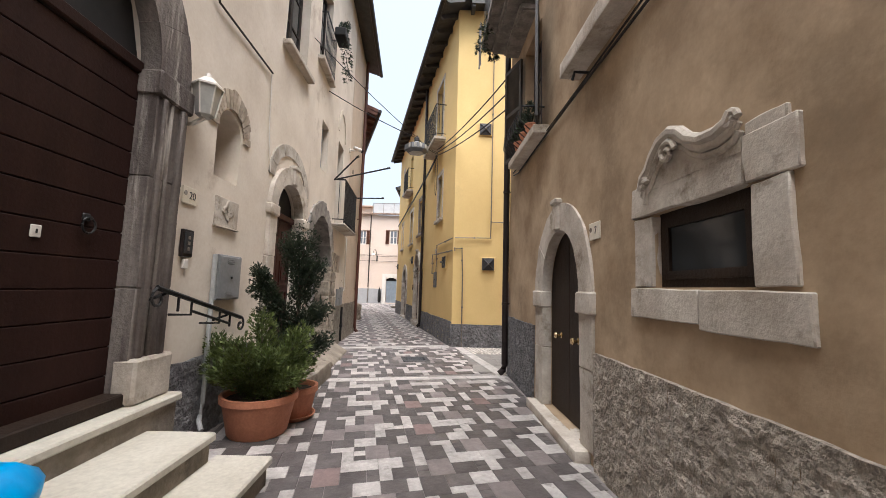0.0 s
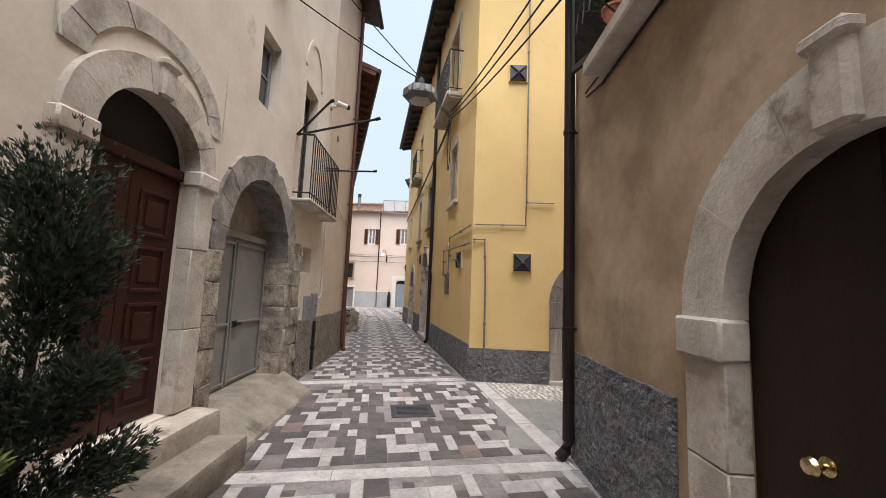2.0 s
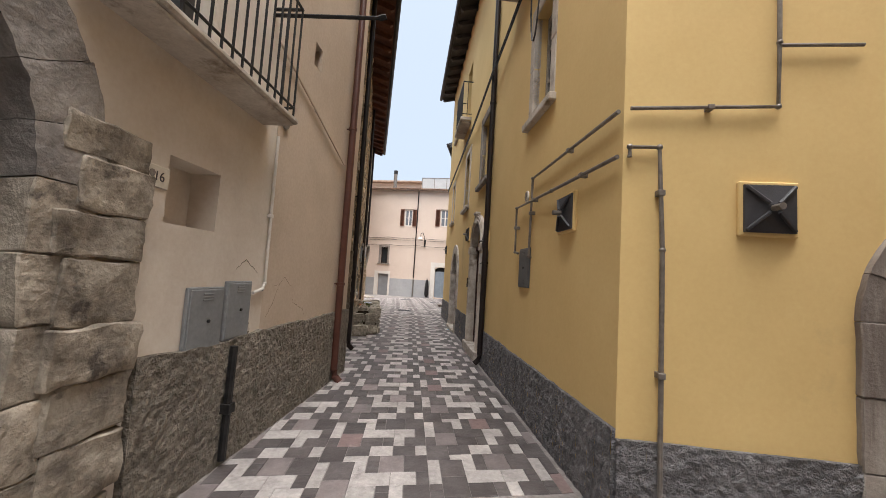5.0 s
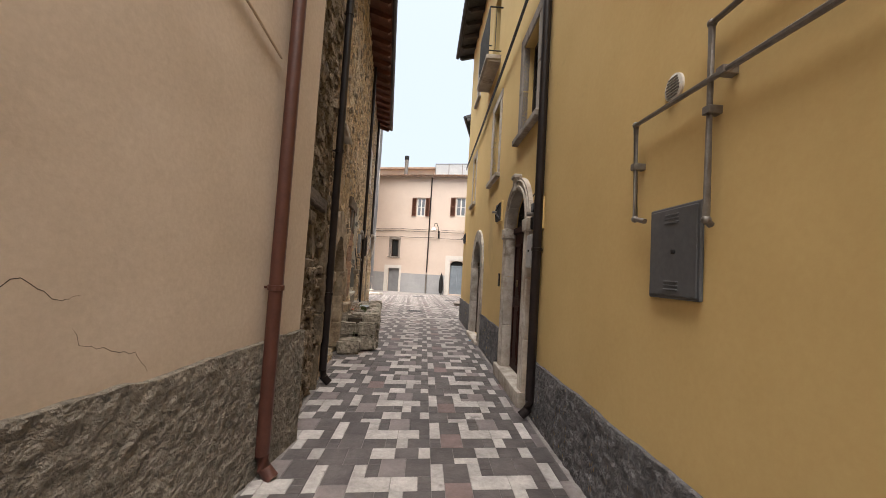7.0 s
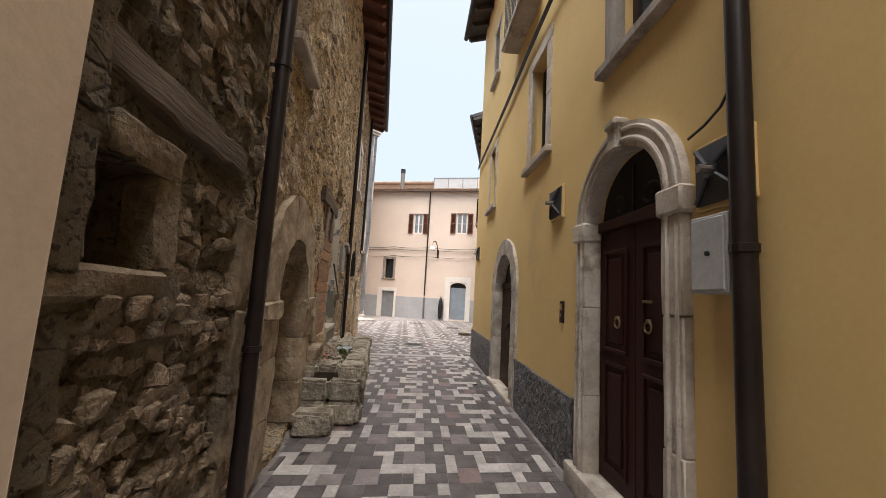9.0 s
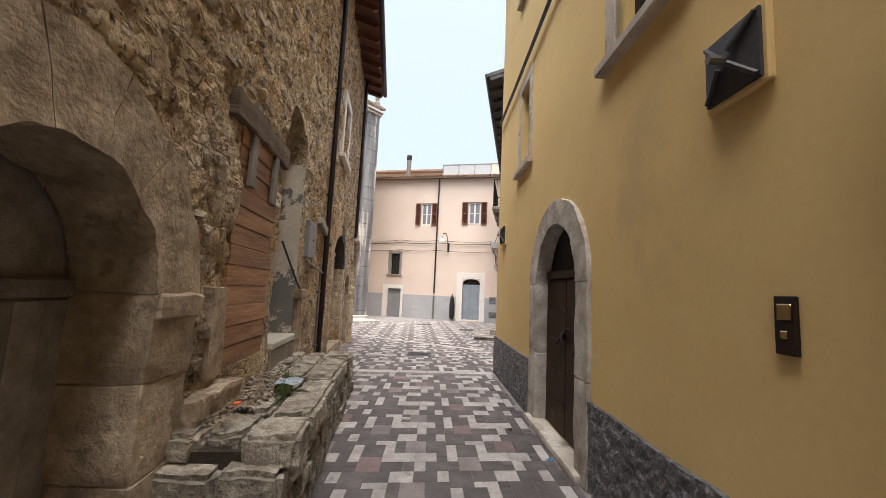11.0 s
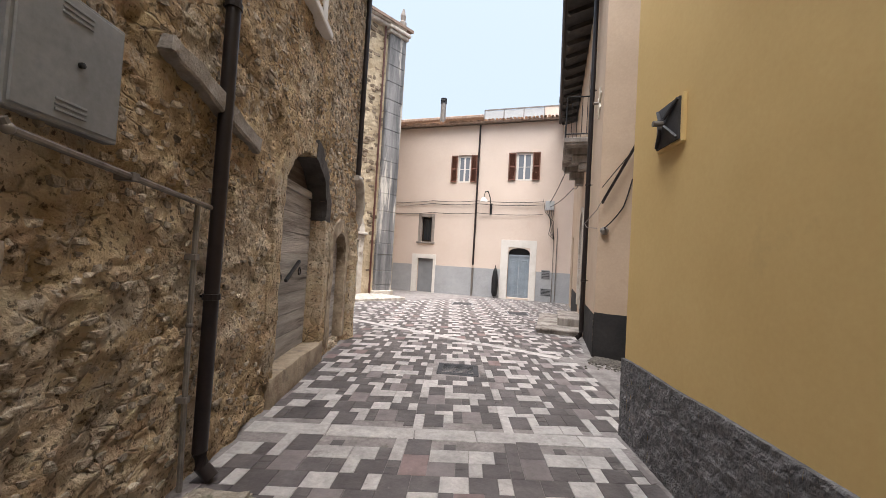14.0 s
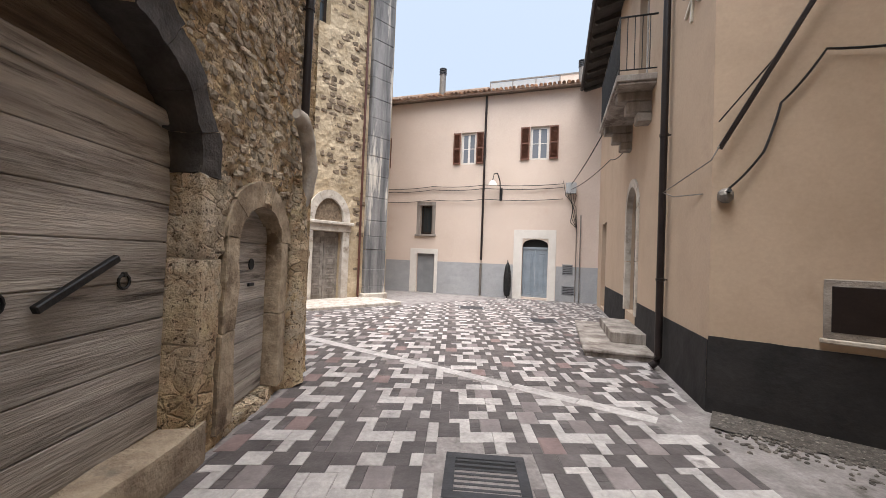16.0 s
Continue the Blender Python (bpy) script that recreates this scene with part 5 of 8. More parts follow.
tall = [(Vector((0, 0, 0.45)), Vector((0.02, 0.0, 1.7)), 0.12), (Vector((0, 0, 1.45)), Vector((0.02, 0.02, 2.02)), 0.19), (Vector((0, 0, 1.5)), Vector((-0.14, 0.05, 1.96)), 0.15), (Vector((0, 0, 1.0)), Vector((-0.44, -0.08, 1.42)), 0.11), (Vector((-0.2, 0, 1.2)), Vector((-0.42, -0.12, 1.6)), 0.09), (Vector((0, 0, 0.85)), Vector((-0.36, 0.1, 1.15)), 0.13), (Vector((0, 0, 0.9)), Vector((0.26, -0.05, 1.2)), 0.13), (Vector((0, 0, 0.6)), Vector((0.30, 0.12, 0.82)), 0.13), (Vector((0, 0, 1.25)), Vector((0.16, 0.0, 1.7)), 0.15), (Vector((0, 0, 0.5)), Vector((-0.2, -0.1, 0.8)), 0.16)]
potted("potted_shrub", -0.32, 4.55, 0.27, 0.34, tall, 15000, 0.032, LEAF_A, "tall dark juniper in a terracotta pot with saucer", True, 5)


def stone_block(name, fac, u0, u1, w0, w1, v0, v1, material, label, category, rough=0.02, cuts=5, seed=0):
    bm = bmesh.new()
    box(bm, -(u1 - u0) / 2, (u1 - u0) / 2, -w1, -w0, 0, v1 - v0)
    bmesh.ops.bevel(bm, geom=bm.edges[:], offset=0.025, segments=2, affect="EDGES", profile=0.6)
    bmesh.ops.subdivide_edges(bm, edges=[e for e in bm.edges if e.calc_length() > 0.1], cuts=cuts, use_grid_fill=True)
    for v in bm.verts:
        n = noise.noise_vector(v.co * 5 + Vector((seed, 0, 0))) * rough + noise.noise_vector(v.co * 14 + Vector((seed, 3, 0))) * rough * 0.35
        v.co += n
    ob = part(name, bm, material, None, "", True)
    ob.matrix_basis = fac.at((u0 + u1) / 2, v0)
    return tagged(ob, label, category)


stone_block("doorstep", A1, 9.3, 10.86, -0.1, 0.30, -0.02, 0.42, STONE, "worn pale stone doorstep below the red-brown door", "doorstep", 0.015, 5, 1)
stone_block("kerb_stone", A1, 8.7, 10.75, 0.28, 0.62, -0.02, 0.24, CONCRETE, "rough stone kerb block below the doorstep", "kerb stone", 0.02, 6, 2)


def ramp():
    bm = bmesh.new()
    p = [(0.40, 0.29), (-0.05, 0.27), (-0.46, 0.03), (-0.50, -0.05), (0.40, -0.05)]
    n = 10
    rows = []
    for k in range(n + 1):
        x = -0.15 + 2.3 * k / n
        rows.append([bm.verts.new((x, y + (0.03 * noise.noise((x * 3, y, 1)) if y < -0.1 else 0), z + (0.012 * noise.noise((x * 4, y * 3, 2)) if z > 0 else 0))) for y, z in p])
    for q, s in zip(rows, rows[1:]):
        for i in range(5):
            bm.faces.new((q[i], q[(i + 1) % 5], s[(i + 1) % 5], s[i]))
    bm.faces.new(rows[0])
    bm.faces.new(rows[-1][::-1])
    bmesh.ops.recalc_face_normals(bm, faces=bm.faces)
    ob = part("garage_ramp", bm, CONCRETE)
    ob.matrix_basis = A2.m
    tagged(ob, "worn concrete ramp up to the garage door", "ramp")


ramp()


def quoins(fac, u0, u1, v0, v1, n, material, label, proud=0.05, seed=1, ragged=0.05):
    t = fac.thing("stone_pier", (u0 + u1) / 2, v0, 0, label, "stone pier")
    rnd = random.Random(seed)
    z = 0.0
    h = (u1 - u0) / 2
    for k in range(n):
        dz = (v1 - v0) / n * rnd.uniform(0.8, 1.2)
        top = v1 - v0 if k == n - 1 else min(z + dz, v1 - v0 - 0.1)
        bm = bmesh.new()
        box(bm, -h + rnd.uniform(-ragged, ragged), h + rnd.uniform(-ragged, ragged), -proud - rnd.uniform(0, 0.03), 0.1, z + 0.004, top - 0.004)
        bmesh.ops.bevel(bm, geom=bm.edges[:], offset=0.010, segments=1, affect="EDGES")
        bmesh.ops.subdivide_edges(bm, edges=[e for e in bm.edges if e.calc_length() > 0.06], cuts=5, use_grid_fill=True)
        for v in bm.verts:
            v.co += noise.noise_vector(v.co * 6 + Vector((seed * 3, k, 0))) * 0.018 + noise.noise_vector(v.co * 19 + Vector((seed, k, 0))) * 0.011
        part("quoin_block", bm, material, t, "", True)
        z = top
    return t


quoins(A2, 2.10, 2.54, 0.0, 2.2, 8, JAMB_STONE, "rough weathered stone quoins beside the garage arch", 0.045, 2)
number_tile(A2, 2.62, 2.02, "16", 0.16, 0.13, "small cream ceramic house number tile")
slot = A2.thing("window_slot", a_slot.c, a_slot.v0, 0, "small square recess in the cream wall", "niche", kind="structure")
part("backing", boxed(-0.25, 0.25, 0.22, 0.24, -0.02, 0.44), CREAM, slot)
meter_box(A2, 3.14, 1.12, 0.38, 0.48, 0.03, MID_GREY, "grey meter box set into the plinth", 1)
meter_box(A2, 3.53, 1.17, 0.34, 0.46, 0.03, MID_GREY, "grey meter box with vent slots", 1)


def pipe_run(fac, pts, r, material, label, name="conduit", joints=True):
    """A pipe along the wall through (u, v, w) points, with elbows and clips."""
    u, v, w = pts[0]
    t = fac.thing(name, u, v, 0, label, "pipe")
    loc = [Vector((fac.x(p[0]) - fac.x(u), -p[2], p[1] - v)) for p in pts]
    part("pipe", tubed(loc, r, 8), material, t, smooth=True)
    for p in loc[1:-1] if joints else ():
        bm = bmesh.new()
        bmesh.ops.create_icosphere(bm, subdivisions=2, radius=r * 1.35)
        bmesh.ops.translate(bm, verts=bm.verts, vec=p)
        part("elbow", bm, material, t, "", True)
    for a, b in zip(loc, loc[1:]):
        if (b - a).length > 0.5:
            m = a.lerp(b, 0.45)
            part("clip", boxed(m.x - r * 1.4, m.x + r * 1.4, m.y - r * 1.3, 0.01, m.z - r * 1.2, m.z + r * 1.2, 0.003), material, t)
    return t


pipe_run(A2, [(3.42, 0.05, 0.08), (3.44, 0.9, 0.08)], 0.03, IRON, "dark iron pipe below the meter boxes")
pipe_run(A2, [(3.72, 1.30, 0.03), (3.87, 1.33, 0.03), (3.9, 1.38, 0.03), (3.9, 2.75, 0.03)], 0.014, WHITE_PVC, "white conduit on the cream wall")
pipe_run(A2, [(3.8, 3.6, 0.02), (5.8, 3.05, 0.02)], 0.011, PEACH, "thin painted conduit slanting across the cream wall")
downpipe(A2, 5.86, 0.0, 9.0, COPPER, "copper-brown downpipe at the end of the cream house", 0.05, 0.09, 4)


def balcony(fac, u0, u1, v, depth, label, height=1.0, slab=STONE, scrolls=False, thick=0.1, brackets=False, spacing=0.11, legs=True):
    t = fac.thing("balcony", (u0 + u1) / 2, v, 0, label, "balcony")
    h = (u1 - u0) / 2
    part("slab", boxed(-h, h, -depth, 0.02, -thick, 0, 0.015), slab, t)
    part("slab_edge", boxed(-h + 0.03, h - 0.03, -depth + 0.03, 0.02, -thick * 1.4, -thick - 0.001, 0.008), slab, t)
    e = 0.04
    rail = [(-h + e, 0.0, height), (-h + e, -depth + e, height), (h - e, -depth + e, height), (h - e, 0.0, height)]
    part("top_rail", tubed(rail, 0.016, 6), IRON, t)
    part("bottom_rail", tubed([(p[0], p[1], 0.09) for p in rail], 0.012, 6), IRON, t)
    n = int(2 * h / spacing)
    for k in range(n + 1):
        x = -h + e + (2 * h - 2 * e) * k / n
        part("baluster", tubed([(x, -depth + e, 0.0), (x, -depth + e, height)], 0.010, 5), IRON, t)
    m = max(1, int(depth / spacing))
    for s in (-1, 1):
        for k in range(1, m):
            y = -depth + e + (depth - e) * k / m
            part("baluster", tubed([(s * (h - e), y, 0.09), (s * (h - e), y, height)], 0.008, 5), IRON, t)
    if scrolls:
        for k in range(n):
            x = -h + e + (2 * h - 2 * e) * (k + 0.5) / n
            part("scroll", tubed([(x + 0.045 * math.cos(q * 0.7), -depth + e, 0.16 + 0.06 * math.sin(q * 0.7)) for q in range(9)], 0.006, 5), IRON, t)
    if brackets:
        for x in (-h * 0.65, h * 0.65):
            bm = bmesh.new()
            for j, (dy, z0, z1) in enumerate(((0.9, -0.32, -0.15), (0.65, -0.52, -0.33), (0.38, -0.70, -0.53))):
                box(bm, x - 0.14, x + 0.14, -depth * dy, 0.02, z0, z1, 0.02)
            part("bracket", bm, slab, t, "carved stone bracket")
    return t


balcony(A2, 1.98, 3.72, 2.84, 0.30, "small iron-railed balcony on a thin stone slab", 1.0, STONE, False, 0.05)


window(A2, a_balc, "tall dark balcony door window", 0.16, DARK_SHUTTER, 3, 2)
window(A2, a_small, "small dark window with thin grey frame", 0.12, MID_GREY, 1, 1)
window(A2, a_up2, "upper window with brown wooden frame", 0.14, BROWN_DOOR, 2, 2, sill=True)
window(A1, a_up1, "upper window with brown frame and stone sill", 0.14, BROWN_DOOR, 2, 2, sill=True)
vent = A2.thing("vent_opening", a_vent.c, a_vent.v0, 0, "small dark vent opening", "vent", kind="structure")
# black panel standing in for the shaded depth of the vent
part("backing", boxed(-0.12, 0.12, 0.1, 0.12, -0.02, 0.3), BLACK, vent)
for k, (u, v) in enumerate(((4.45, 4.75), (4.05, 2.95))):
    t = A2.thing("vent_cap", u, v, 0, "small round vent in the cream wall", "vent")
    bm = lathe([(0.07, 0), (0.07, 0.02), (0.05, 0.025)], 14)
    bmesh.ops.transform(bm, matrix=pose(0, 0, 0, 90), verts=bm.verts)
    part("ring", bm, GREY_STONE, t)


def rods():
    for u, v, du, dv, dw in ((2.0, 3.82, -0.05, 0.55, 0.45), (2.05, 3.84, 0.05, 0.35, 1.15), (3.7, 3.8, 0.1, 0.06, 0.9)):
        t = A2.thing("clothesline_rod", u, v, 0.05, "dark iron clothesline rod fixed to the balcony", "rod")
        part("rod", tubed([(0, 0.05, 0), (du, -dw, dv)], 0.018, 6), IRON, t)
        part("tip", tubed([(du * 0.97, -dw * 0.97, dv * 0.97), (du, -dw - 0.04, dv + 0.015)], 0.026, 6), IRON, t)


rods()


def cctv():
    t = A2.thing("security_camera", 3.75, 5.15, 0, "white bullet security camera with dark hood", "security camera")
    part("bracket", tubed([(0, 0.02, 0), (0, -0.12, 0), (0, -0.16, 0.04)], 0.025, 8), WHITE_PVC, t)
    part("base", boxed(-0.06, 0.06, -0.03, 0.01, -0.06, 0.06, 0.01), WHITE_PVC, t)
    part("body", tubed([(-0.04, -0.12, 0.06), (0.08, -0.3, 0.04)], 0.05, 12), WHITE_PVC, t, smooth=True)
    part("lens", tubed([(0.08, -0.3, 0.04), (0.11, -0.35, 0.035)], 0.048, 12), BLACK, t)


cctv()


def blind_arch():
    t = A2.thing("blind_arch", 2.62, 5.0, 0, "shallow plaster arch above the balcony door", "arch")
    part("arch_band", wedge(bmesh.new(), 0, 0, 0.1, math.pi - 0.1, 0.42, 0.62, 0.5, 0.72, -0.02, 0.02, 12), CREAM, t)


blind_arch()


def planter_rail():
    t = A2.thing("window_rail", a_up2.c, a_up2.v0, 0, "iron window rail with a trailing planter", "window rail")
    for k in range(10):
        x = -0.42 + 0.84 * k / 9
        part("baluster", tubed([(x, -0.1, -0.02), (x, -0.1, 0.9)], 0.008, 5), IRON, t)
    part("top_rail", tubed([(-0.42, 0, 0.9), (-0.42, -0.1, 0.9), (0.42, -0.1, 0.9), (0.42, 0, 0.9)], 0.014, 6), IRON, t)
    part("trough", boxed(0.1, 0.55, -0.34, -0.12, 0.82, 1.0, 0.02), BLACK, t)
    v, f = sprays([(Vector((0.3, -0.3, 0.95)), Vector((0.45, -0.36, 0.1)), 0.1), (Vector((0.2, -0.25, 1.0)), Vector((0.3, -0.28, 1.12)), 0.1)], 350, 0.06, 8)
    me = bpy.data.meshes.new("trailing_plant")
    me.from_pydata(v, [], f)
    me.materials.append(LEAF_A)
    ob = new("trailing_plant", me)
    ob.parent = t


planter_rail()

# garage door fittings: frame bars, latch
t = A2.thing("door_latch", 1.18, 1.03, -0.28, "dark iron latch on the grey garage door", "latch")
part("lever", boxed(-0.02, 0.14, -0.04, -0.02, -0.015, 0.015, 0.004), IRON, t)
part("plate", boxed(-0.05, 0.05, -0.02, 0.0, -0.04, 0.04, 0.004), IRON, t)
t = A2.thing("door_rib", 1.08, 0.3, -0.29, "raised steel ribs of the grey garage door", "door rib")
for z in (0.02, 0.72, 1.7):
    for a, b in ((-0.88, -0.02), (0.02, 0.88)):
        part("rib", boxed(a, b, -0.016, 0.004, z, z + 0.035, 0.004), GREY_DOOR, t)
for x in (-0.90, -0.045, 0.02, 0.87):
    part("rib", boxed(x, x + 0.03, -0.02, 0.004, 0.0, 1.74, 0.004), GREY_DOOR, t)


# cracks and bare patches on the cream wall
def crack(fac, pts, w=0.006):
    """A hairline crack in the plaster, its shadow painted as a dark bead, with a lifted lip."""
    wobble = random.Random(len(pts))
    line = []
    for (a, b), (c, d) in zip(pts, pts[1:]):
        for k in range(5):
            f = k / 5
            line.append((a + (c - a) * f + wobble.uniform(-0.006, 0.006), b + (d - b) * f + wobble.uniform(-0.008, 0.008)))
    line.append(pts[-1])
    face = lumps(0.010, 0.8, 1)
    wallob = bpy.data.objects["wall_peach_north" if pts[0][0] > 3.93 else "wall_cream_north"]
    # dark bead stands in for the shadow line along the plaster lip
    part("crack", tubed([(fac.x(u), -face(u, v) + 0.001, v) for u, v in line], [w * (0.35 + 0.65 * math.sin(math.pi * (k + 0.3) / len(line))) for k in range(len(line))], 5), SOIL_AND_SHADOW, wallob)
    part("plaster_lip", tubed([(fac.x(u), -face(u, v) + 0.002, v - w * 1.5) for u, v in line], w * 1.1, 5), PEACH if pts[0][0] > 3.93 else CREAM, wallob)


crack(A2, [(4.08, 1.34), (4.22, 1.36), (4.34, 1.44), (4.48, 1.34), (4.55, 1.36)], 0.002)
crack(A2, [(4.02, 1.06), (4.12, 1.18), (4.2, 1.32)], 0.002)
crack(A2, [(4.5, 1.34), (4.56, 1.17), (4.7, 1.12), (4.82, 1.08), (4.9, 0.98)], 0.002)
crack(A2, [(3.5, 1.5), (3.62, 1.58), (3.82, 1.47)], 0.004)
crack(A2, [(3.72, 1.1), (3.76, 0.98), (3.74, 0.86), (3.8, 0.75)], 0.008)

lock = A1.thing("lock_plate", 6.58, 1.71, -0.1, "small white enamel lock plate on the portal door", "lock plate")
part("plate", boxed(-0.03, 0.03, -0.03, -0.018, -0.035, 0.035, 0.004), WHITE_PVC, lock)
part("keyhole", boxed(-0.006, 0.006, -0.034, -0.029, -0.012, 0.012, 0.002), BLACK, lock)
ringed = A1.thing("door_knocker", 6.88, 1.84, -0.1, "dark iron ring knocker on the portal door", "door knocker")
ring_handle(ringed, 0, -0.05, -0.05, 0.05)
part("rosette", boxed(-0.03, 0.03, -0.035, -0.018, -0.02, 0.03, 0.008), IRON, ringed)


# ---- ochre house ----
def baroque_window():
    t = RR.thing("window_surround", r_win.c, r_win.v0, 0, "worn limestone window surround with a broken scroll pediment", "window surround")
    h, z = r_win.h, r_win.v1 - r_win.v0

    def slab(name, x0, x1, z0, z1, seed, proud=0.05):
        bm = bmesh.new()
        box(bm, x0, x1, -proud * 0.4, 0.1, z0, z1)
        bmesh.ops.bevel(bm, geom=bm.edges[:], offset=0.006, segments=1, affect="EDGES")
        bmesh.ops.subdivide_edges(bm, edges=[e for e in bm.edges if e.calc_length() > 0.07], cuts=4, use_grid_fill=True)
        for v in bm.verts:
            v.co += noise.noise_vector(v.co * 9 + Vector((seed, 0, 0))) * 0.006 + noise.noise_vector(v.co * 3.5 + Vector((seed, 5, 0))) * 0.012
        part(name, bm, STONE, t, "", True)

    slab("jamb_block", -h - 0.2, -h, 0.0, z * 0.98, 1)
    slab("jamb_block", h, h + 0.2, 0.0, z * 0.98, 2)
    slab("lintel", -h - 0.22, h - 0.02, z, z + 0.21, 3, 0.055)
    slab("lintel", h - 0.015, h + 0.24, z, z + 0.22, 4, 0.06)
    slab("lintel", h - 0.0, h + 0.2, z + 0.2, z + 0.27, 14, 0.06)
    slab("sill", -h - 0.24, -h + 0.42, -0.2, -0.01, 5, 0.065)
    slab("sill", -h + 0.43, h + 0.26, -0.22, -0.015, 6, 0.07)
    s = RR.thing("scroll_pediment", r_win.c, r_win.v1 + 0.22, 0, "carved stone scroll pediment over the window", "carving")
    for k, r in enumerate((0.034, 0.026, 0.02)):
        y = -0.05 + 0.012 * k
        off = 0.045 * k
        # the wall runs mirrored, so the scroll's high end lies to +x
        curve = [(0.42, -0.06), (0.39, 0.02), (0.33, 0.06), (0.28, 0.13), (0.20, 0.20), (0.10, 0.22), (0.02, 0.185), (-0.05, 0.12), (-0.14, 0.075), (-0.25, 0.065), (-0.33, 0.085), (-0.36, 0.12)]
        part("moulding", tubed([(-x, y, zz - off) for x, zz in curve], r, 8), STONE, s, smooth=True)
    for cx, cz, r0 in ((-0.13, 0.10, 0.075), (-0.38, -0.02, 0.04), (0.35, 0.085, 0.045)):
        pts = [(cx + r0 * (1 - k / 16) * math.cos(k * 0.62), -0.06, cz + r0 * (1 - k / 16) * math.sin(k * 0.62)) for k in range(14)]
        part("volute", tubed(pts, 0.018, 7), STONE, s, smooth=True)
    bm = bmesh.new()
    leaf_mesh(bm, -0.40, 0.36, -0.07, lambda x: 0.02 + 0.15 * math.exp(-((x + 0.1) / 0.13) ** 2), -0.025, 0.02, 20)
    part("back_slab", bm, STONE, s)


baroque_window()
window(RR, r_win, "dusty dark window behind a brown wooden frame", 0.05, BROWN_DOOR, 0, 1)
number_tile(RR, 5.95, 1.99, "7", 0.2, 0.15, "cream ceramic house number tile on the ochre wall")
stone_block("door_sill", RR, 6.1, 7.75, -0.2, 0.14, -0.02, 0.1, STONE, "worn pale stone door sill", "door sill", 0.006, 4, 3)
for x in (-0.25, 0.25):
    knob(R_DOOR, x, 0.86, BRASS)


def shutter_window():
    t = window(RR, r_up, "upper window with open dark louvred shutters", 0.14, BROWN_DOOR, 2, 2, None, None, False)
    for s in (-1, 1):
        sh = RR.thing("window_shutter", r_up.c - s * (r_up.h + 0.02), r_up.v0, 0.03, "dark louvred wooden shutter standing open", "shutter", "shutters of the ochre house")
        shutter(sh, 0, s * 0.5, -0.05, 0.0, 1.6, DARK_SHUTTER)
        sh.matrix_basis = sh.matrix_basis @ pose(0, 0, 0, 0, 0, -s * 18)
    b = RR.thing("window_ledge", r_up.c, r_up.v0 - 0.02, 0, "stone window ledge with an iron rail and flowerpots", "window ledge")
    part("ledge", boxed(-0.75, 0.75, -0.2, 0.05, -0.12, 0, 0.015), STONE, b)
    part("rail", tubed([(-0.55, 0, 0.32), (-0.55, -0.3, 0.32), (0.55, -0.3, 0.32), (0.55, 0, 0.32)], 0.012, 6), IRON, b)
    for k in range(9):
        x = -0.55 + 1.1 * k / 8
        part("rail_bar", tubed([(x, -0.18, 0.0), (x, -0.32, 0.12), (x, -0.3, 0.32)], 0.008, 5), IRON, b)
    for x in (-0.3, 0.05, 0.35):
        p = RR.thing("flowerpot", r_up.c - x, r_up.v0 - 0.02, 0.12, "small flowerpot with a trailing plant on the ledge", "flowerpot", "flowerpots on the ledge")
        part("pot", lathe([(0.06, 0), (0.085, 0.14), (0.095, 0.14), (0.095, 0.16), (0.07, 0.16)], 14), TERRACOTTA, p)
        v, f = sprays([(Vector((0, 0, 0.15)), Vector((0.02, -0.04, 0.42)), 0.07), (Vector((0, 0, 0.15)), Vector((-0.08, -0.05, 0.3)), 0.07)], 160, 0.06, 20 + int(x * 10))
        me = bpy.data.meshes.new("plant")
        me.from_pydata(v, [], f)
        me.materials.append(LEAF_A)
        ob = new("plant", me)
        ob.parent = p


shutter_window()


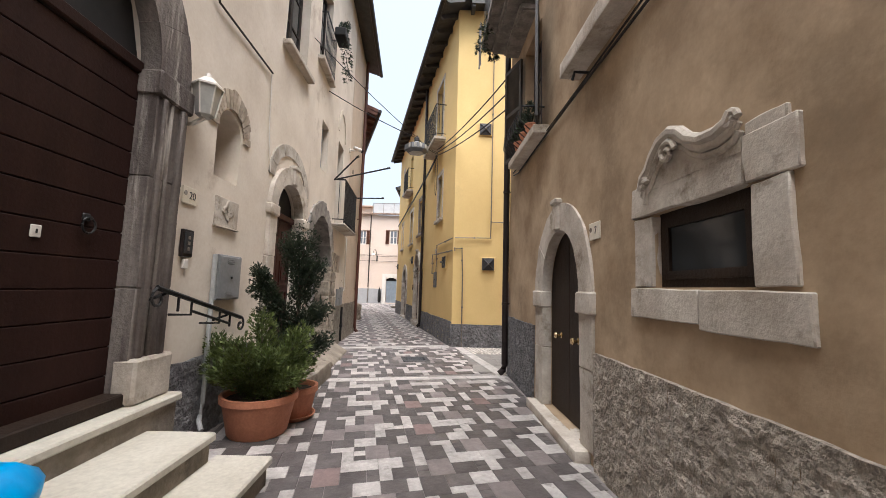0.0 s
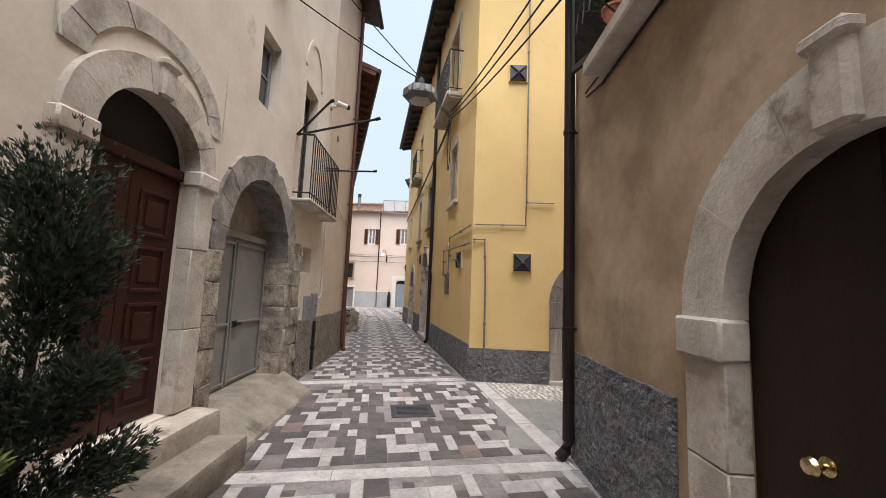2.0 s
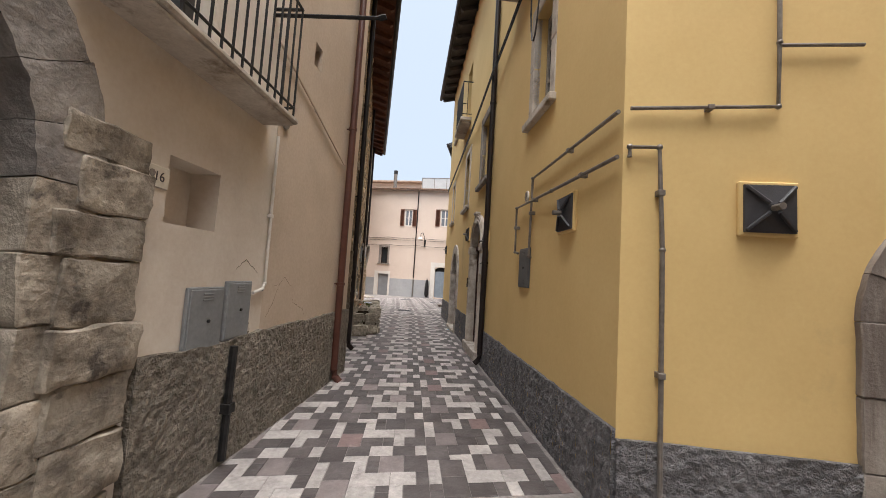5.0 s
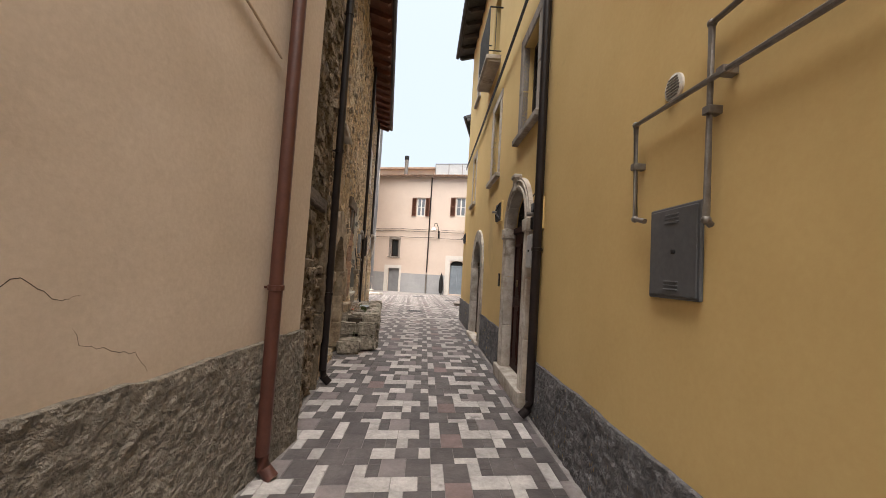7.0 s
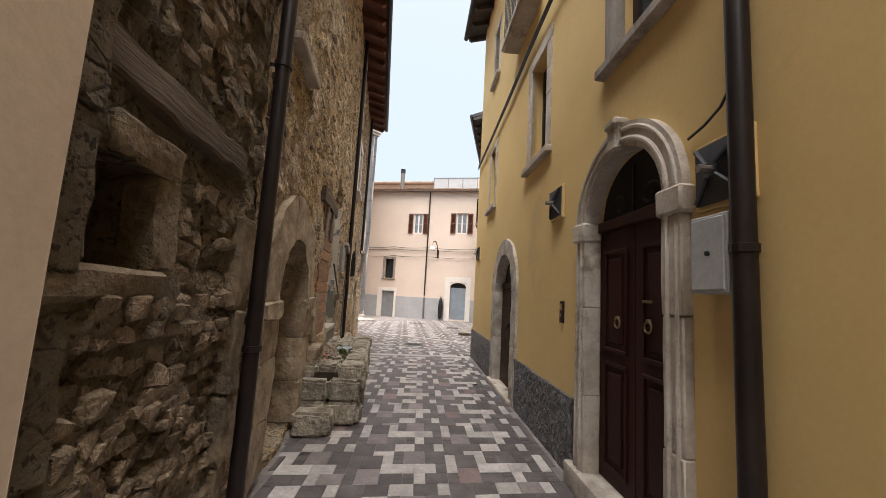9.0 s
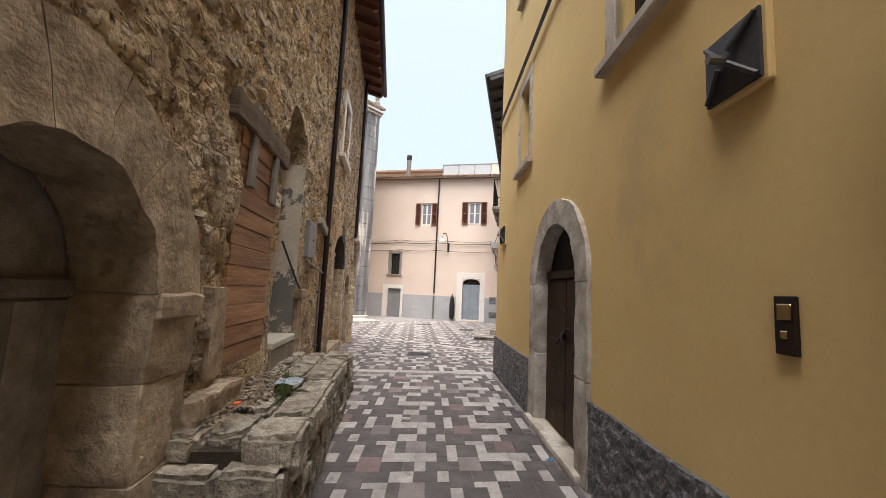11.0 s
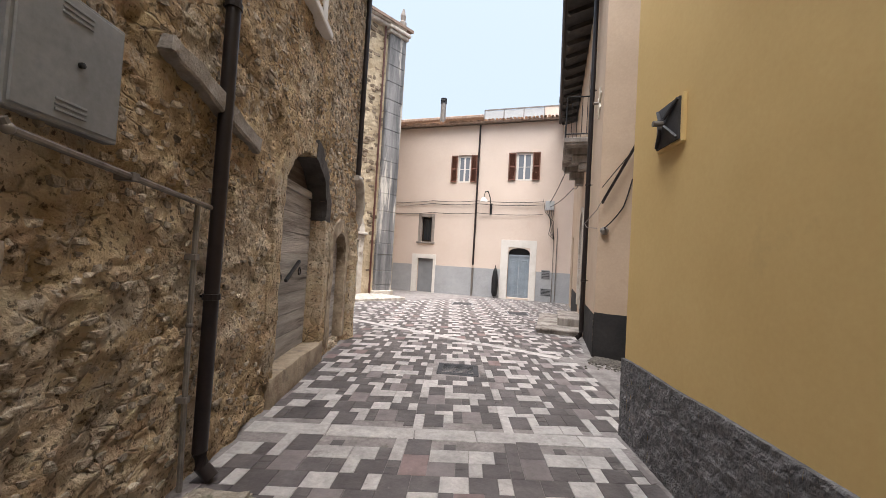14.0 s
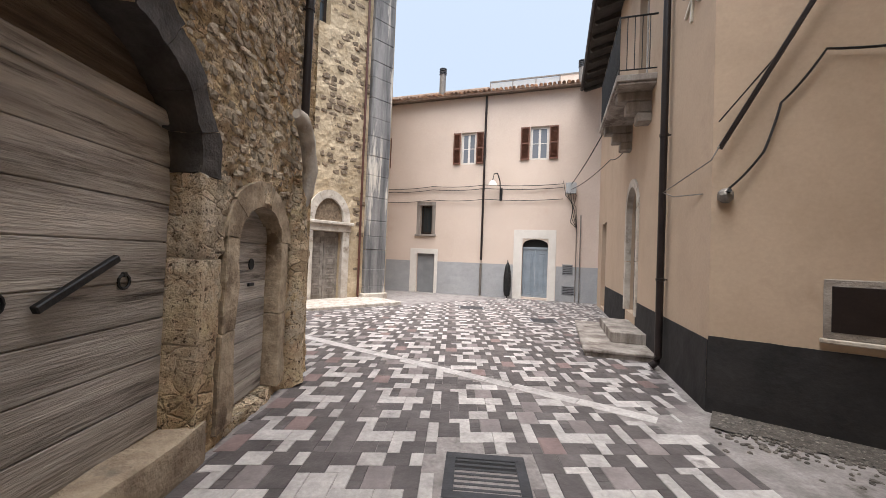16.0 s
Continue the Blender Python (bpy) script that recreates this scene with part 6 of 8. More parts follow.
def high_balcony():
    t = RR.thing("balcony", 8.5, 5.86, 0, "old stone balcony slab with hanging plants", "balcony")
    bm = bmesh.new()
    box(bm, -0.75, 0.95, -0.62, 0.05, -0.12, 0.06)
    box(bm, -0.6, 0.8, -0.45, 0.05, -0.26, -0.12)
    box(bm, -0.5, 0.7, -0.25, 0.05, -0.38, -0.26)
    bmesh.ops.bevel(bm, geom=bm.edges[:], offset=0.03, segments=2, affect="EDGES")
    part("slab", bm, DARK_STONE, t)
    for k in range(12):
        x = -0.7 + 1.6 * k / 11
        part("baluster", tubed([(x, -0.57, 0.06), (x, -0.57, 1.0)], 0.008, 5), IRON, t)
    part("top_rail", tubed([(-0.7, 0, 1.0), (-0.7, -0.57, 1.0), (0.9, -0.57, 1.0), (0.9, 0, 1.0)], 0.016, 6), IRON, t)
    for q, limb in enumerate(((Vector((-0.5, -0.6, 0.05)), Vector((-0.45, -0.66, -0.28)), 0.1), (Vector((-0.1, -0.6, 0.0)), Vector((-0.1, -0.64, -0.22)), 0.09), (Vector((-0.7, -0.4, 0.0)), Vector((-0.72, -0.4, -0.25)), 0.08))):
        v, f = sprays([limb], 110, 0.06, 31 + q)
        me = bpy.data.meshes.new("hanging_plant")
        me.from_pydata(v, [], f)
        me.materials.append(LEAF_A)
        new("hanging_plant", me).parent = t
    c = RR.thing("hung_cloth", 9.1, 5.35, 0.66, "pale cloth hanging from the balcony rail", "cloth")
    bm = bmesh.new()
    rows = []
    for i in range(9):
        rows.append([bm.verts.new((-0.09 + 0.18 * j / 6 + 0.01 * math.sin(i), -0.015 * math.sin(j * 1.9 + i * 0.3), 0.1 * i)) for j in range(7)])
    for p, q in zip(rows, rows[1:]):
        for j in range(6):
            bm.faces.new((p[j], p[j + 1], q[j + 1], q[j]))
    bmesh.ops.solidify(bm, geom=bm.faces[:], thickness=0.006)
    part("cloth", bm, surface("grey_cloth", (0.42, 0.42, 0.46), (0.5, 0.5, 0.54), 5, 0.9, 0.1, 40), c, "", True)


high_balcony()
cable("cable", [RR.point(9.1, 3.42, 0.03), RR.point(8.75, 3.36, 0.03), RR.point(7.5, 3.40, 0.03), RR.point(6.2, 3.42, 0.03), RR.point(4.8, 3.42, 0.03), RR.point(2.5, 3.5, 0.03)], 0.012, IRON, "dark cables clipped along the ochre wall")
cable("cable", [RR.point(9.1, 3.46, 0.04), RR.point(7.5, 3.44, 0.03), RR.point(6.2, 3.45, 0.03), RR.point(2.5, 3.54, 0.03)], 0.009, IRON, "thin dark cable clipped along the ochre wall")
downpipe(RR, 9.44, 0.02, 8.0, BROWN_PIPE, "dark brown downpipe at the corner of the ochre house", 0.055, 0.08, 4)
stone_block("ledge_stone", RR, 5.2, 6.3, -0.05, 0.2, 3.56, 3.72, STONE, "pale stone sill of an upper window", "sill", 0.006, 4, 8)
t = RR.thing("wall_hook", 6.05, 3.5, 0, "small bent iron hook in the ochre wall", "hook")
part("hook", tubed([(0, 0.03, 0), (0, -0.14, 0.0), (0, -0.16, -0.08)], 0.014, 6), IRON, t)

# ---- yellow house ----
rect_surround(YF, yf_win, 0.2, 0.03, STONE, "pale stone surround of the yellow house window")
window(YF, yf_win, "window with yellow-green frame and dark panes", 0.16, surface("mustard_frame_paint", (0.24, 0.19, 0.06), (0.30, 0.24, 0.085), 5, 0.5, 0.05, 40), 2, 2)
anchor_plate(YF, 0.9, 2.1)
anchor_plate(YF, 0.77, 5.7)
pipe_run(YF, [(0.97, 8.5, 0.04), (0.96, 3.22, 0.04), (0.95, 2.78, 0.04), (0.03, 2.76, 0.04)], 0.014, ZINC, "thin galvanised gas pipe down the yellow wall")
pipe_run(YF, [(0.96, 3.2, 0.04), (1.46, 3.2, 0.04)], 0.012, ZINC, "thin pipe branch on the yellow wall")
pipe_run(YF, [(0.03, 2.42, 0.04), (0.03, 2.49, 0.04), (0.22, 2.49, 0.04), (0.25, 1.8, 0.04), (0.26, 0.0, 0.05)], 0.016, ZINC, "thin galvanised gas pipe reaching the ground")
pipe_run(YS, [(0.0, 2.75, 0.04), (1.85, 2.75, 0.04), (1.85, 1.84, 0.05), (1.86, 1.82, 0.02)], 0.016, ZINC, "galvanised gas pipe along the yellow wall")
pipe_run(YS, [(0.0, 2.43, 0.04), (1.2, 2.46, 0.05), (2.45, 2.5, 0.05), (2.43, 1.92, 0.05), (2.36, 1.9, 0.03)], 0.016, ZINC, "galvanised gas pipe above the meter box")
meter_box(YS, 2.12, 1.71, 0.40, 0.48, 0.02, SLATE_GREY, "dark grey gas meter door set in the yellow wall", 2)
t = YS.thing("air_vent", 2.16, 2.6, 0, "round white slotted air vent", "vent")
bm = lathe([(0.075, 0), (0.075, 0.012), (0.06, 0.016)], 20)
bmesh.ops.transform(bm, matrix=pose(0, 0, 0, 90), verts=bm.verts)
part("cover", bm, WHITE_PVC, t)
for k in range(7):
    z = -0.05 + 0.1 * k / 6
    part("slat", boxed(-0.055 + abs(z) * 0.35, 0.055 - abs(z) * 0.35, -0.021, -0.014, z - 0.003, z + 0.003), ZINC, t)
for u, v in ((0.88, 2.18), (4.52, 2.25), (6.82, 2.62), (12.24, 2.6)):
    anchor_plate(YS, u, v)
rect_surround(YS, ys_w1, 0.14, 0.012, STONE, "thin pale stone window surround")
window(YS, ys_w1, "tall dark window with grey frame", 0.15, GREY_WOOD, 2, 2)
rect_surround(YS, ys_w2, 0.17, 0.015, GREY_STONE, "grey mottled stone window surround")
window(YS, ys_w2, "window with closed brown wooden shutters", 0.14, BROWN_DOOR, 1, 2)
rect_surround(YS, ys_w3, 0.17, 0.015, STONE, "pale stone window surround")
window(YS, ys_w3, "window with brown wooden frame", 0.15, BROWN_DOOR, 1, 2)
rect_surround(YS, ys_w4, 0.15, 0.015, STONE, "pale stone window surround")
window(YS, ys_w4, "small window with brown frame", 0.15, BROWN_DOOR, 1, 1)
window(YS, ys_u2, "upper balcony window with brown frame", 0.15, BROWN_DOOR, 2, 2)
rect_surround(YS, ys_u3, 0.12, 0.012, STONE, "thin pale stone surround of an upper window")
window(YS, ys_u3, "small upper window", 0.15, GREY_WOOD, 1, 1)
rect_surround(YS, ys_b1, 0.15, 0.012, STONE, "pale stone surround of the balcony door", False)
window(YS, ys_b1, "balcony door window with grey frame", 0.15, GREY_WOOD, 2, 2)
balcony(YS, 1.25, 3.1, 5.97, 0.35, "narrow iron-railed balcony high on the yellow wall", 1.0, STONE)
balcony(YS, 7.6, 9.0, 5.93, 0.3, "narrow iron-railed upper balcony", 1.0, STONE)
downpipe(YS, 4.36, 0.05, 9.0, BROWN_PIPE, "dark brown downpipe on the yellow wall", 0.05, 0.065, 3)
meter_box(YS, 4.53, 1.83, 0.24, 0.38, 0.10, LIGHT_GREY, "light grey plastic meter cabinet beside the downpipe", 0)
t = YS.thing("doorbell", 6.64, 1.45, 0, "small brass and wood doorbell panel", "doorbell")
part("panel", boxed(-0.045, 0.045, -0.02, 0, -0.11, 0.11, 0.004), BROWN_DOOR, t)
part("button", boxed(-0.015, 0.015, -0.028, -0.018, -0.05, -0.02, 0.003), BRASS, t)
part("grille", boxed(-0.03, 0.03, -0.024, -0.018, 0.02, 0.08, 0.003), BRASS, t)
stone_block("doorstep", YS, 4.74, 6.28, -0.15, 0.11, -0.02, 0.175, WEATHERED, "worn pale stone doorstep below the panelled door", "doorstep", 0.006, 5, 4)
stone_block("door_sill", YS, 8.5, 10.15, -0.1, 0.1, -0.02, 0.07, STONE, "low worn stone sill", "door sill", 0.008, 5, 5)
stone_block("door_sill", YF, 1.4, 3.3, -0.1, 0.12, -0.02, 0.07, STONE, "low pale stone sill below the cellar door", "door sill", 0.006, 5, 6)
t = YS.thing("door_knocker", ys_d2.c, 1.42, -0.09, "pair of brass ring knockers", "door knocker")
for x in (-0.2, 0.2):
    ring_handle(t, x, 0, -0.03, 0.04, DULL_BRASS)
part("mail_slot", boxed(0.13, 0.24, -0.03, -0.015, 0.16, 0.18, 0.003), DULL_BRASS, t)
t = YS.thing("door_bolt", ys_d3.c, 1.1, -0.13, "iron sliding bolt on the plank door", "bolt")
part("rod", tubed([(-0.22, -0.05, -0.1), (0.14, -0.05, 0.1)], 0.018, 8), IRON, t)
part("staple", boxed(-0.03, 0.03, -0.07, 0.0, -0.04, 0.04, 0.008), IRON, t)
ring_handle(t, 0.32, -0.15, -0.04, 0.05)
t = YS.thing("fanlight_grille", ys_d2.c, 2.2, -0.08, "wrought iron scrollwork in the fanlight", "grille")
for s in (-1, 1):
    pts = [(s * (0.2 + 0.14 * (1 - k / 15) * math.cos(k * 0.55)), 0.0, 0.14 + 0.1 * (1 - k / 15) * math.sin(k * 0.55)) for k in range(14)]
    part("scroll", tubed(pts, 0.01, 6), IRON, t)
part("bar", tubed([(0, 0, 0.05), (0, 0, 0.42)], 0.012, 6), IRON, t)
cable("cable", [YS.point(4.42, 2.64, 0.05), YS.point(4.5, 2.57, 0.04), YS.point(4.62, 2.53, 0.03), YS.point(4.76, 2.51, 0.02)], 0.008, IRON, "short dark cable beside the downpipe")
for k in range(3):
    cable("cable", [YS.point(2.0, 5.6 + 0.05 * k, 0.08), YS.point(4.4, 5.3 + 0.04 * k, 0.12), YS.point(8.0, 5.2 + 0.05 * k, 0.06), YS.point(12.8, 4.95 + 0.04 * k, 0.06)], 0.011, IRON, "dark cable strung along the yellow wall", 0.03)
for k in range(3):
    cable("cable", [RR.point(9.2, 4.7 + 0.3 * k, 0.1), YS.point(2.0 - 0.15 * k, 5.6 + 0.05 * k, 0.15)], 0.014, IRON, "black cable crossing from house to house", 0.1)
pts = [YS.point(1.7, 5.55, 0.2)]
for k in range(17):
    a = k * 6.283 / 16
    pts.append(YS.point(1.55 + 0.15 * math.sin(a), 4.85 + 0.62 * math.cos(a), 0.2))
cable("cable_loop", pts, 0.01, IRON, "slack loop of dark cable hanging by the yellow wall")
cable("cable", [A2.point(0.8, 5.3, 0.05), (1.54, 9.0, 5.12), YS.point(1.9, 5.65, 0.15)], 0.01, IRON, "steel wire carrying the street lamp across the alley", 0.05)
cable("cable", [A2.point(-0.4, 5.6, 0.05), (1.54, 9.0, 5.14), YS.point(1.9, 5.7, 0.15)], 0.008, IRON, "thin wire strung across the alley", 0.05)


def street_lamp():
    t = new("street_lamp")
    t.matrix_basis = Matrix.Translation((1.54, 9.0, 4.83))
    tagged(t, "angular dark grey street lamp with milky panes, hung on a wire", "street lamp")
    bm = lathe([(0.20, -0.10), (0.30, -0.04), (0.29, 0.09), (0.10, 0.15), (0.06, 0.19)], 6)
    part("shade", bm, SLATE_GREY, t, "angular dark grey housing")
    frost = surface("milky_lamp_glass", (0.30, 0.29, 0.27), (0.38, 0.37, 0.345), 4, 0.35, 0.02, 30)
    for a in (-120, -60):
        c, sn = math.cos(radians(a)), math.sin(radians(a))
        m = Matrix.Translation((0.262 * c, 0.262 * sn, 0.03)) @ pose(0, 0, 0, 0, 0, a + 90)
        bm = bmesh.new()
        box(bm, -0.10, 0.10, -0.008, 0.02, -0.05, 0.05, 0.006, m)
        part("side_pane", bm, frost, t)
    part("diffuser", lathe([(0.001, -0.125), (0.12, -0.12), (0.19, -0.102)], 6, False), frost, t)
    part("hanger", tubed([(0, 0, 0.15), (0, 0, 0.34)], 0.025, 8), IRON, t)
    part("clamp", boxed(-0.06, 0.06, -0.04, 0.04, 0.2, 0.3, 0.01), IRON, t)


street_lamp()


# ---- rubble house ----
def stone_shapes(n, seed):
    rnd = random.Random(seed)
    out = []
    for k in range(n):
        bm = bmesh.new()
        bmesh.ops.create_icosphere(bm, subdivisions=1, radius=1.0)
        for v in bm.verts:
            c = v.co
            p = Vector([math.copysign(abs(q) ** 0.5, q) for q in c]) * 0.78
            v.co = p + noise.noise_vector(c * 1.7 + Vector((k * 7.1, 0, 0))) * 0.42
        me = bpy.data.meshes.new("stone")
        bm.to_mesh(me)
        bm.free()
        me.materials.append(RUBBLE)
        out.append(me)
    return out


SHAPES = stone_shapes(14, 7)


def rubble(fac, wallob, zones, holes, seed, limit, face=crumble, joined=None):
    """Stones bedded in the wall face in uneven courses: the nearest as parts of the wall, the rest joined."""
    rnd = random.Random(seed)
    made, verts, faces = 0, [], []
    for u0, u1, v0, v1, size, keep, out in zones:
        v = v0
        while v < v1:
            hh = size * rnd.uniform(0.55, 1.0)
            u = u0 + rnd.uniform(0, size)
            while u < u1:
                ww = size * rnd.uniform(0.7, 1.7)
                cu, cv = u + ww / 2, v + hh / 2 + rnd.uniform(-0.02, 0.02)
                ok = all(not (o.u0 - 0.06 - h < cu < o.u1 + 0.06 + h and o.v0 - 0.1 < cv < o.top(min(max(cu, o.u0), o.u1)) + 0.1 + h) for o, h in holes)
                if ok and rnd.random() < keep:
                    m = Matrix.Translation((fac.x(cu), -face(cu, cv) + 0.012 + rnd.uniform(-0.008, 0.012), cv)) @ pose(0, 0, 0, rnd.uniform(-8, 8), rnd.uniform(-10, 10), rnd.uniform(-8, 8)) @ Matrix.Diagonal((ww * 0.56, rnd.uniform(0.022, 0.05) * out, hh * 0.56, 1))
                    me = rnd.choice(SHAPES)
                    if made < limit:
                        ob = new("stone", me)
                        ob.parent = wallob
                        ob.matrix_basis = m
                        made += 1
                    else:
                        i = len(verts)
                        verts += [m @ q.co for q in me.vertices]
                        faces += [[i + j for j in p.vertices] for p in me.polygons]
                u += ww
            v += hh
    if verts:
        me = bpy.data.meshes.new("rubble_stones")
        me.from_pydata(verts, [], faces)
        me.materials.append(joined or RUBBLE)
        ob = new("rubble_stones", me)
        ob.parent = wallob
        tagged(ob, "small rubble stones bedded in mortar", kind="stuff")


RUBBLE_WALL = bpy.data.objects["wall_rubble"]
BEAM = Opening(0, 1.35, 2.12, 2.36)
SOUTH_HOLES = [(s_niche, 0.06), (BEAM, 0.0)]
rubble(SS, bpy.data.objects["wall_rubble_south"], [(0.14, 1.42, 0.0, 1.46, 0.125, 1.0, 1.15), (0.14, 1.42, 0.03, 1.46, 0.09, 0.6, 1.0), (0.6, 1.42, 1.5, 2.12, 0.13, 0.9, 1.1), (0.1, 1.5, 2.36, 4.4, 0.16, 0.85, 1.1), (0.05, 1.5, 4.4, 7.5, 0.2, 0.5, 1.3)], SOUTH_HOLES, 11, 290, deep_crumble)
rubble(SS, RUBBLE_WALL, [(1.62, 2.0, 0.9, 3.0, 0.12, 0.8, 1.2), (3.80, 4.08, 0.2, 2.3, 0.12, 0.95, 1.2), (6.5, 8.9, 0.1, 2.3, 0.06, 0.35, 0.7), (10.6, 12.7, 1.9, 5.0, 0.10, 0.85, 1.0), (8.2, 10.6, 2.75, 4.6, 0.06, 0.4, 0.7), (2.0, 5.5, 2.9, 4.6, 0.13, 0.3, 1.0), (6.4, 8.8, 2.4, 6.0, 0.10, 0.35, 1.0), (10.5, 12.7, 0.1, 1.9, 0.08, 0.5, 1.0), (1.6, 12.7, 4.6, 7.5, 0.13, 0.3, 1.0)],
       [(o, 0.0) for o in (s_w1, s_board, s_stair, s_hole, s_w2)] + [(s_d14, 0.34), (s_doorb, 0.18), (s_doorc, 0.18)], 12, 60, crumble, PALE_RUBBLE)
quoins(SS, 0.0, 0.12, 0.0, 4.2, 9, EARTH_WALL, "worn corner stones of the rubble house", 0.05, 5, 0.03)
quoins(SS, 1.30, 1.48, 0.0, 1.95, 4, DARK_PLASTER, "worn plaster pier beside the downpipe", 0.05, 6, 0.03)


def niche_surround():
    t = SS.thing("window_surround", s_niche.c, s_niche.v0, 0, "rough stone slabs framing a small dark opening", "window surround")
    part("sill", aged(boxed(-0.32, 0.22, -0.07, 0.1, -0.1, 0.0, 0.02), 0.025, 1), DARK_PLASTER, t, "", True)
    part("lintel", aged(boxed(-0.14, 0.26, -0.06, 0.1, 0.37, 0.5, 0.02), 0.025, 2), DARK_PLASTER, t, "", True)
    part("jamb", aged(boxed(0.16, 0.3, -0.04, 0.1, 0.0, 0.37, 0.015), 0.025, 3), DARK_PLASTER, t, "", True)
    part("jamb", aged(boxed(-0.36, -0.16, -0.04, 0.1, 0.0, 0.42, 0.02), 0.03, 4), DARK_PLASTER, t, "", True)
    # darkness inside the opening, painted as a black panel
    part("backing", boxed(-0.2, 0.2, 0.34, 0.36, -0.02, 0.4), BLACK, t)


niche_surround()


def timber(fac, u0, u1, v, th, label, proud=0.06, tilt=0.0, material=None, seed=0):
    bm = bmesh.new()
    h = (u1 - u0) / 2
    box(bm, -h, h, -proud, 0.12, -th / 2, th / 2)
    bmesh.ops.bevel(bm, geom=bm.edges[:], offset=0.012, segments=1, affect="EDGES")
    bmesh.ops.subdivide_edges(bm, edges=[e for e in bm.edges if e.calc_length() > 0.5], cuts=12, use_grid_fill=True)
    for p in bm.verts:
        p.co += noise.noise_vector(p.co * 5 + Vector((seed, 0, 0))) * 0.022 + noise.noise_vector(p.co * 19 + Vector((seed, 0, 0))) * 0.012
    ob = part("timber_lintel", bm, material or GREY_WOOD)
    ob.matrix_basis = fac.at((u0 + u1) / 2, v) @ pose(0, 0, 0, 0, tilt, 0)
    tagged(ob, label, "timber")


timber(SS, -0.02, 1.3, 2.25, 0.16, "old weathered timber lintel built into the rubble", 0.04, 0, OLD_TIMBER, 1)
timber(SS, 4.2, 5.52, 2.82, 0.22, "cracked weathered timber lintel over the boarded opening", 0.05, 0, OLD_TIMBER, 2)
downpipe(SS, 1.56, 0.02, 7.6, BROWN_PIPE, "dark brown downpipe on the rubble wall", 0.05, 0.1, 4)
downpipe(SS, 7.95, 0.02, 7.6, BROWN_PIPE, "dark brown downpipe beside the stair opening", 0.045, 0.08, 4)
downpipe(SS, 12.4, 2.6, 7.6, BROWN_PIPE, "dark brown downpipe ending over a stone spout", 0.045, 0.09, 2, False)
number_tile(SS, 3.72, 1.76, "14", 0.19, 0.15, "cream ceramic house number tile on the stone arch")
number_tile(SS, 5.40, 2.36, "12", 0.16, 0.14, "cream ceramic house number tile beside the boarded opening")
number_tile(SS, 6.62, 2.62, "10", 0.16, 0.14, "cream ceramic house number tile above the meter box")
window(SS, s_w1, "small upper window in crumbling plaster", 0.25, GREY_WOOD, 1, 2, sill=True)
rect_surround(SS, s_w2, 0.16, 0.04, WHITE_PVC, "whitewashed window surround")
window(SS, s_w2, "upper window with dark panes", 0.2, GREY_WOOD, 1, 2)
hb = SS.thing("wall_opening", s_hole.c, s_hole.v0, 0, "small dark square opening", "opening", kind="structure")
# the hole's shaded inside is a black panel
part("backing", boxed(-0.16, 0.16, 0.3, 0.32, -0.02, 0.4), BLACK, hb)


def boarding():
    t = SS.thing("boarded_opening", s_board.c, s_board.v0, -0.03, "doorway closed with new orange-brown fir boards", "boarding")
    n = 12
    H = s_board.v1 - s_board.v0 + 0.05
    for k in range(n):
        z0, z1 = H * k / n, H * (k + 1) / n
        bm = boxed(-s_board.h - 0.02, s_board.h + 0.02, -0.03 - 0.006 * (k % 3), 0.005, z0 + 0.004, z1 - 0.004, 0.004)
        b = part("board", bm, NEW_WOOD, t)
    for x, z0, z1 in ((-0.27, 1.42, 2.12), (0.30, 1.4, 2.1)):
        part("batten", boxed(x - 0.06, x + 0.06, -0.075, -0.04, z0, z1, 0.006), GREY_WOOD, t, "grey vertical batten")


boarding()
stone_block("upright_slab", SS, 4.14, 4.36, -0.08, 0.05, 0.84, 1.47, WARM_STONE, "pale upright stone slab beside the boarded doorway", "stone slab", 0.014, 5, 31)
stone_block("sill_stone", SS, 3.86, 4.52, -0.05, 0.14, 0.58, 0.80, WARM_STONE, "rough pale stone lying below the boarded doorway", "stone block", 0.025, 5, 32)


def stair_niche():
    t = SS.thing("stair_recess", s_stair.c, s_stair.v0, 0, "plastered stair recess with stained walls and stone steps", "stair recess", kind="structure")
    h = s_stair.h
    part("back_wall", boxed(-h - 0.1, h + 0.1, 1.6, 1.7, -0.4, 3.2), NICHE_PLASTER, t)
    part("side_wall", boxed(-h - 0.12, -h - 0.02, 0.5, 1.7, -0.4, 3.2), NICHE_PLASTER, t)
    part("side_wall", boxed(h + 0.02, h + 0.12, 0.5, 1.7, -0.4, 3.2), NICHE_PLASTER, t)
    part("vault", boxed(-h - 0.1, h + 0.1, 0.5, 1.7, 2.6, 2.7), NICHE_PLASTER, t)
    part("reveal", boxed(h - 0.012, h + 0.02, -0.01, 0.6, 0.0, 2.2), NICHE_PLASTER, t)
    for k in range(4):
        part("step", boxed(-h + 0.0, h - 0.0, -0.05 + 0.30 * k if k else -0.06, 1.6, 0.0 if k == 0 else 0.07 + 0.17 * (k - 1), 0.07 + 0.17 * k, 0.01), MARBLE if k == 0 else CONCRETE, t)
    part("step_base", boxed(-h - 0.02, h + 0.02, -0.05, 0.5, -0.9, -0.002, 0.01), CONCRETE, t)


stair_niche()
meter_box(SS, 6.92, 2.14, 0.46, 0.5, 0.06, MID_GREY, "grey sheet metal meter box on the rubble wall", 2)
pipe_run(SS, [(6.7, 1.85, 0.06), (6.72, 1.82, 0.06), (7.9, 1.72, 0.06)], 0.016, ZINC, "thin steel pipe below the meter box")
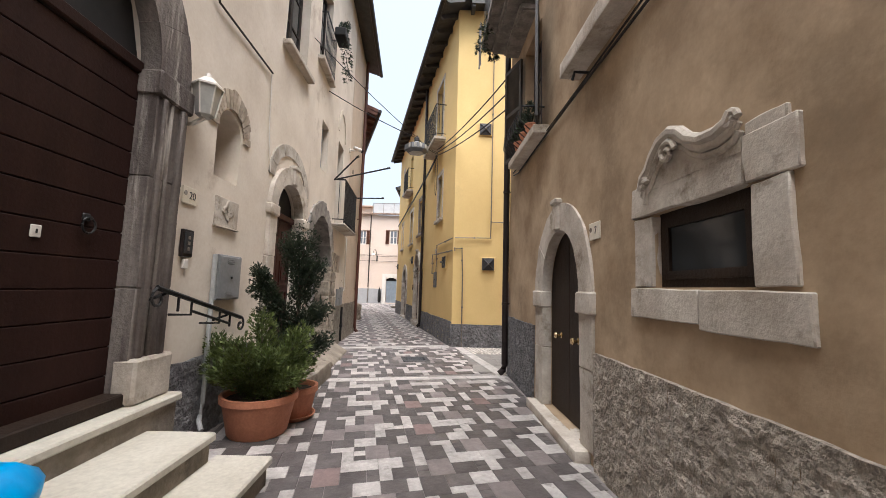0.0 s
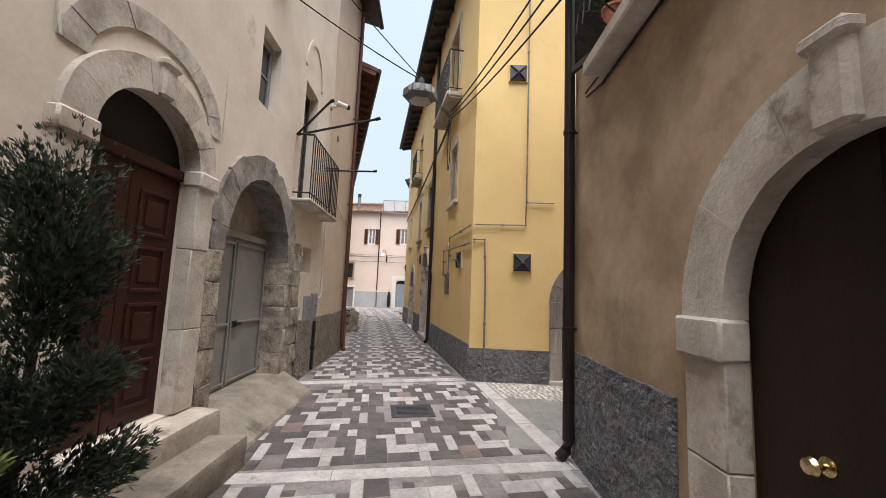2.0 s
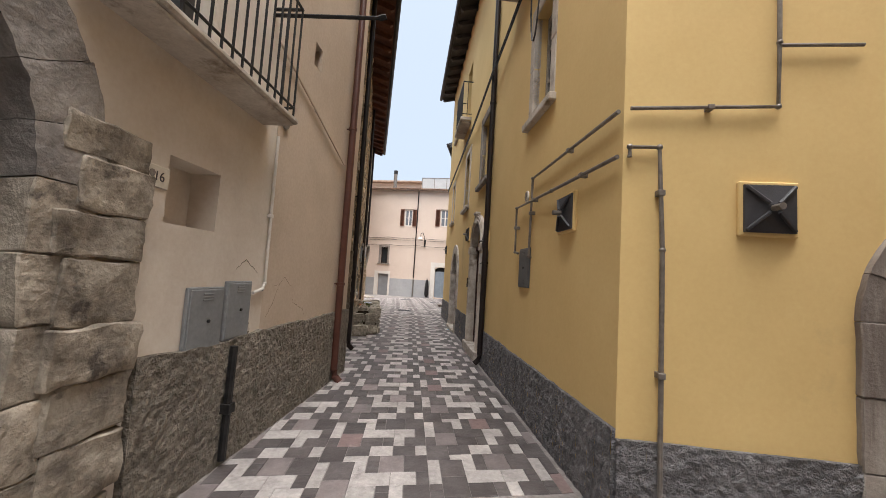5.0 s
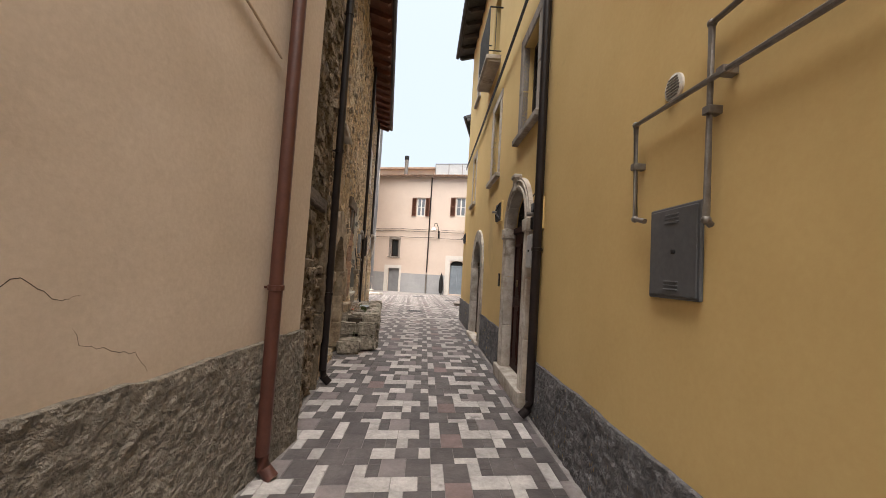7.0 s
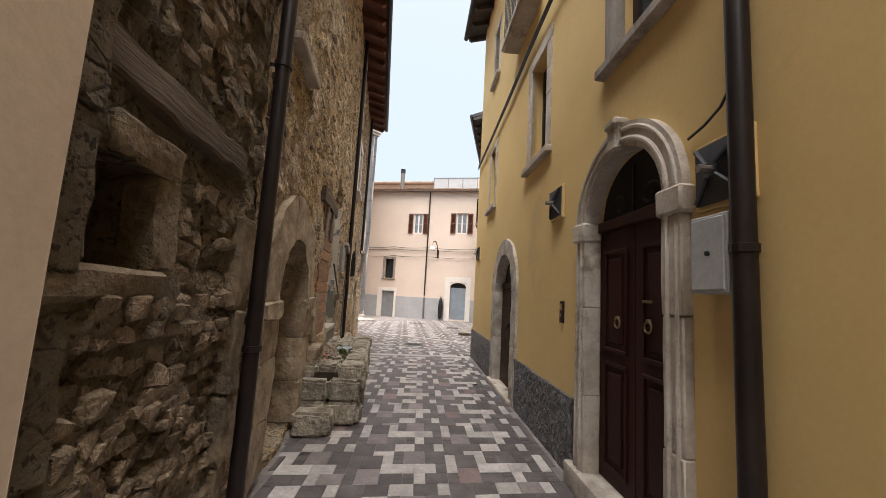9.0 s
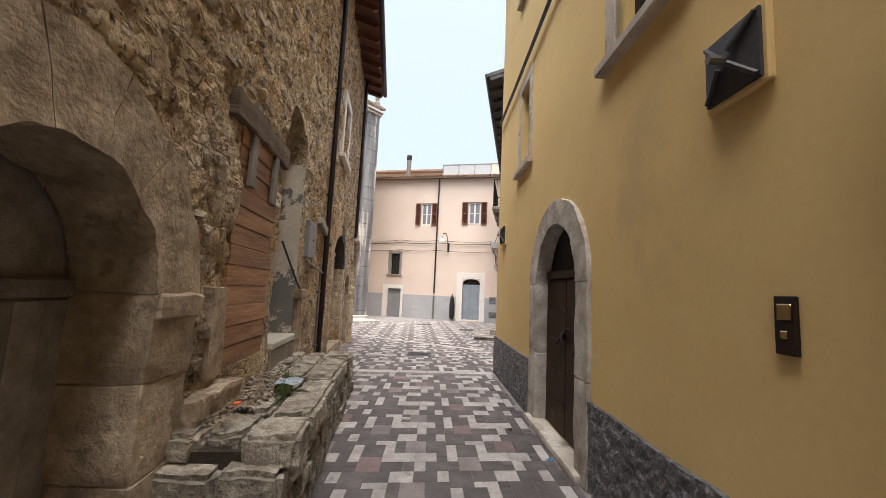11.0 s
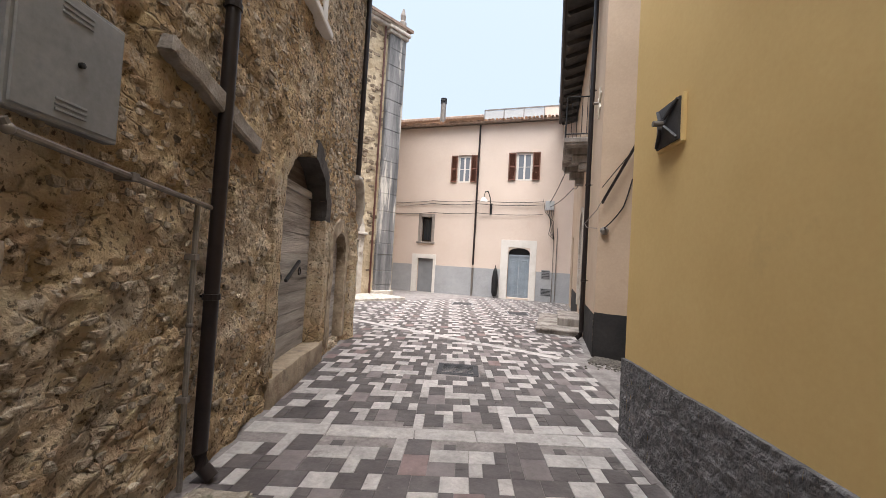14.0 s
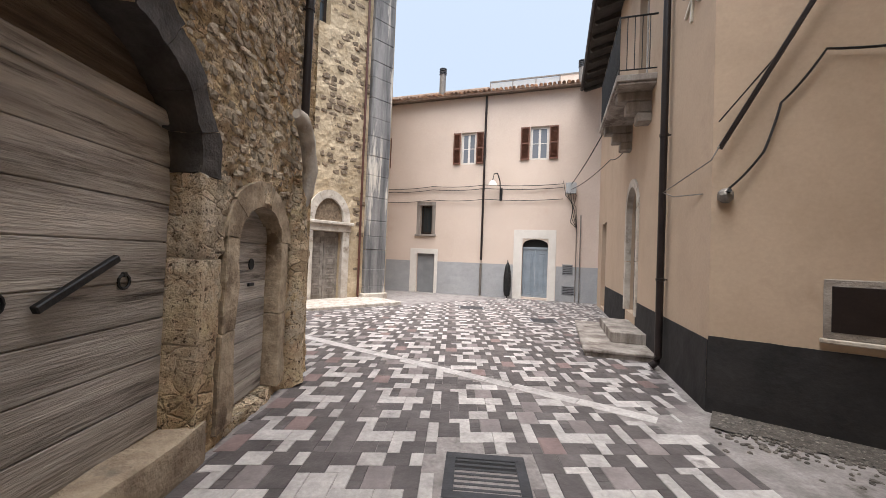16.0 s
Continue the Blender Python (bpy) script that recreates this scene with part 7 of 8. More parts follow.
cable("cable", [SS.point(5.5, 1.95, 0.06), SS.point(6.15, 1.55, 0.08), SS.point(6.55, 1.42, 0.06)], 0.012, IRON, "dark cable slanting across the stair recess")
pipe_run(SS, [(7.78, 1.74, 0.05), (7.79, 1.0, 0.05), (7.8, 0.02, 0.06)], 0.016, ZINC, "thin steel pipe running down beside the dark downpipe")
quoins(SS, 6.43, 6.74, 0.0, 1.34, 3, WARM_STONE, "orange-brown worn stone pier under the corbel", 0.03, 9, 0.03)
stone_block("stone_corbel", SS, 6.38, 6.72, -0.02, 0.10, 1.34, 1.46, OLD_PLASTER, "worn projecting stone corbel", "corbel", 0.012, 4, 7)
timber(SS, 7.4, 8.5, 2.4, 0.12, "broken grey boards nailed across a hole", 0.09, 12, GREY_WOOD, 5)


def bench_block():
    """Old stone bench: rough base stones under worn top slabs."""
    t = SS.thing("stone_bench", 5.22, 0, 0, "old mossy stone bench of rough blocks along the wall", "stone bench")
    rnd = random.Random(21)
    moss = surface("mossy_stone", (0.19, 0.162, 0.128), (0.47, 0.42, 0.345), 7, 0.92, 1.0, 22, deep=0.05, fleckle=0.9, stain=(0.07, 0.075, 0.035), stain_scale=2.6, stain_at=0.57, edge=0.06, vary=0.2)

    def rock(name, x0, x1, y0, y1, z0, z1, seed, mat):
        bm = bmesh.new()
        box(bm, x0, x1, y0, y1, z0, z1)
        bmesh.ops.bevel(bm, geom=bm.edges[:], offset=min(0.03, (z1 - z0) * 0.2), segments=2, affect="EDGES")
        bmesh.ops.subdivide_edges(bm, edges=[e for e in bm.edges if e.calc_length() > 0.08], cuts=4, use_grid_fill=True)
        for v in bm.verts:
            v.co += noise.noise_vector(v.co * 22 + Vector((seed, 5, 0))) * 0.011 + noise.noise_vector(v.co * 4 + Vector((seed, 0, 0))) * 0.017 + noise.noise_vector(v.co * 11 + Vector((seed, 0, 0))) * 0.013
        return part(name, bm, mat, t, "", True)

    x = -1.5
    k = 0
    while x < 1.4:
        w = rnd.uniform(0.36, 0.62)
        dz = rnd.uniform(-0.012, 0.01)
        rock("top_slab", x, min(x + w, 1.48) - 0.014, -0.76 + rnd.uniform(-0.03, 0.03), -0.44 + rnd.uniform(-0.05, 0.03), 0.46, 0.66 + dz, k, moss)
        rock("top_slab", x + 0.09, min(x + w + 0.09, 1.46) - 0.015, -0.44, -0.19, 0.48, 0.655 + rnd.uniform(-0.015, 0.01), k + 40, moss)
        rock("top_slab", x + 0.02, min(x + w, 1.46) - 0.015, -0.195, 0.02, 0.48, 0.65 + rnd.uniform(-0.015, 0.01), k + 60, moss)
        x += w
        k += 1
    for z0, z1 in ((0.0, 0.19), (0.19, 0.36), (0.36, 0.51)):
        x = -1.52 + rnd.uniform(0, 0.06)
        end = 2.1 if z1 < 0.4 else 1.5
        while x < end - 0.1:
            w = rnd.uniform(0.2, 0.5)
            rock("base_stone", x, min(x + w, end) - 0.012, -0.70 - rnd.uniform(0, 0.05), -0.40, z0, z1, k, moss)
            x += w
            k += 1
    for z0, z1 in ((0.0, 0.26), (0.26, 0.5)):
        for y0, y1 in ((-0.7, -0.35), (-0.35, 0.05)):
            rock("base_stone", -1.58 - rnd.uniform(0, 0.08), -1.25, y0, y1, z0, z1, k, moss)
            k += 1
    part("core", boxed(-1.45, 1.42, -0.62, 0.0, 0.0, 0.56), SOIL_AND_SHADOW, t, "dark earth filling the joints")
    for x0, z1 in ((-1.95, 0.24),):
        rock("foot_stone", x0, x0 + 0.32, -0.45, -0.05, 0.0, z1, 90, moss)
    # fallen leaves and grit on the slabs
    verts, faces = [], []
    for _ in range(420):
        c = Vector((rnd.gauss(-0.75, 0.4), rnd.uniform(-0.32, 0.0), 0.672 + rnd.uniform(0, 0.015)))
        a = rnd.uniform(0, 6.28)
        s = rnd.uniform(0.008, 0.03)
        d, e = Vector((math.cos(a), math.sin(a), rnd.uniform(-0.4, 0.4))) * s, Vector((-math.sin(a), math.cos(a), rnd.uniform(-0.3, 0.3))) * s * 0.6
        i = len(verts)
        verts += [c - d, c + e, c + d, c - e]
        faces.append((i, i + 1, i + 2, i + 3))
    me = bpy.data.meshes.new("leaf_litter")
    me.from_pydata(verts, [], faces)
    me.materials.append(surface("dry_leaves", (0.12, 0.075, 0.04), (0.30, 0.22, 0.14), 20, 0.9, 0.0, 30, vary=0.4))
    ob = new("leaf_litter", me)
    ob.matrix_basis = t.matrix_basis
    tagged(ob, "dry leaves and grit scattered on the stone bench", "leaf litter", kind="stuff")
    # broken stone and tufts of moss between the slabs
    tiny = bmesh.new()
    bmesh.ops.create_icosphere(tiny, subdivisions=1, radius=1)
    tv, tf = [v.co.copy() for v in tiny.verts], [[v.index for v in f.verts] for f in tiny.faces]
    tiny.free()
    verts, faces = [], []
    for _ in range(700):
        c = Vector((-1.0 + abs(rnd.gauss(0, 0.6)), -rnd.random() ** 1.6 * 0.34, 0.64 + rnd.uniform(0, 0.025)))
        if c.x > 1.3:
            continue
        size = rnd.uniform(0.006, 0.022)
        m = Matrix.Translation(c) @ pose(0, 0, 0, rnd.uniform(-40, 40), rnd.uniform(-40, 40), rnd.uniform(0, 360)) @ Matrix.Diagonal((size * rnd.uniform(1, 2), size, size * 0.6, 1))
        n = len(verts)
        verts += [m @ q for q in tv]
        faces += [[n + q for q in f] for f in tf]
    me = bpy.data.meshes.new("rubble_chips")
    me.from_pydata(verts, [], faces)
    me.materials.append(surface("broken_stone_chips", (0.16, 0.125, 0.095), (0.42, 0.37, 0.31), 30, 0.9, 0.3, 40, vary=0.4))
    ob = new("rubble_chips", me)
    ob.matrix_basis = t.matrix_basis
    tagged(ob, "broken stone chips heaped on the bench against the wall", "rubble chips", kind="stuff")
    v, f = sprays([(Vector((-0.62 + 0.1 * q, -0.42 + 0.025 * q, 0.63)), Vector((-0.52 + 0.1 * q, -0.4 + 0.02 * q, 0.655)), 0.05) for q in range(6)], 1500, 0.018, 77)
    me = bpy.data.meshes.new("moss")
    me.from_pydata(v, [], f)
    me.materials.append(surface("green_moss", (0.045, 0.06, 0.012), (0.11, 0.13, 0.03), 20, 0.9, 0.0, 30, vary=0.3))
    ob = new("moss", me)
    ob.matrix_basis = t.matrix_basis
    tagged(ob, "green moss growing in a joint of the stone bench", "moss", kind="stuff")
    cap = SS.thing("plastic_scrap", 4.28, 0.67, 0.2, "small orange plastic scrap among the stone chips", "litter")
    part("scrap", aged(boxed(-0.035, 0.035, -0.02, 0.02, -0.01, 0.015, 0.006), 0.01, 4), surface("orange_plastic", (0.6, 0.12, 0.03), (0.7, 0.16, 0.05), 8, 0.4, 0.05, 30), cap, "", True)
    b = SS.thing("crumpled_wrapper", 4.9, 0.68, 0.4, "crumpled pale blue wrapper on the stone bench", "litter")
    bm = bmesh.new()
    bmesh.ops.create_grid(bm, x_segments=6, y_segments=5, size=0.1)
    for v in bm.verts:
        v.co.z = 0.025 * noise.noise(v.co * 25) + 0.012
    bmesh.ops.solidify(bm, geom=bm.faces[:], thickness=0.002)
    part("wrapper", bm, surface("pale_blue_film", (0.28, 0.33, 0.38), (0.38, 0.43, 0.48), 8, 0.4, 0.1, 30), b)


bench_block()
t = SS.thing("door_bolt", s_doorb.c + 0.12, 1.2, -0.2, "heavy iron bolt and rings on the plank door", "bolt")
part("bolt_bar", boxed(-0.24, 0.24, -0.06, -0.025, -0.02, 0.02, 0.006), IRON, t).matrix_basis = pose(0.02, 0, 0.05, 0, -28, 0)
ring_handle(t, -0.35, -0.02, -0.03, 0.05)
ring_handle(t, 0.3, 0.03, -0.03, 0.04)
t = SS.thing("door_latch", s_doorc.c + 0.1, 1.2, -0.14, "round hole and latch in the small plank door", "latch")
bm = lathe([(0.05, 0), (0.05, 0.01)], 12)
bmesh.ops.transform(bm, matrix=pose(0, -0.02, 0.1, 90), verts=bm.verts)
# no real hole: a black disc paints its shaded depth
part("hole", bm, BLACK, t)
part("latch", boxed(-0.05, 0.05, -0.04, -0.015, -0.1, -0.07, 0.004), IRON, t)
stone_block("doorstep", SS, 9.1, 10.85, -0.19, 0.06, -0.02, 0.27, OLD_PLASTER, "worn grey stone doorstep below the plank door", "doorstep", 0.02, 5, 9)
number_tile(SS, 10.75, 1.95, "8", 0.1, 0.1, "small white house number tile beside the dark arch")


def spout():
    t = SS.thing("stone_spout", 12.1, 2.2, 0, "curved plastered chimney-like stone spout at the corner", "spout")
    bm = tubed([(0.36, -0.02, -2.2 + 0.25 * k) for k in range(10)], [0.16, 0.15, 0.145, 0.14, 0.14, 0.135, 0.135, 0.13, 0.12, 0.09], 12)
    part("corner_buttress", aged(bm, 0.03, 2), OLD_WALL, t, "rough plastered corner", True)
    bm = tubed([(0.36, -0.08, -0.35), (0.37, -0.13, -0.1), (0.34, -0.16, 0.15), (0.2, -0.17, 0.42), (0.0, -0.16, 0.58), (-0.1, -0.14, 0.6)], [0.03, 0.075, 0.085, 0.08, 0.075, 0.05], 10)
    part("spout_pipe", aged(bm, 0.012, 3), WEATHERED, t, "pale chipped spout", True)


spout()

# ---- church ----
def church_portal():
    t = CH.thing("church_portal", c_door.c, -0.1, 0, "pale stone church portal with an arched lunette", "portal")
    for s in (-1, 1):
        a, b = sorted((s * c_door.h, s * (c_door.h + 0.24)))
        part("jamb", boxed(a, b, -0.1, 0.1, 0, 2.2, 0.015), STONE, t)
    part("lintel", boxed(-0.78, 0.78, -0.11, 0.1, 2.2, 2.42, 0.015), STONE, t)
    part("cornice", boxed(-0.86, 0.86, -0.2, 0.05, 2.42, 2.52, 0.02), STONE, t)
    for k in range(9):
        part("voussoir", wedge(bmesh.new(), 0, 2.52, math.pi * k / 9 + 0.004, math.pi * (k + 1) / 9 - 0.004, 0.5, 0.72, 0.74, 0.98, -0.12, 0.05), STONE, t)
    bm = leaf_mesh(bmesh.new(), -0.5, 0.5, 2.52, lambda x: 2.52 + 0.72 * math.sqrt(max(0, 1 - (x / 0.5) ** 2)) + 0.002, -0.03, 0.05, 16)
    part("lunette", bm, RUBBLE, t)


church_portal()
rubble(CH, bpy.data.objects["wall_church"], [(2.6, 5.1, 3.2, 10.8, 0.24, 0.55, 1.0), (2.6, 5.1, 0.0, 3.2, 0.24, 0.45, 1.0)], [(c_door, 0.4), (c_win, 0.1), (Opening(3.0, 4.9, 2.3, 2.6, 1.0), 0.0)], 31, 120)


def pilaster():
    t = CH.thing("corner_pilaster", 5.68, -0.2, 0, "tall corner pilaster of grey stone with lime streaks", "pilaster")
    z = 0.0
    rnd = random.Random(3)
    while z < 11.0:
        dz = rnd.uniform(0.45, 0.8)
        part("block", boxed(-0.42, 0.42, -0.16 - rnd.uniform(0, 0.01), 0.1, z + 0.004, min(z + dz, 11.2) - 0.004, 0.012), BLUE_STONE, t)
        z += dz
    part("base", boxed(-0.5, 0.5, -0.24, 0.1, 0, 0.3, 0.03), STONE, t)
    part("capital", boxed(-0.5, 0.5, -0.26, 0.1, 11.0, 11.15, 0.03), STONE, t)
    part("capital", boxed(-0.56, 0.56, -0.34, 0.1, 11.15, 11.3, 0.03), STONE, t)


pilaster()
c = CH.thing("cornice", 2.0, 11.0, 0, "moulded stone cornice under the church roof", "cornice")
part("moulding", boxed(-4.0, 4.0, -0.2, 0.05, 0, 0.14, 0.03), STONE, c)
part("moulding", boxed(-4.0, 4.0, -0.3, 0.05, 0.14, 0.28, 0.03), STONE, c)
downpipe(CH, 5.05, -0.1, 11.0, COPPER, "thin rust-brown downpipe on the church wall", 0.04, 0.1, 5)
window(CH, c_win, "high church window with brown frame", 0.3, BROWN_DOOR, 1, 2)
f = CH.thing("church_step", 4.0, -0.12, 0, "broad pale stone step before the church portal", "step")
part("slab", boxed(-3.0, 1.6, -1.75, 0.0, -0.2, 0.1, 0.02), WEATHERED, f)
f = new("roof_finial")
f.matrix_basis = CH.at(5.9, 11.55, 0.1)
tagged(f, "small stone finial on the church roof corner", "finial")
part("finial", lathe([(0.16, -0.25), (0.16, 0), (0.1, 0.08), (0.12, 0.3), (0.04, 0.6)], 10), GREY_STONE, f)

# ---- pink house ----
for o, s in ((p_w0, 1), (p_w1, 1), (p_w2, 1)):
    window(PK, o, "window with brown louvred shutters folded open", 0.1, WHITE_PVC, 1, 2, SHUTTER, SKY_GLASS)
rect_surround(PK, p_w3, 0.16, 0.012, GREY_STONE, "chipped stone surround of a small barred window")
w = window(PK, p_w3, "small barred ground floor window", 0.2, BROWN_DOOR, 0, 1)
for k in range(4):
    part("bar", tubed([(-0.2 + 0.13 * k, 0.06, 0), (-0.2 + 0.13 * k, 0.06, 1.3)], 0.012, 5), IRON, w)
s = PK.thing("door_surround", p_d1.c, -0.25, 0, "white painted plain door surround", "door surround")
part("jamb", boxed(-0.74, -0.43, -0.02, 0.05, 0, 2.0, 0.004), WHITE_PVC, s)
part("jamb", boxed(0.43, 0.58, -0.02, 0.05, 0, 2.0, 0.004), WHITE_PVC, s)
part("lintel", boxed(-0.74, 0.58, -0.021, 0.05, 1.8, 2.02, 0.004), WHITE_PVC, s)
s = PK.thing("door_surround", p_d2.c, -0.3, 0, "white painted surround of the blue-grey door", "door surround")
part("jamb", boxed(-0.88, -0.52, -0.02, 0.05, 0, 2.7, 0.004), WHITE_PVC, s)
part("jamb", boxed(0.52, 0.82, -0.02, 0.05, 0, 2.7, 0.004), WHITE_PVC, s)
part("lintel", boxed(-0.88, 0.82, -0.021, 0.05, 2.62, 2.98, 0.004), WHITE_PVC, s)
downpipe(PK, 7.33, 1.2, 8.4, BROWN_PIPE, "thin dark downpipe on the pink wall", 0.045, 0.08, 4, False)
downpipe(PK, 7.33, -0.25, 1.2, ZINC, "grey lower length of the downpipe", 0.05, 0.08, 1)


def wall_lamp():
    t = PK.thing("wall_lamp", 7.98, 4.2, 0, "white bell lamp on a curved iron bracket", "wall lamp")
    part("bracket", tubed([(0.1, 0.02, 0.0), (0.1, -0.2, 0.1), (0.08, -0.25, 0.5), (0.0, -0.42, 0.78), (-0.1, -0.62, 0.72), (-0.14, -0.68, 0.45)], 0.025, 8), IRON, t)
    bm = lathe([(0.19, 0.0), (0.18, 0.05), (0.1, 0.18), (0.04, 0.22)], 14)
    bmesh.ops.translate(bm, verts=bm.verts, vec=(-0.14, -0.68, 0.22))
    part("shade", bm, WHITE_PVC, t, "white bell shade")
    part("back_plate", boxed(0.04, 0.16, -0.04, 0.01, -0.3, 0.25, 0.01), IRON, t)


wall_lamp()
for v in (4.55, 4.40, 3.94):
    cable("cable", [PK.point(2.6, v - 0.05, 0.04), PK.point(5.0, v + 0.02, 0.04), PK.point(7.4, v + 0.02, 0.1), PK.point(10.6, v, 0.06)], 0.014, IRON, "grey cable strung along the pink wall", 0.06)
for u, v, w_, h_ in ((10.85, 1.1, 0.4, 0.42), (10.9, 0.27, 0.5, 0.36)):
    t = PK.thing("wall_grille", u, v, 0, "grey metal grille in the plinth", "grille")
    part("frame", boxed(-w_ / 2, w_ / 2, -0.025, 0.0, -h_ / 2, h_ / 2, 0.005), MID_GREY, t)
    for k in range(5):
        z = -h_ * 0.35 + h_ * 0.7 * k / 4
        part("slat", boxed(-w_ * 0.42, w_ * 0.42, -0.034, -0.022, z - 0.012, z + 0.012), PLATE_IRON, t)
t = PK.thing("junction_box", 10.9, 4.35, 0.06, "tangle of grey cables round a junction box", "junction box")
part("box", boxed(-0.2, 0.2, -0.15, 0.0, -0.22, 0.22, 0.02), LIGHT_GREY, t)
for k in range(5):
    part("wire", tubed([(-0.3 + 0.1 * k, -0.1, 0.3 - 0.1 * k), (0.1 * k - 0.2, -0.16, -0.3), (0.2 - 0.05 * k, -0.1, -0.75 - 0.15 * k), (0.25, -0.04, -1.6)], 0.012, 5), IRON, t)
cable("cable", [PK.point(10.9, 4.5, 0.15), QS.point(5.3, 5.0, 0.3), QS.point(3.0, 4.3, 0.1)], 0.016, IRON, "black cable bundle between pink and tan houses", 0.1)
cable("cable", [PK.point(10.9, 4.3, 0.15), QS.point(6.5, 4.2, 0.2), QS.point(4.6, 4.0, 0.1)], 0.012, IRON, "thin black cable between pink and tan houses", 0.1)
pipe_run(PK, [(11.3, -0.2, 0.05), (11.3, 3.3, 0.05)], 0.02, ZINC, "grey conduit down the pink wall")
pipe_run(PK, [(11.15, -0.2, 0.05), (11.15, 2.9, 0.05)], 0.016, ZINC, "thin grey conduit down the pink wall")
t = PK.thing("folded_parasol", 8.5, -0.2, 0.2, "dark folded parasol leaning on the pink wall", "parasol")
part("canopy", lathe([(0.10, 0.12), (0.15, 0.3), (0.16, 0.9), (0.1, 1.35), (0.03, 1.5)], 10), IRON, t)
part("pole", tubed([(0, 0, 0), (0, 0, 1.6)], 0.02, 6), IRON, t)


def roof_tiles():
    t = PK.thing("tiled_eave", 7.0, 8.5, 0, "row of curved terracotta roof tiles along the eave", "roof tiles")
    half = bmesh.new()
    n = 6
    rows = []
    for y, r in ((-0.42, 0.075), (0.1, 0.06), (0.6, 0.055)):
        rows.append([half.verts.new((r * math.cos(math.pi * k / n), y, r * math.sin(math.pi * k / n) + 0.2 * y)) for k in range(n + 1)])
    for p, q in zip(rows, rows[1:]):
        for k in range(n):
            half.faces.new((p[k], p[k + 1], q[k + 1], q[k]))
    bmesh.ops.solidify(half, geom=half.faces[:], thickness=0.014)
    me = bpy.data.meshes.new("roof_tile")
    half.to_mesh(me)
    half.free()
    me.materials.append(ROOF_TILE)
    for k in range(80):
        ob = new("roof_tile", me)
        ob.parent = t
        ob.matrix_basis = pose(-7.0 + 0.178 * k, random.uniform(-0.02, 0.02), 0.10 + random.uniform(-0.01, 0.01), 0, 0, random.uniform(-3, 3))


roof_tiles()
for u, v, r, h_ in ((4.9, 8.9, 0.15, 1.5), (11.2, 9.0, 0.15, 1.0)):
    t = PK.thing("chimney_flue", u, v, -1.0, "steel chimney flue with a slatted cowl", "chimney")
    part("flue", lathe([(r, -0.4), (r, h_ - 0.3)], 14), ZINC, t)
    for k in range(4):
        part("cowl_ring", lathe([(r * 1.15, h_ - 0.28 + 0.08 * k), (r * 1.15, h_ - 0.24 + 0.08 * k)], 14), PLATE_IRON, t)
u = PK.thing("upper_storey", 4.0, 8.6, -2.6, "low set-back pink upper storey with tiled roof", "upper storey", kind="structure")
part("wall", boxed(-6.0, 2.8, 0, 3.0, 0, 1.12), PINK, u)
part("tile_roof", boxed(-6.1, 2.9, -0.35, 3.1, 1.12, 1.3, 0.03), ROOF_TILE, u)
g = PK.thing("roof_terrace", 9.2, 9.0, -2.4, "glazed pale roof terrace screen", "terrace screen")
part("screen", boxed(-2.3, 1.0, 0, 0.03, 0.0, 1.1), LIGHT_GREY, g)
part("side_wall", boxed(1.0, 3.2, 0, 1.0, 0.0, 1.15), PINK, g)
for k in range(4):
    part("post", boxed(-2.3 + 1.1 * k, -2.25 + 1.1 * k, -0.02, 0.05, 0, 1.2), ZINC, g)
part("top_rail", boxed(-2.3, 3.2, -0.02, 0.05, 1.14, 1.2), ZINC, g)

# ---- tan house ----
balcony(QS, 2.45, 5.2, 4.62, 0.62, "iron balcony with scrolled rail on carved stone brackets", 1.0, GREY_STONE, True, 0.12, True)
window(QS, q_balc, "balcony door with pale frame and panes", 0.14, WHITE_PVC, 2, 2, None, SKY_GLASS)
surround(QS, q_door, 0.16, 0.03, STONE, 5, "pale stone arched surround of the house door", 0.42, 2)
t = QS.thing("stone_steps", 3.5, 0, 0, "two grey stone steps before the house door", "steps")
part("lower_step", boxed(-1.5, 1.5, -1.02, 0.0, -0.2, 0.02, 0.012), GREY_STONE, t)
part("tread", boxed(-1.53, 1.53, -1.05, 0.0, 0.02, 0.07, 0.012), GREY_STONE, t)
part("upper_step", boxed(-1.0, 0.8, -0.56, 0.0, 0.07, 0.25, 0.012), GREY_STONE, t)
downpipe(QS, 1.55, 0.0, 8.2, BROWN_PIPE, "dark brown downpipe on the tan house", 0.05, 0.09, 4)
downpipe(QN, 1.55, 0.0, 8.2, BROWN_PIPE, "dark brown downpipe beside the lane", 0.05, 0.09, 3)


def insulator():
    t = QN.thing("cable_insulator", 0.12, 2.15, 0.04, "grey cable terminal with wires on the tan wall", "insulator")
    bm = bmesh.new()
    bmesh.ops.create_icosphere(bm, subdivisions=2, radius=0.075)
    for v in bm.verts:
        v.co *= 1 + 0.2 * noise.noise(v.co * 20)
    part("knot", bm, ZINC, t)
    part("stub", tubed([(0.0, 0.06, 0), (0.03, -0.1, 0.04)], 0.02, 6), IRON, t)


insulator()
cable("cable", [QN.point(0.06, 2.62, 0.08), QN.point(0.45, 3.35, 0.1), QN.point(0.95, 4.3, 0.1), QN.point(1.7, 5.6, 0.1)], 0.026, BROWN_PIPE, "thick dark sheathed cable slanting up the tan wall")
cable("cable", [QN.point(0.12, 2.2, 0.06), QN.point(0.4, 2.55, 0.04), QN.point(0.52, 3.0, 0.04), QN.point(0.82, 3.42, 0.04), QN.point(1.6, 3.3, 0.05), QN.point(3.0, 3.4, 0.05)], 0.012, IRON, "thin cable hooked along the tan wall", 0.03)
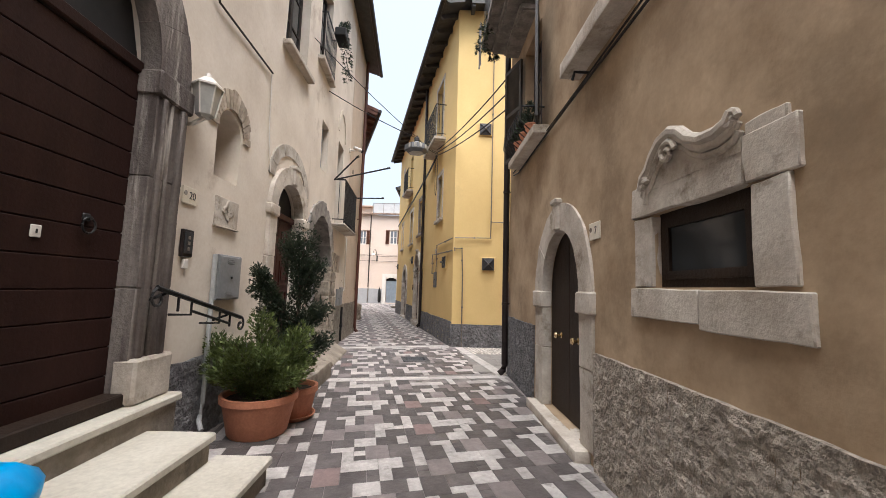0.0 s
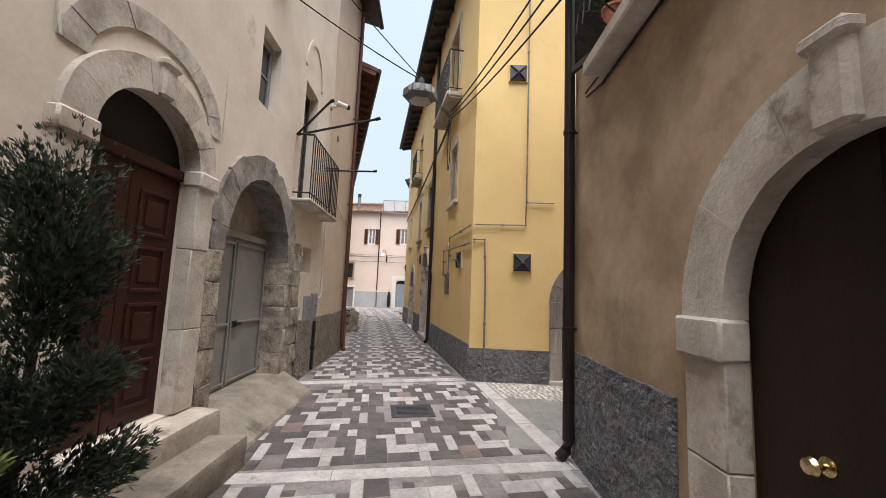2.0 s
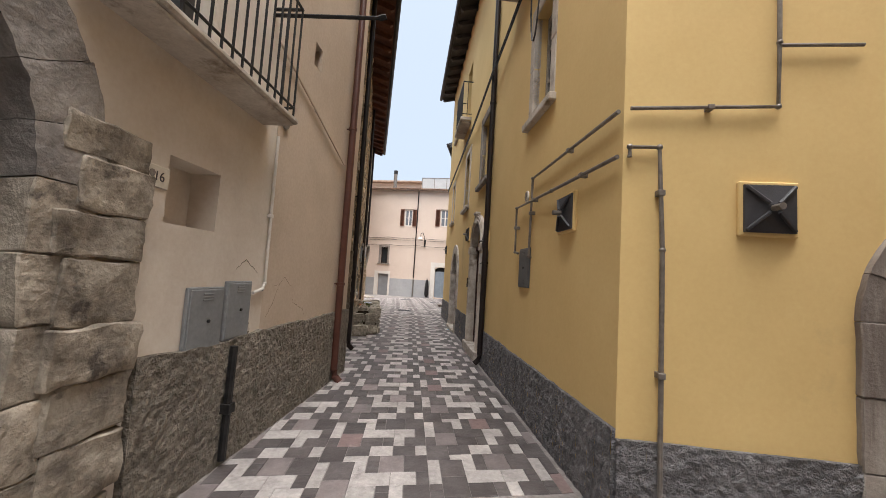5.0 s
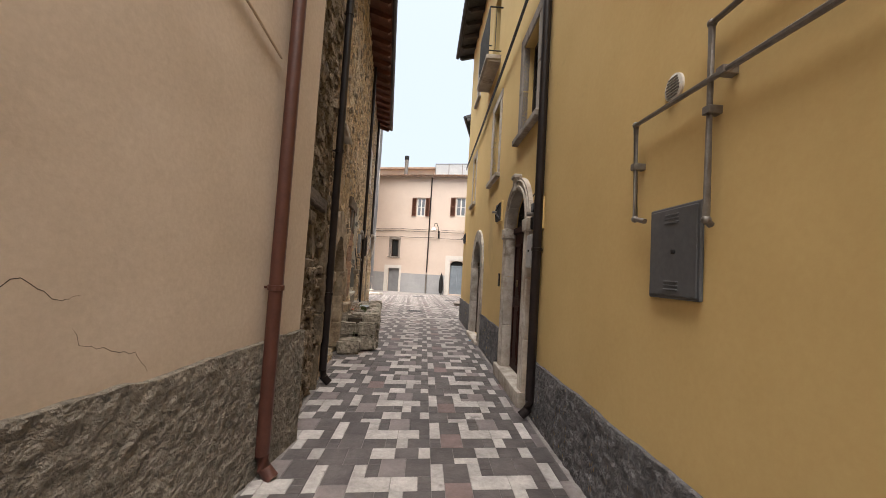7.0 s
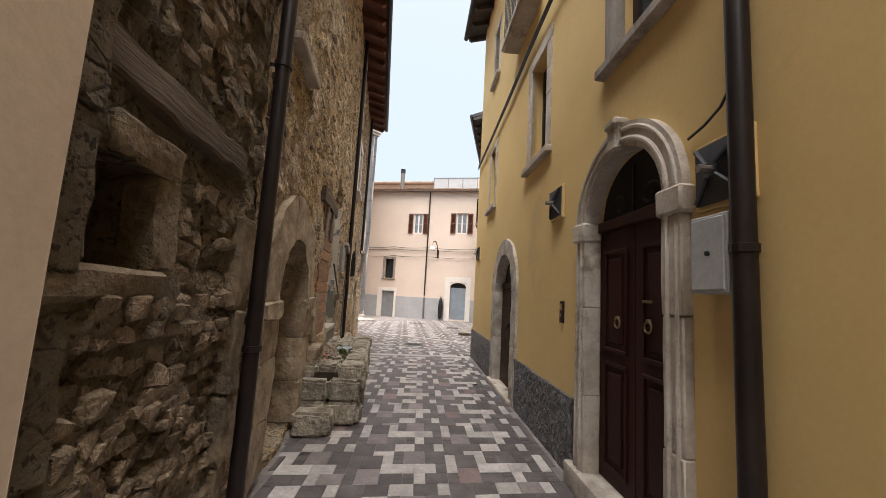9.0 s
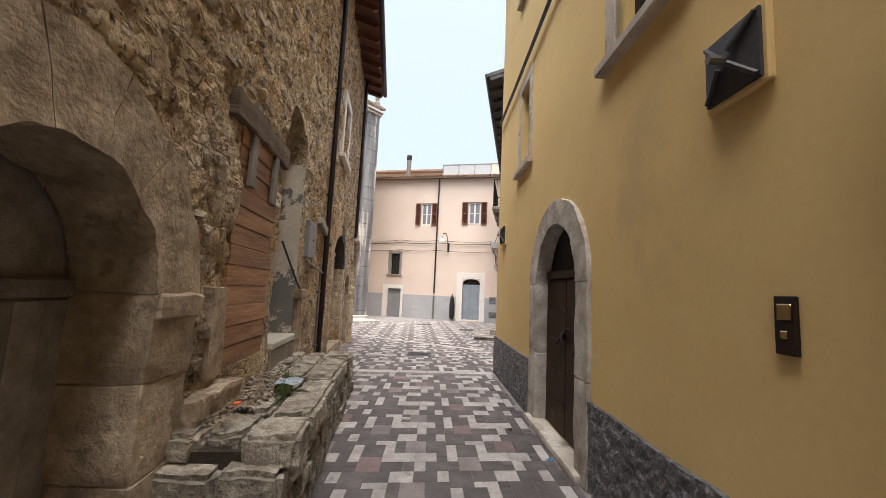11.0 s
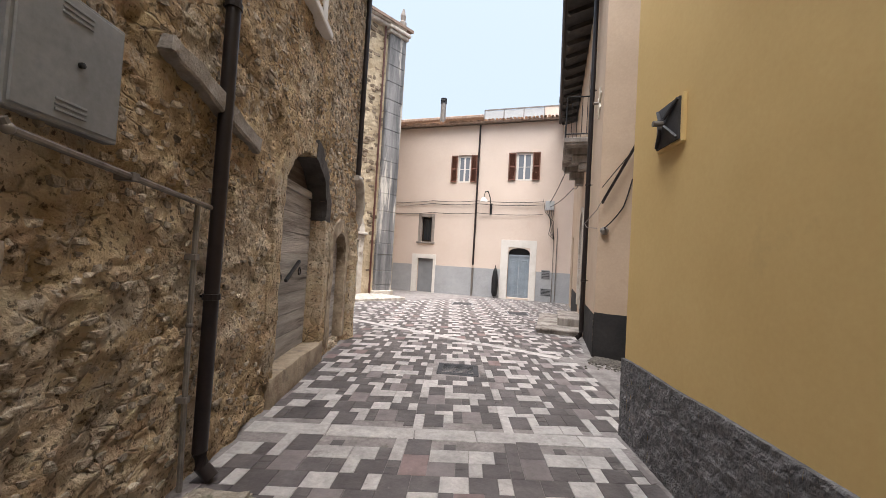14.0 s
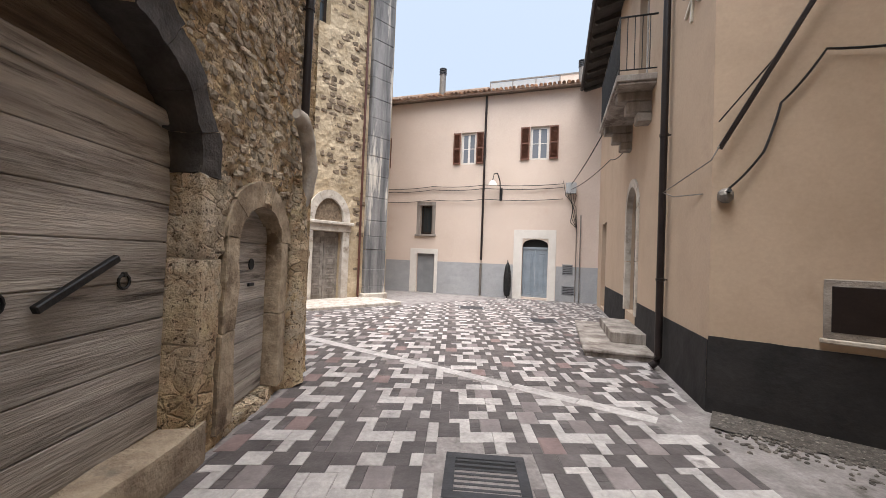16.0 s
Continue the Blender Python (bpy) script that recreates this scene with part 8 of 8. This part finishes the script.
cable("cable", [QN.point(0.05, 2.9, 0.06), QN.point(0.6, 3.6, 0.06)], 0.008, IRON, "thin straight wire on the tan wall")
t = QS.thing("star_anchor", 0.7, 4.7, 0.0, "pale star-shaped tie-rod anchor", "anchor plate")
for a in (0, 60, 120):
    part("arm", boxed(-0.025, 0.025, -0.03, 0.01, -0.3, 0.3, 0.01), TABLET, t).matrix_basis = pose(0, 0, 0, 0, a + 8, 0)
part("bolt", tubed([(0, 0.0, 0), (0, -0.12, 0)], 0.03, 8), ZINC, t)
t = QN.thing("star_anchor", 1.02, 4.2, 0.0, "tan painted star-shaped tie-rod anchor", "anchor plate")
for a in (0, 60, 120):
    part("arm", boxed(-0.022, 0.022, -0.03, 0.01, -0.2, 0.2, 0.008), TAN, t).matrix_basis = pose(0, 0, 0, 0, a + 80, 0)
t = QN.thing("meter_box", 1.08, 1.11, 0, "weathered wood-framed dark meter window", "meter box")
part("frame", boxed(-0.25, 0.25, -0.03, 0.0, -0.26, 0.26, 0.008), GREY_WOOD, t)
part("pane", boxed(-0.2, 0.2, -0.036, -0.028, -0.2, 0.2, 0.004), BROWN_PIPE, t)
part("ledge", boxed(-0.27, 0.27, -0.06, 0.0, -0.3, -0.26, 0.008), STONE, t)
cable("cable", [QN.point(0.12, 2.18, 0.1), QS.point(0.9, 2.3, 0.12), QS.point(1.3, 2.42, 0.14), QN.point(0.0, 2.5, 0.14), QN.point(0.06, 2.64, 0.1)], 0.008, ZINC, "pale looped wire end at the terminal")


# ---- street paving ----
# one repeat of nine by nine cells: column, row, width, depth, kind (0 white, 1 dark, 2 pinkish, 3 reddish)
MOTIF = [(0, 0, 2, 3, 3), (0, 6, 2, 3, 1), (8, 6, 1, 4, 0), (1, 5, 2, 1, 0), (2, 6, 1, 2, 0), (2, 8, 3, 2, 0), (5, 8, 2, 2, 0), (5, 1, 1, 2, 0),
         (3, 5, 1, 1, 1), (3, 6, 1, 1, 1), (3, 7, 1, 1, 1), (4, 5, 2, 3, 2), (6, 5, 2, 3, 1), (7, 3, 1, 2, 0), (3, 3, 2, 2, 0), (8, 1, 1, 1, 1), (8, 2, 1, 1, 1),
         (7, 8, 1, 1, 1), (7, 9, 1, 1, 1), (6, 1, 2, 2, 1), (2, 1, 2, 2, 1), (4, 1, 1, 1, 1), (4, 2, 1, 1, 1), (8, 3, 2, 3, 1), (1, 3, 2, 2, 1), (5, 3, 2, 2, 1)]
# stretches of the street between the pale bands: limits, corner of the repeat, its step across and its step along
STRETCHES = [(-6.2, 9.36, (0.975, 8.385), (0.90, 0.045), (0.0, 0.85)),
             (9.36, 22.08, (1.549, 13.418), (0.882, 0.095), (-0.012, 0.836)),
             (22.08, 40.0, (0.512, 24.60), (0.80, 0.112), (-0.04, 0.80))]
TILE_MATS = [WHITE_TILE, DARK_TILE, PINK_TILE, RED_TILE]


def street_edges(y):
    """Left and right limits of the paving at y."""
    if y < 6.75:
        left = -0.60 + (y - 6.75) * 0.1814 + 0.08
    elif y < 13.2:
        left = -0.60 + (y - 6.75) * 0.13 + 0.07
    elif y < 26.1:
        left = 0.12 - (y - 13.35) * 0.1114 + 0.05
    else:
        left = -6.5
    if y < 6.36:
        right = 2.945 + (y - 6.36) * 0.175 - 0.06
    elif y < 9.5:
        right = 2.72
    elif y < 22.4:
        right = 2.66 - (y - 9.5) * 0.0186 - 0.07
    elif y < 25.6:
        right = 2.75
    else:
        right = 3.15 + (y - 25.61) * 0.213 - 0.12
    return left, right


BANDS = [(6.12, 6.30), (9.36, 9.56), (21.98, 22.18)]
GRATES = [(1.26, 1.80, 7.62, 8.12), (0.60, 1.16, 23.82, 24.36)]
HATCHES = [(0.4, 1.1, 33.3, 33.9), (2.3, 2.9, 31.2, 31.8)]


def band_shift(x):
    """The bands run slightly askew across the street."""
    return (x - 1.0) * 0.1


def tile_at(corners):
    """The slab cut to the street's edges, or None where a band, a grate or a step takes its place."""
    xc, yc = sum(c[0] for c in corners) / 4, sum(c[1] for c in corners) / 4
    x0, x1 = min(c[0] for c in corners), max(c[0] for c in corners)
    y0, y1 = min(c[1] for c in corners), max(c[1] for c in corners)
    l, r = street_edges(yc)
    if x1 < l + 0.04 or x0 > r - 0.04:
        return None
    for k, (a, b) in enumerate(BANDS):
        d = band_shift(xc) if k else 0.0
        if a + d - 0.03 < y1 and y0 < b + d + 0.03:
            lo, hi = a + d, b + d
            if lo - 0.1 < yc < hi + 0.1:
                return None
    if any(a < x1 and x0 < b and c < y1 and y0 < d for a, b, c, d in GRATES + HATCHES):
        return None
    if yc > 24.6 and abs(yc - (28.06 - (xc + 2.15) * 0.595)) < 0.19:
        return None
    church = (xc + 6.4) * 0.763 - (yc - 30.3) * 0.647
    if (church < 1.8 or yc > 39.85 - (xc + 6.0) * 0.2536 - 0.3) and yc >= 26:
        return None
    return [(min(max(x, l), r), y) for x, y in corners]


def slab_mesh(corners, z1=0.0, bev=0.003):
    """A slab over four corners, its upper edges slightly worn."""
    cx, cy = sum(c[0] for c in corners) / 4, sum(c[1] for c in corners) / 4

    def ring(gap, z):
        return [(cx + (x - cx) * (1 - gap / max(abs(x - cx), 0.01)), cy + (y - cy) * (1 - gap / max(abs(y - cy), 0.01)), z) for x, y in corners]

    vs = ring(0.0018, -0.02) + ring(0.0018, z1 - bev) + ring(0.0018 + bev, z1)
    fs = [(8, 9, 10, 11)] + [(4 + k, 4 + (k + 1) % 4, 8 + (k + 1) % 4, 8 + k) for k in range(4)] + [(k, (k + 1) % 4, 4 + (k + 1) % 4, 4 + k) for k in range(4)]
    return vs, fs


def paving():
    rnd = random.Random(12)
    road = new("road")
    tagged(road, "street paving of white, dark grey and pinkish stone slabs", "paving", kind="structure")
    shared = {}
    joined = [([], []) for _ in TILE_MATS]
    made = 0
    for n0, (lo, hi, o, ex, ey) in enumerate(STRETCHES):
        def place(u, v):
            return o[0] + ex[0] * u / 9 - ey[0] * v / 9, o[1] + ex[1] * u / 9 - ey[1] * v / 9

        for j in range(-22, 22):
            for i in range(-14, 14):
                for c, r, w, h, kind in MOTIF:
                    u, v = 9 * i + c, 9 * j + r
                    quad = [place(u, v + h), place(u + w, v + h), place(u + w, v), place(u, v)]
                    cx, cy = sum(q[0] for q in quad) / 4, sum(q[1] for q in quad) / 4
                    shift = band_shift(cx) if n0 else 0.0
                    if not (lo + (shift if lo > 0 else 0) < cy < hi + (shift if hi < 30 else 0)) or not -8 < cx < 8:
                        continue
                    cut = tile_at(quad)
                    if cut is None:
                        continue
                    chance = rnd.random()
                    if kind == 3:
                        kind = 3 if chance < 0.3 else 2 if chance < 0.8 else 1
                    elif kind == 2:
                        kind = 2 if chance < 0.75 else 3 if chance < 0.83 else 1
                    elif chance < 0.03:
                        kind = rnd.choice((0, 1, 2))
                    z = ground_z(cy) + rnd.uniform(-0.001, 0.001)
                    if made < 300 and n0 == 1 and cut == quad and 16.4 < cy < 22.0 and -0.2 < cx < 2.0:
                        key = (w, h, kind)
                        if key not in shared:
                            vs, fs = slab_mesh([(x - cx, y - cy) for x, y in quad])
                            me = bpy.data.meshes.new("paving_slab")
                            me.from_pydata(vs, [], fs)
                            me.materials.append(TILE_MATS[kind])
                            shared[key] = me
                        ob = new("paving_slab", shared[key])
                        ob.parent = road
                        ob.matrix_basis = pose(cx, cy, z, rnd.uniform(-0.2, 0.2), rnd.uniform(-0.2, 0.2), 0)
                        made += 1
                    else:
                        vs, fs = slab_mesh(cut)
                        V, F = joined[kind]
                        n = len(V)
                        V += [(x, y, q + z) for x, y, q in vs]
                        F += [[n + q for q in f] for f in fs]
    for (V, F), mat, name in zip(joined, TILE_MATS, ("white_slabs", "dark_slabs", "pinkish_slabs", "reddish_slabs")):
        me = bpy.data.meshes.new(name)
        me.from_pydata(V, [], F)
        me.materials.append(mat)
        ob = new(name, me)
        ob.parent = road
        tagged(ob, name.replace("_", " ") + " of the street paving", kind="stuff")
    # pale stone bands across the street
    for k, (a, b) in enumerate(BANDS):
        l, r = street_edges((a + b) / 2)
        x = l
        while x < r:
            w = rnd.uniform(0.5, 0.9)
            e = min(x + w, r)
            d = band_shift((x + e) / 2) if k else 0.0
            part("band_stone", boxed(-(e - x) / 2 + 0.003, (e - x) / 2 - 0.003, -(b - a) / 2, (b - a) / 2, -0.03, 0.001, 0.003), WHITE_TILE, road).matrix_basis = pose((x + e) / 2, (a + b) / 2 + d, 0, 0, 0, 5.7 if k else 0)
            x += w
    p, q = Vector((-3.2, 28.68, 0)), Vector((2.5, 25.29, 0))
    d = (q - p).normalized()
    ang = math.degrees(math.atan2(d.y, d.x))
    for s in range(9):
        o = p + d * 0.74 * s
        part("band_stone", boxed(0.004, 0.736, -0.09, 0.09, -0.04, 0.002, 0.004), WHITE_TILE, road).matrix_basis = pose(o.x, o.y, ground_z(o.y), -0.4, 0, ang)


paving()


def grate(x0, x1, y0, y1, z, label):
    t = new("drain_grate")
    t.matrix_basis = Matrix.Translation(((x0 + x1) / 2, (y0 + y1) / 2, z))
    tagged(t, label, "drain grate", "drain grates")
    w, d = (x1 - x0) / 2, (y1 - y0) / 2
    bm = bmesh.new()
    for a, b, c, e in ((-w, w, -d, -d + 0.07), (-w, w, d - 0.07, d), (-w, -w + 0.07, -d + 0.07, d - 0.07), (w - 0.07, w, -d + 0.07, d - 0.07)):
        box(bm, a, b, c, e, -0.03, 0.005, 0.003)
    part("frame", bm, PLATE_IRON, t)
    # thin black sheet under the bars in place of the shaded pit
    part("pit", boxed(-w + 0.05, w - 0.05, -d + 0.05, d - 0.05, -0.0055, -0.0035), BLACK, t)
    n = 7
    for k in range(n):
        y = -d + 0.07 + (2 * d - 0.14) * (k + 0.5) / n
        part("bar", boxed(-w + 0.07, w - 0.07, y - 0.012, y + 0.012, -0.012, 0.004, 0.003), PLATE_IRON, t)


for g in GRATES:
    grate(*g, ground_z(g[3]), "dark cast iron drain grate set in the paving")
for x0, x1, y0, y1 in HATCHES:
    h = new("manhole_cover")
    h.matrix_basis = Matrix.Translation(((x0 + x1) / 2, (y0 + y1) / 2, ground_z((y0 + y1) / 2)))
    tagged(h, "dark iron manhole cover in the paving", "manhole cover", "manhole covers")
    part("cover", boxed(-(x1 - x0) / 2, (x1 - x0) / 2, -(y1 - y0) / 2, (y1 - y0) / 2, -0.03, 0.003, 0.004), PLATE_IRON, h)
    part("frame", boxed(-(x1 - x0) / 2 - 0.04, (x1 - x0) / 2 + 0.04, -(y1 - y0) / 2 - 0.04, (y1 - y0) / 2 + 0.04, -0.03, -0.002, 0.004), MID_GREY, h)


def lane():
    """Side lane: dark slabs and rows of small cobbles, with a pale kerb strip."""
    t = new("pavement_lane")
    tagged(t, "side lane of dark slabs and small pale cobbles", "paving", kind="structure")
    rnd = random.Random(5)
    along, across = Vector((0.968, -0.252, 0)), Vector((-0.252, -0.968, 0))
    for i in range(10):
        for j in range(3):
            o = Vector((2.93, 8.42, 0)) + along * (0.36 + 0.585 * (i - 1) + 0.08 * j) + across * (0.625 * j)
            if o.x < 2.3 or o.x > 8.2:
                continue
            part("lane_slab", boxed(0.0, 0.577, -0.617, 0.0, -0.03, rnd.uniform(-0.001, 0.002), 0.004), SLAB, t).matrix_basis = pose(o.x, o.y, 0, 0, 0, -14.6)
    for k in range(3):
        part("kerb_strip", boxed(2.72, 2.92, 6.3 + 1.02 * k, 7.3 + 1.02 * k, -0.04, 0.006, 0.005), WHITE_TILE, t)
    verts, faces = [], []
    base = bmesh.new()
    bmesh.ops.create_icosphere(base, subdivisions=1, radius=1)
    bv, bf = [v.co.copy() for v in base.verts], [[v.index for v in f.verts] for f in base.faces]
    base.free()
    y = 7.2
    while y < 9.75:
        x = 2.98
        while x < 8.6:
            a, b = rnd.uniform(0.03, 0.05), rnd.uniform(0.03, 0.045)
            top = 9.44 - (x - 2.66) * 0.185
            yy = y - 0.1 * (x - 2.98) * 1.3 + rnd.uniform(-0.01, 0.01)
            if 8.46 - 0.26 * (x - 2.96) < yy < top - 0.03:
                n = len(verts)
                ang = rnd.uniform(0, 3.1)
                m = Matrix.Translation((x, yy, -0.012)) @ pose(0, 0, 0, 0, 0, math.degrees(ang)) @ Matrix.Diagonal((a, b, 0.022, 1))
                verts += [m @ v for v in bv]
                faces += [[n + q for q in f] for f in bf]
            x += a + b + 0.012
        y += 0.078
    me = bpy.data.meshes.new("cobbles")
    me.from_pydata(verts, [], faces)
    me.materials.append(COBBLE)
    ob = new("cobbles", me)
    ob.parent = t
    tagged(ob, "small pale river cobbles", kind="stuff")
    # bare earth and loose gravel at the foot of the tan house
    bm = bmesh.new()
    rows = []
    for k in range(31):
        u = 0.05 + 0.14 * k
        rows.append([bm.verts.new(QN.point(u, -0.002, w)) for w in (0.0, 0.25, 0.46 + 0.1 * noise.noise((u * 3, 0, 0)) + 0.05 * noise.noise((u * 11, 2, 0)))])
    for p, q in zip(rows, rows[1:]):
        for k in range(2):
            bm.faces.new((p[k], p[k + 1], q[k + 1], q[k]))
    bmesh.ops.recalc_face_normals(bm, faces=bm.faces)
    tagged(part("bare_earth", bm, surface("dark_bare_earth", (0.04, 0.034, 0.029), (0.11, 0.095, 0.08), 9, 0.95, 0.7, 40, fleckle=0.7)), "strip of dark bare earth along the plinth", "earth", kind="structure")
    verts, faces = [], []
    for _ in range(2600):
        u, w = rnd.uniform(0.1, 4.2), 0.02 + abs(rnd.gauss(0, 0.3))
        p = QN.point(u, -0.012, w)
        n = len(verts)
        m = Matrix.Translation(p) @ pose(0, 0, 0, 0, 0, rnd.uniform(0, 360)) @ Matrix.Diagonal((rnd.uniform(0.012, 0.035), rnd.uniform(0.012, 0.03), rnd.uniform(0.008, 0.02), 1))
        verts += [m @ v for v in bv]
        faces += [[n + q for q in f] for f in bf]
    me = bpy.data.meshes.new("gravel")
    me.from_pydata(verts, [], faces)
    me.materials.append(surface("dark_grit", (0.045, 0.039, 0.034), (0.19, 0.168, 0.147), 30, 0.9, 0.3, 40, vary=0.4))
    tagged(new("gravel", me), "loose gravel and dirt along the dark plinth", "gravel", kind="stuff")


lane()


def scrap(x, y, material, label, size, seed):
    bm = bmesh.new()
    bmesh.ops.create_grid(bm, x_segments=6, y_segments=5, size=size)
    for v in bm.verts:
        v.co.z = size * 0.35 * abs(noise.noise(v.co * 20 + Vector((seed, 0, 0)))) + 0.004
        v.co.y *= 0.6
    bmesh.ops.solidify(bm, geom=bm.faces[:], thickness=0.002)
    ob = part("litter", bm, material)
    ob.matrix_basis = pose(x, y, 0.0, 0, 0, 40 * seed)
    tagged(ob, label, "litter")


scrap(2.34, 18.45, surface("blue_film", (0.03, 0.16, 0.30), (0.06, 0.24, 0.38), 8, 0.4, 0.1, 30), "small crumpled blue wrapper by the door sill", 0.035, 1)
scrap(2.11, 19.2, SOIL_AND_SHADOW, "dark dead leaf lying on the paving", 0.045, 2)
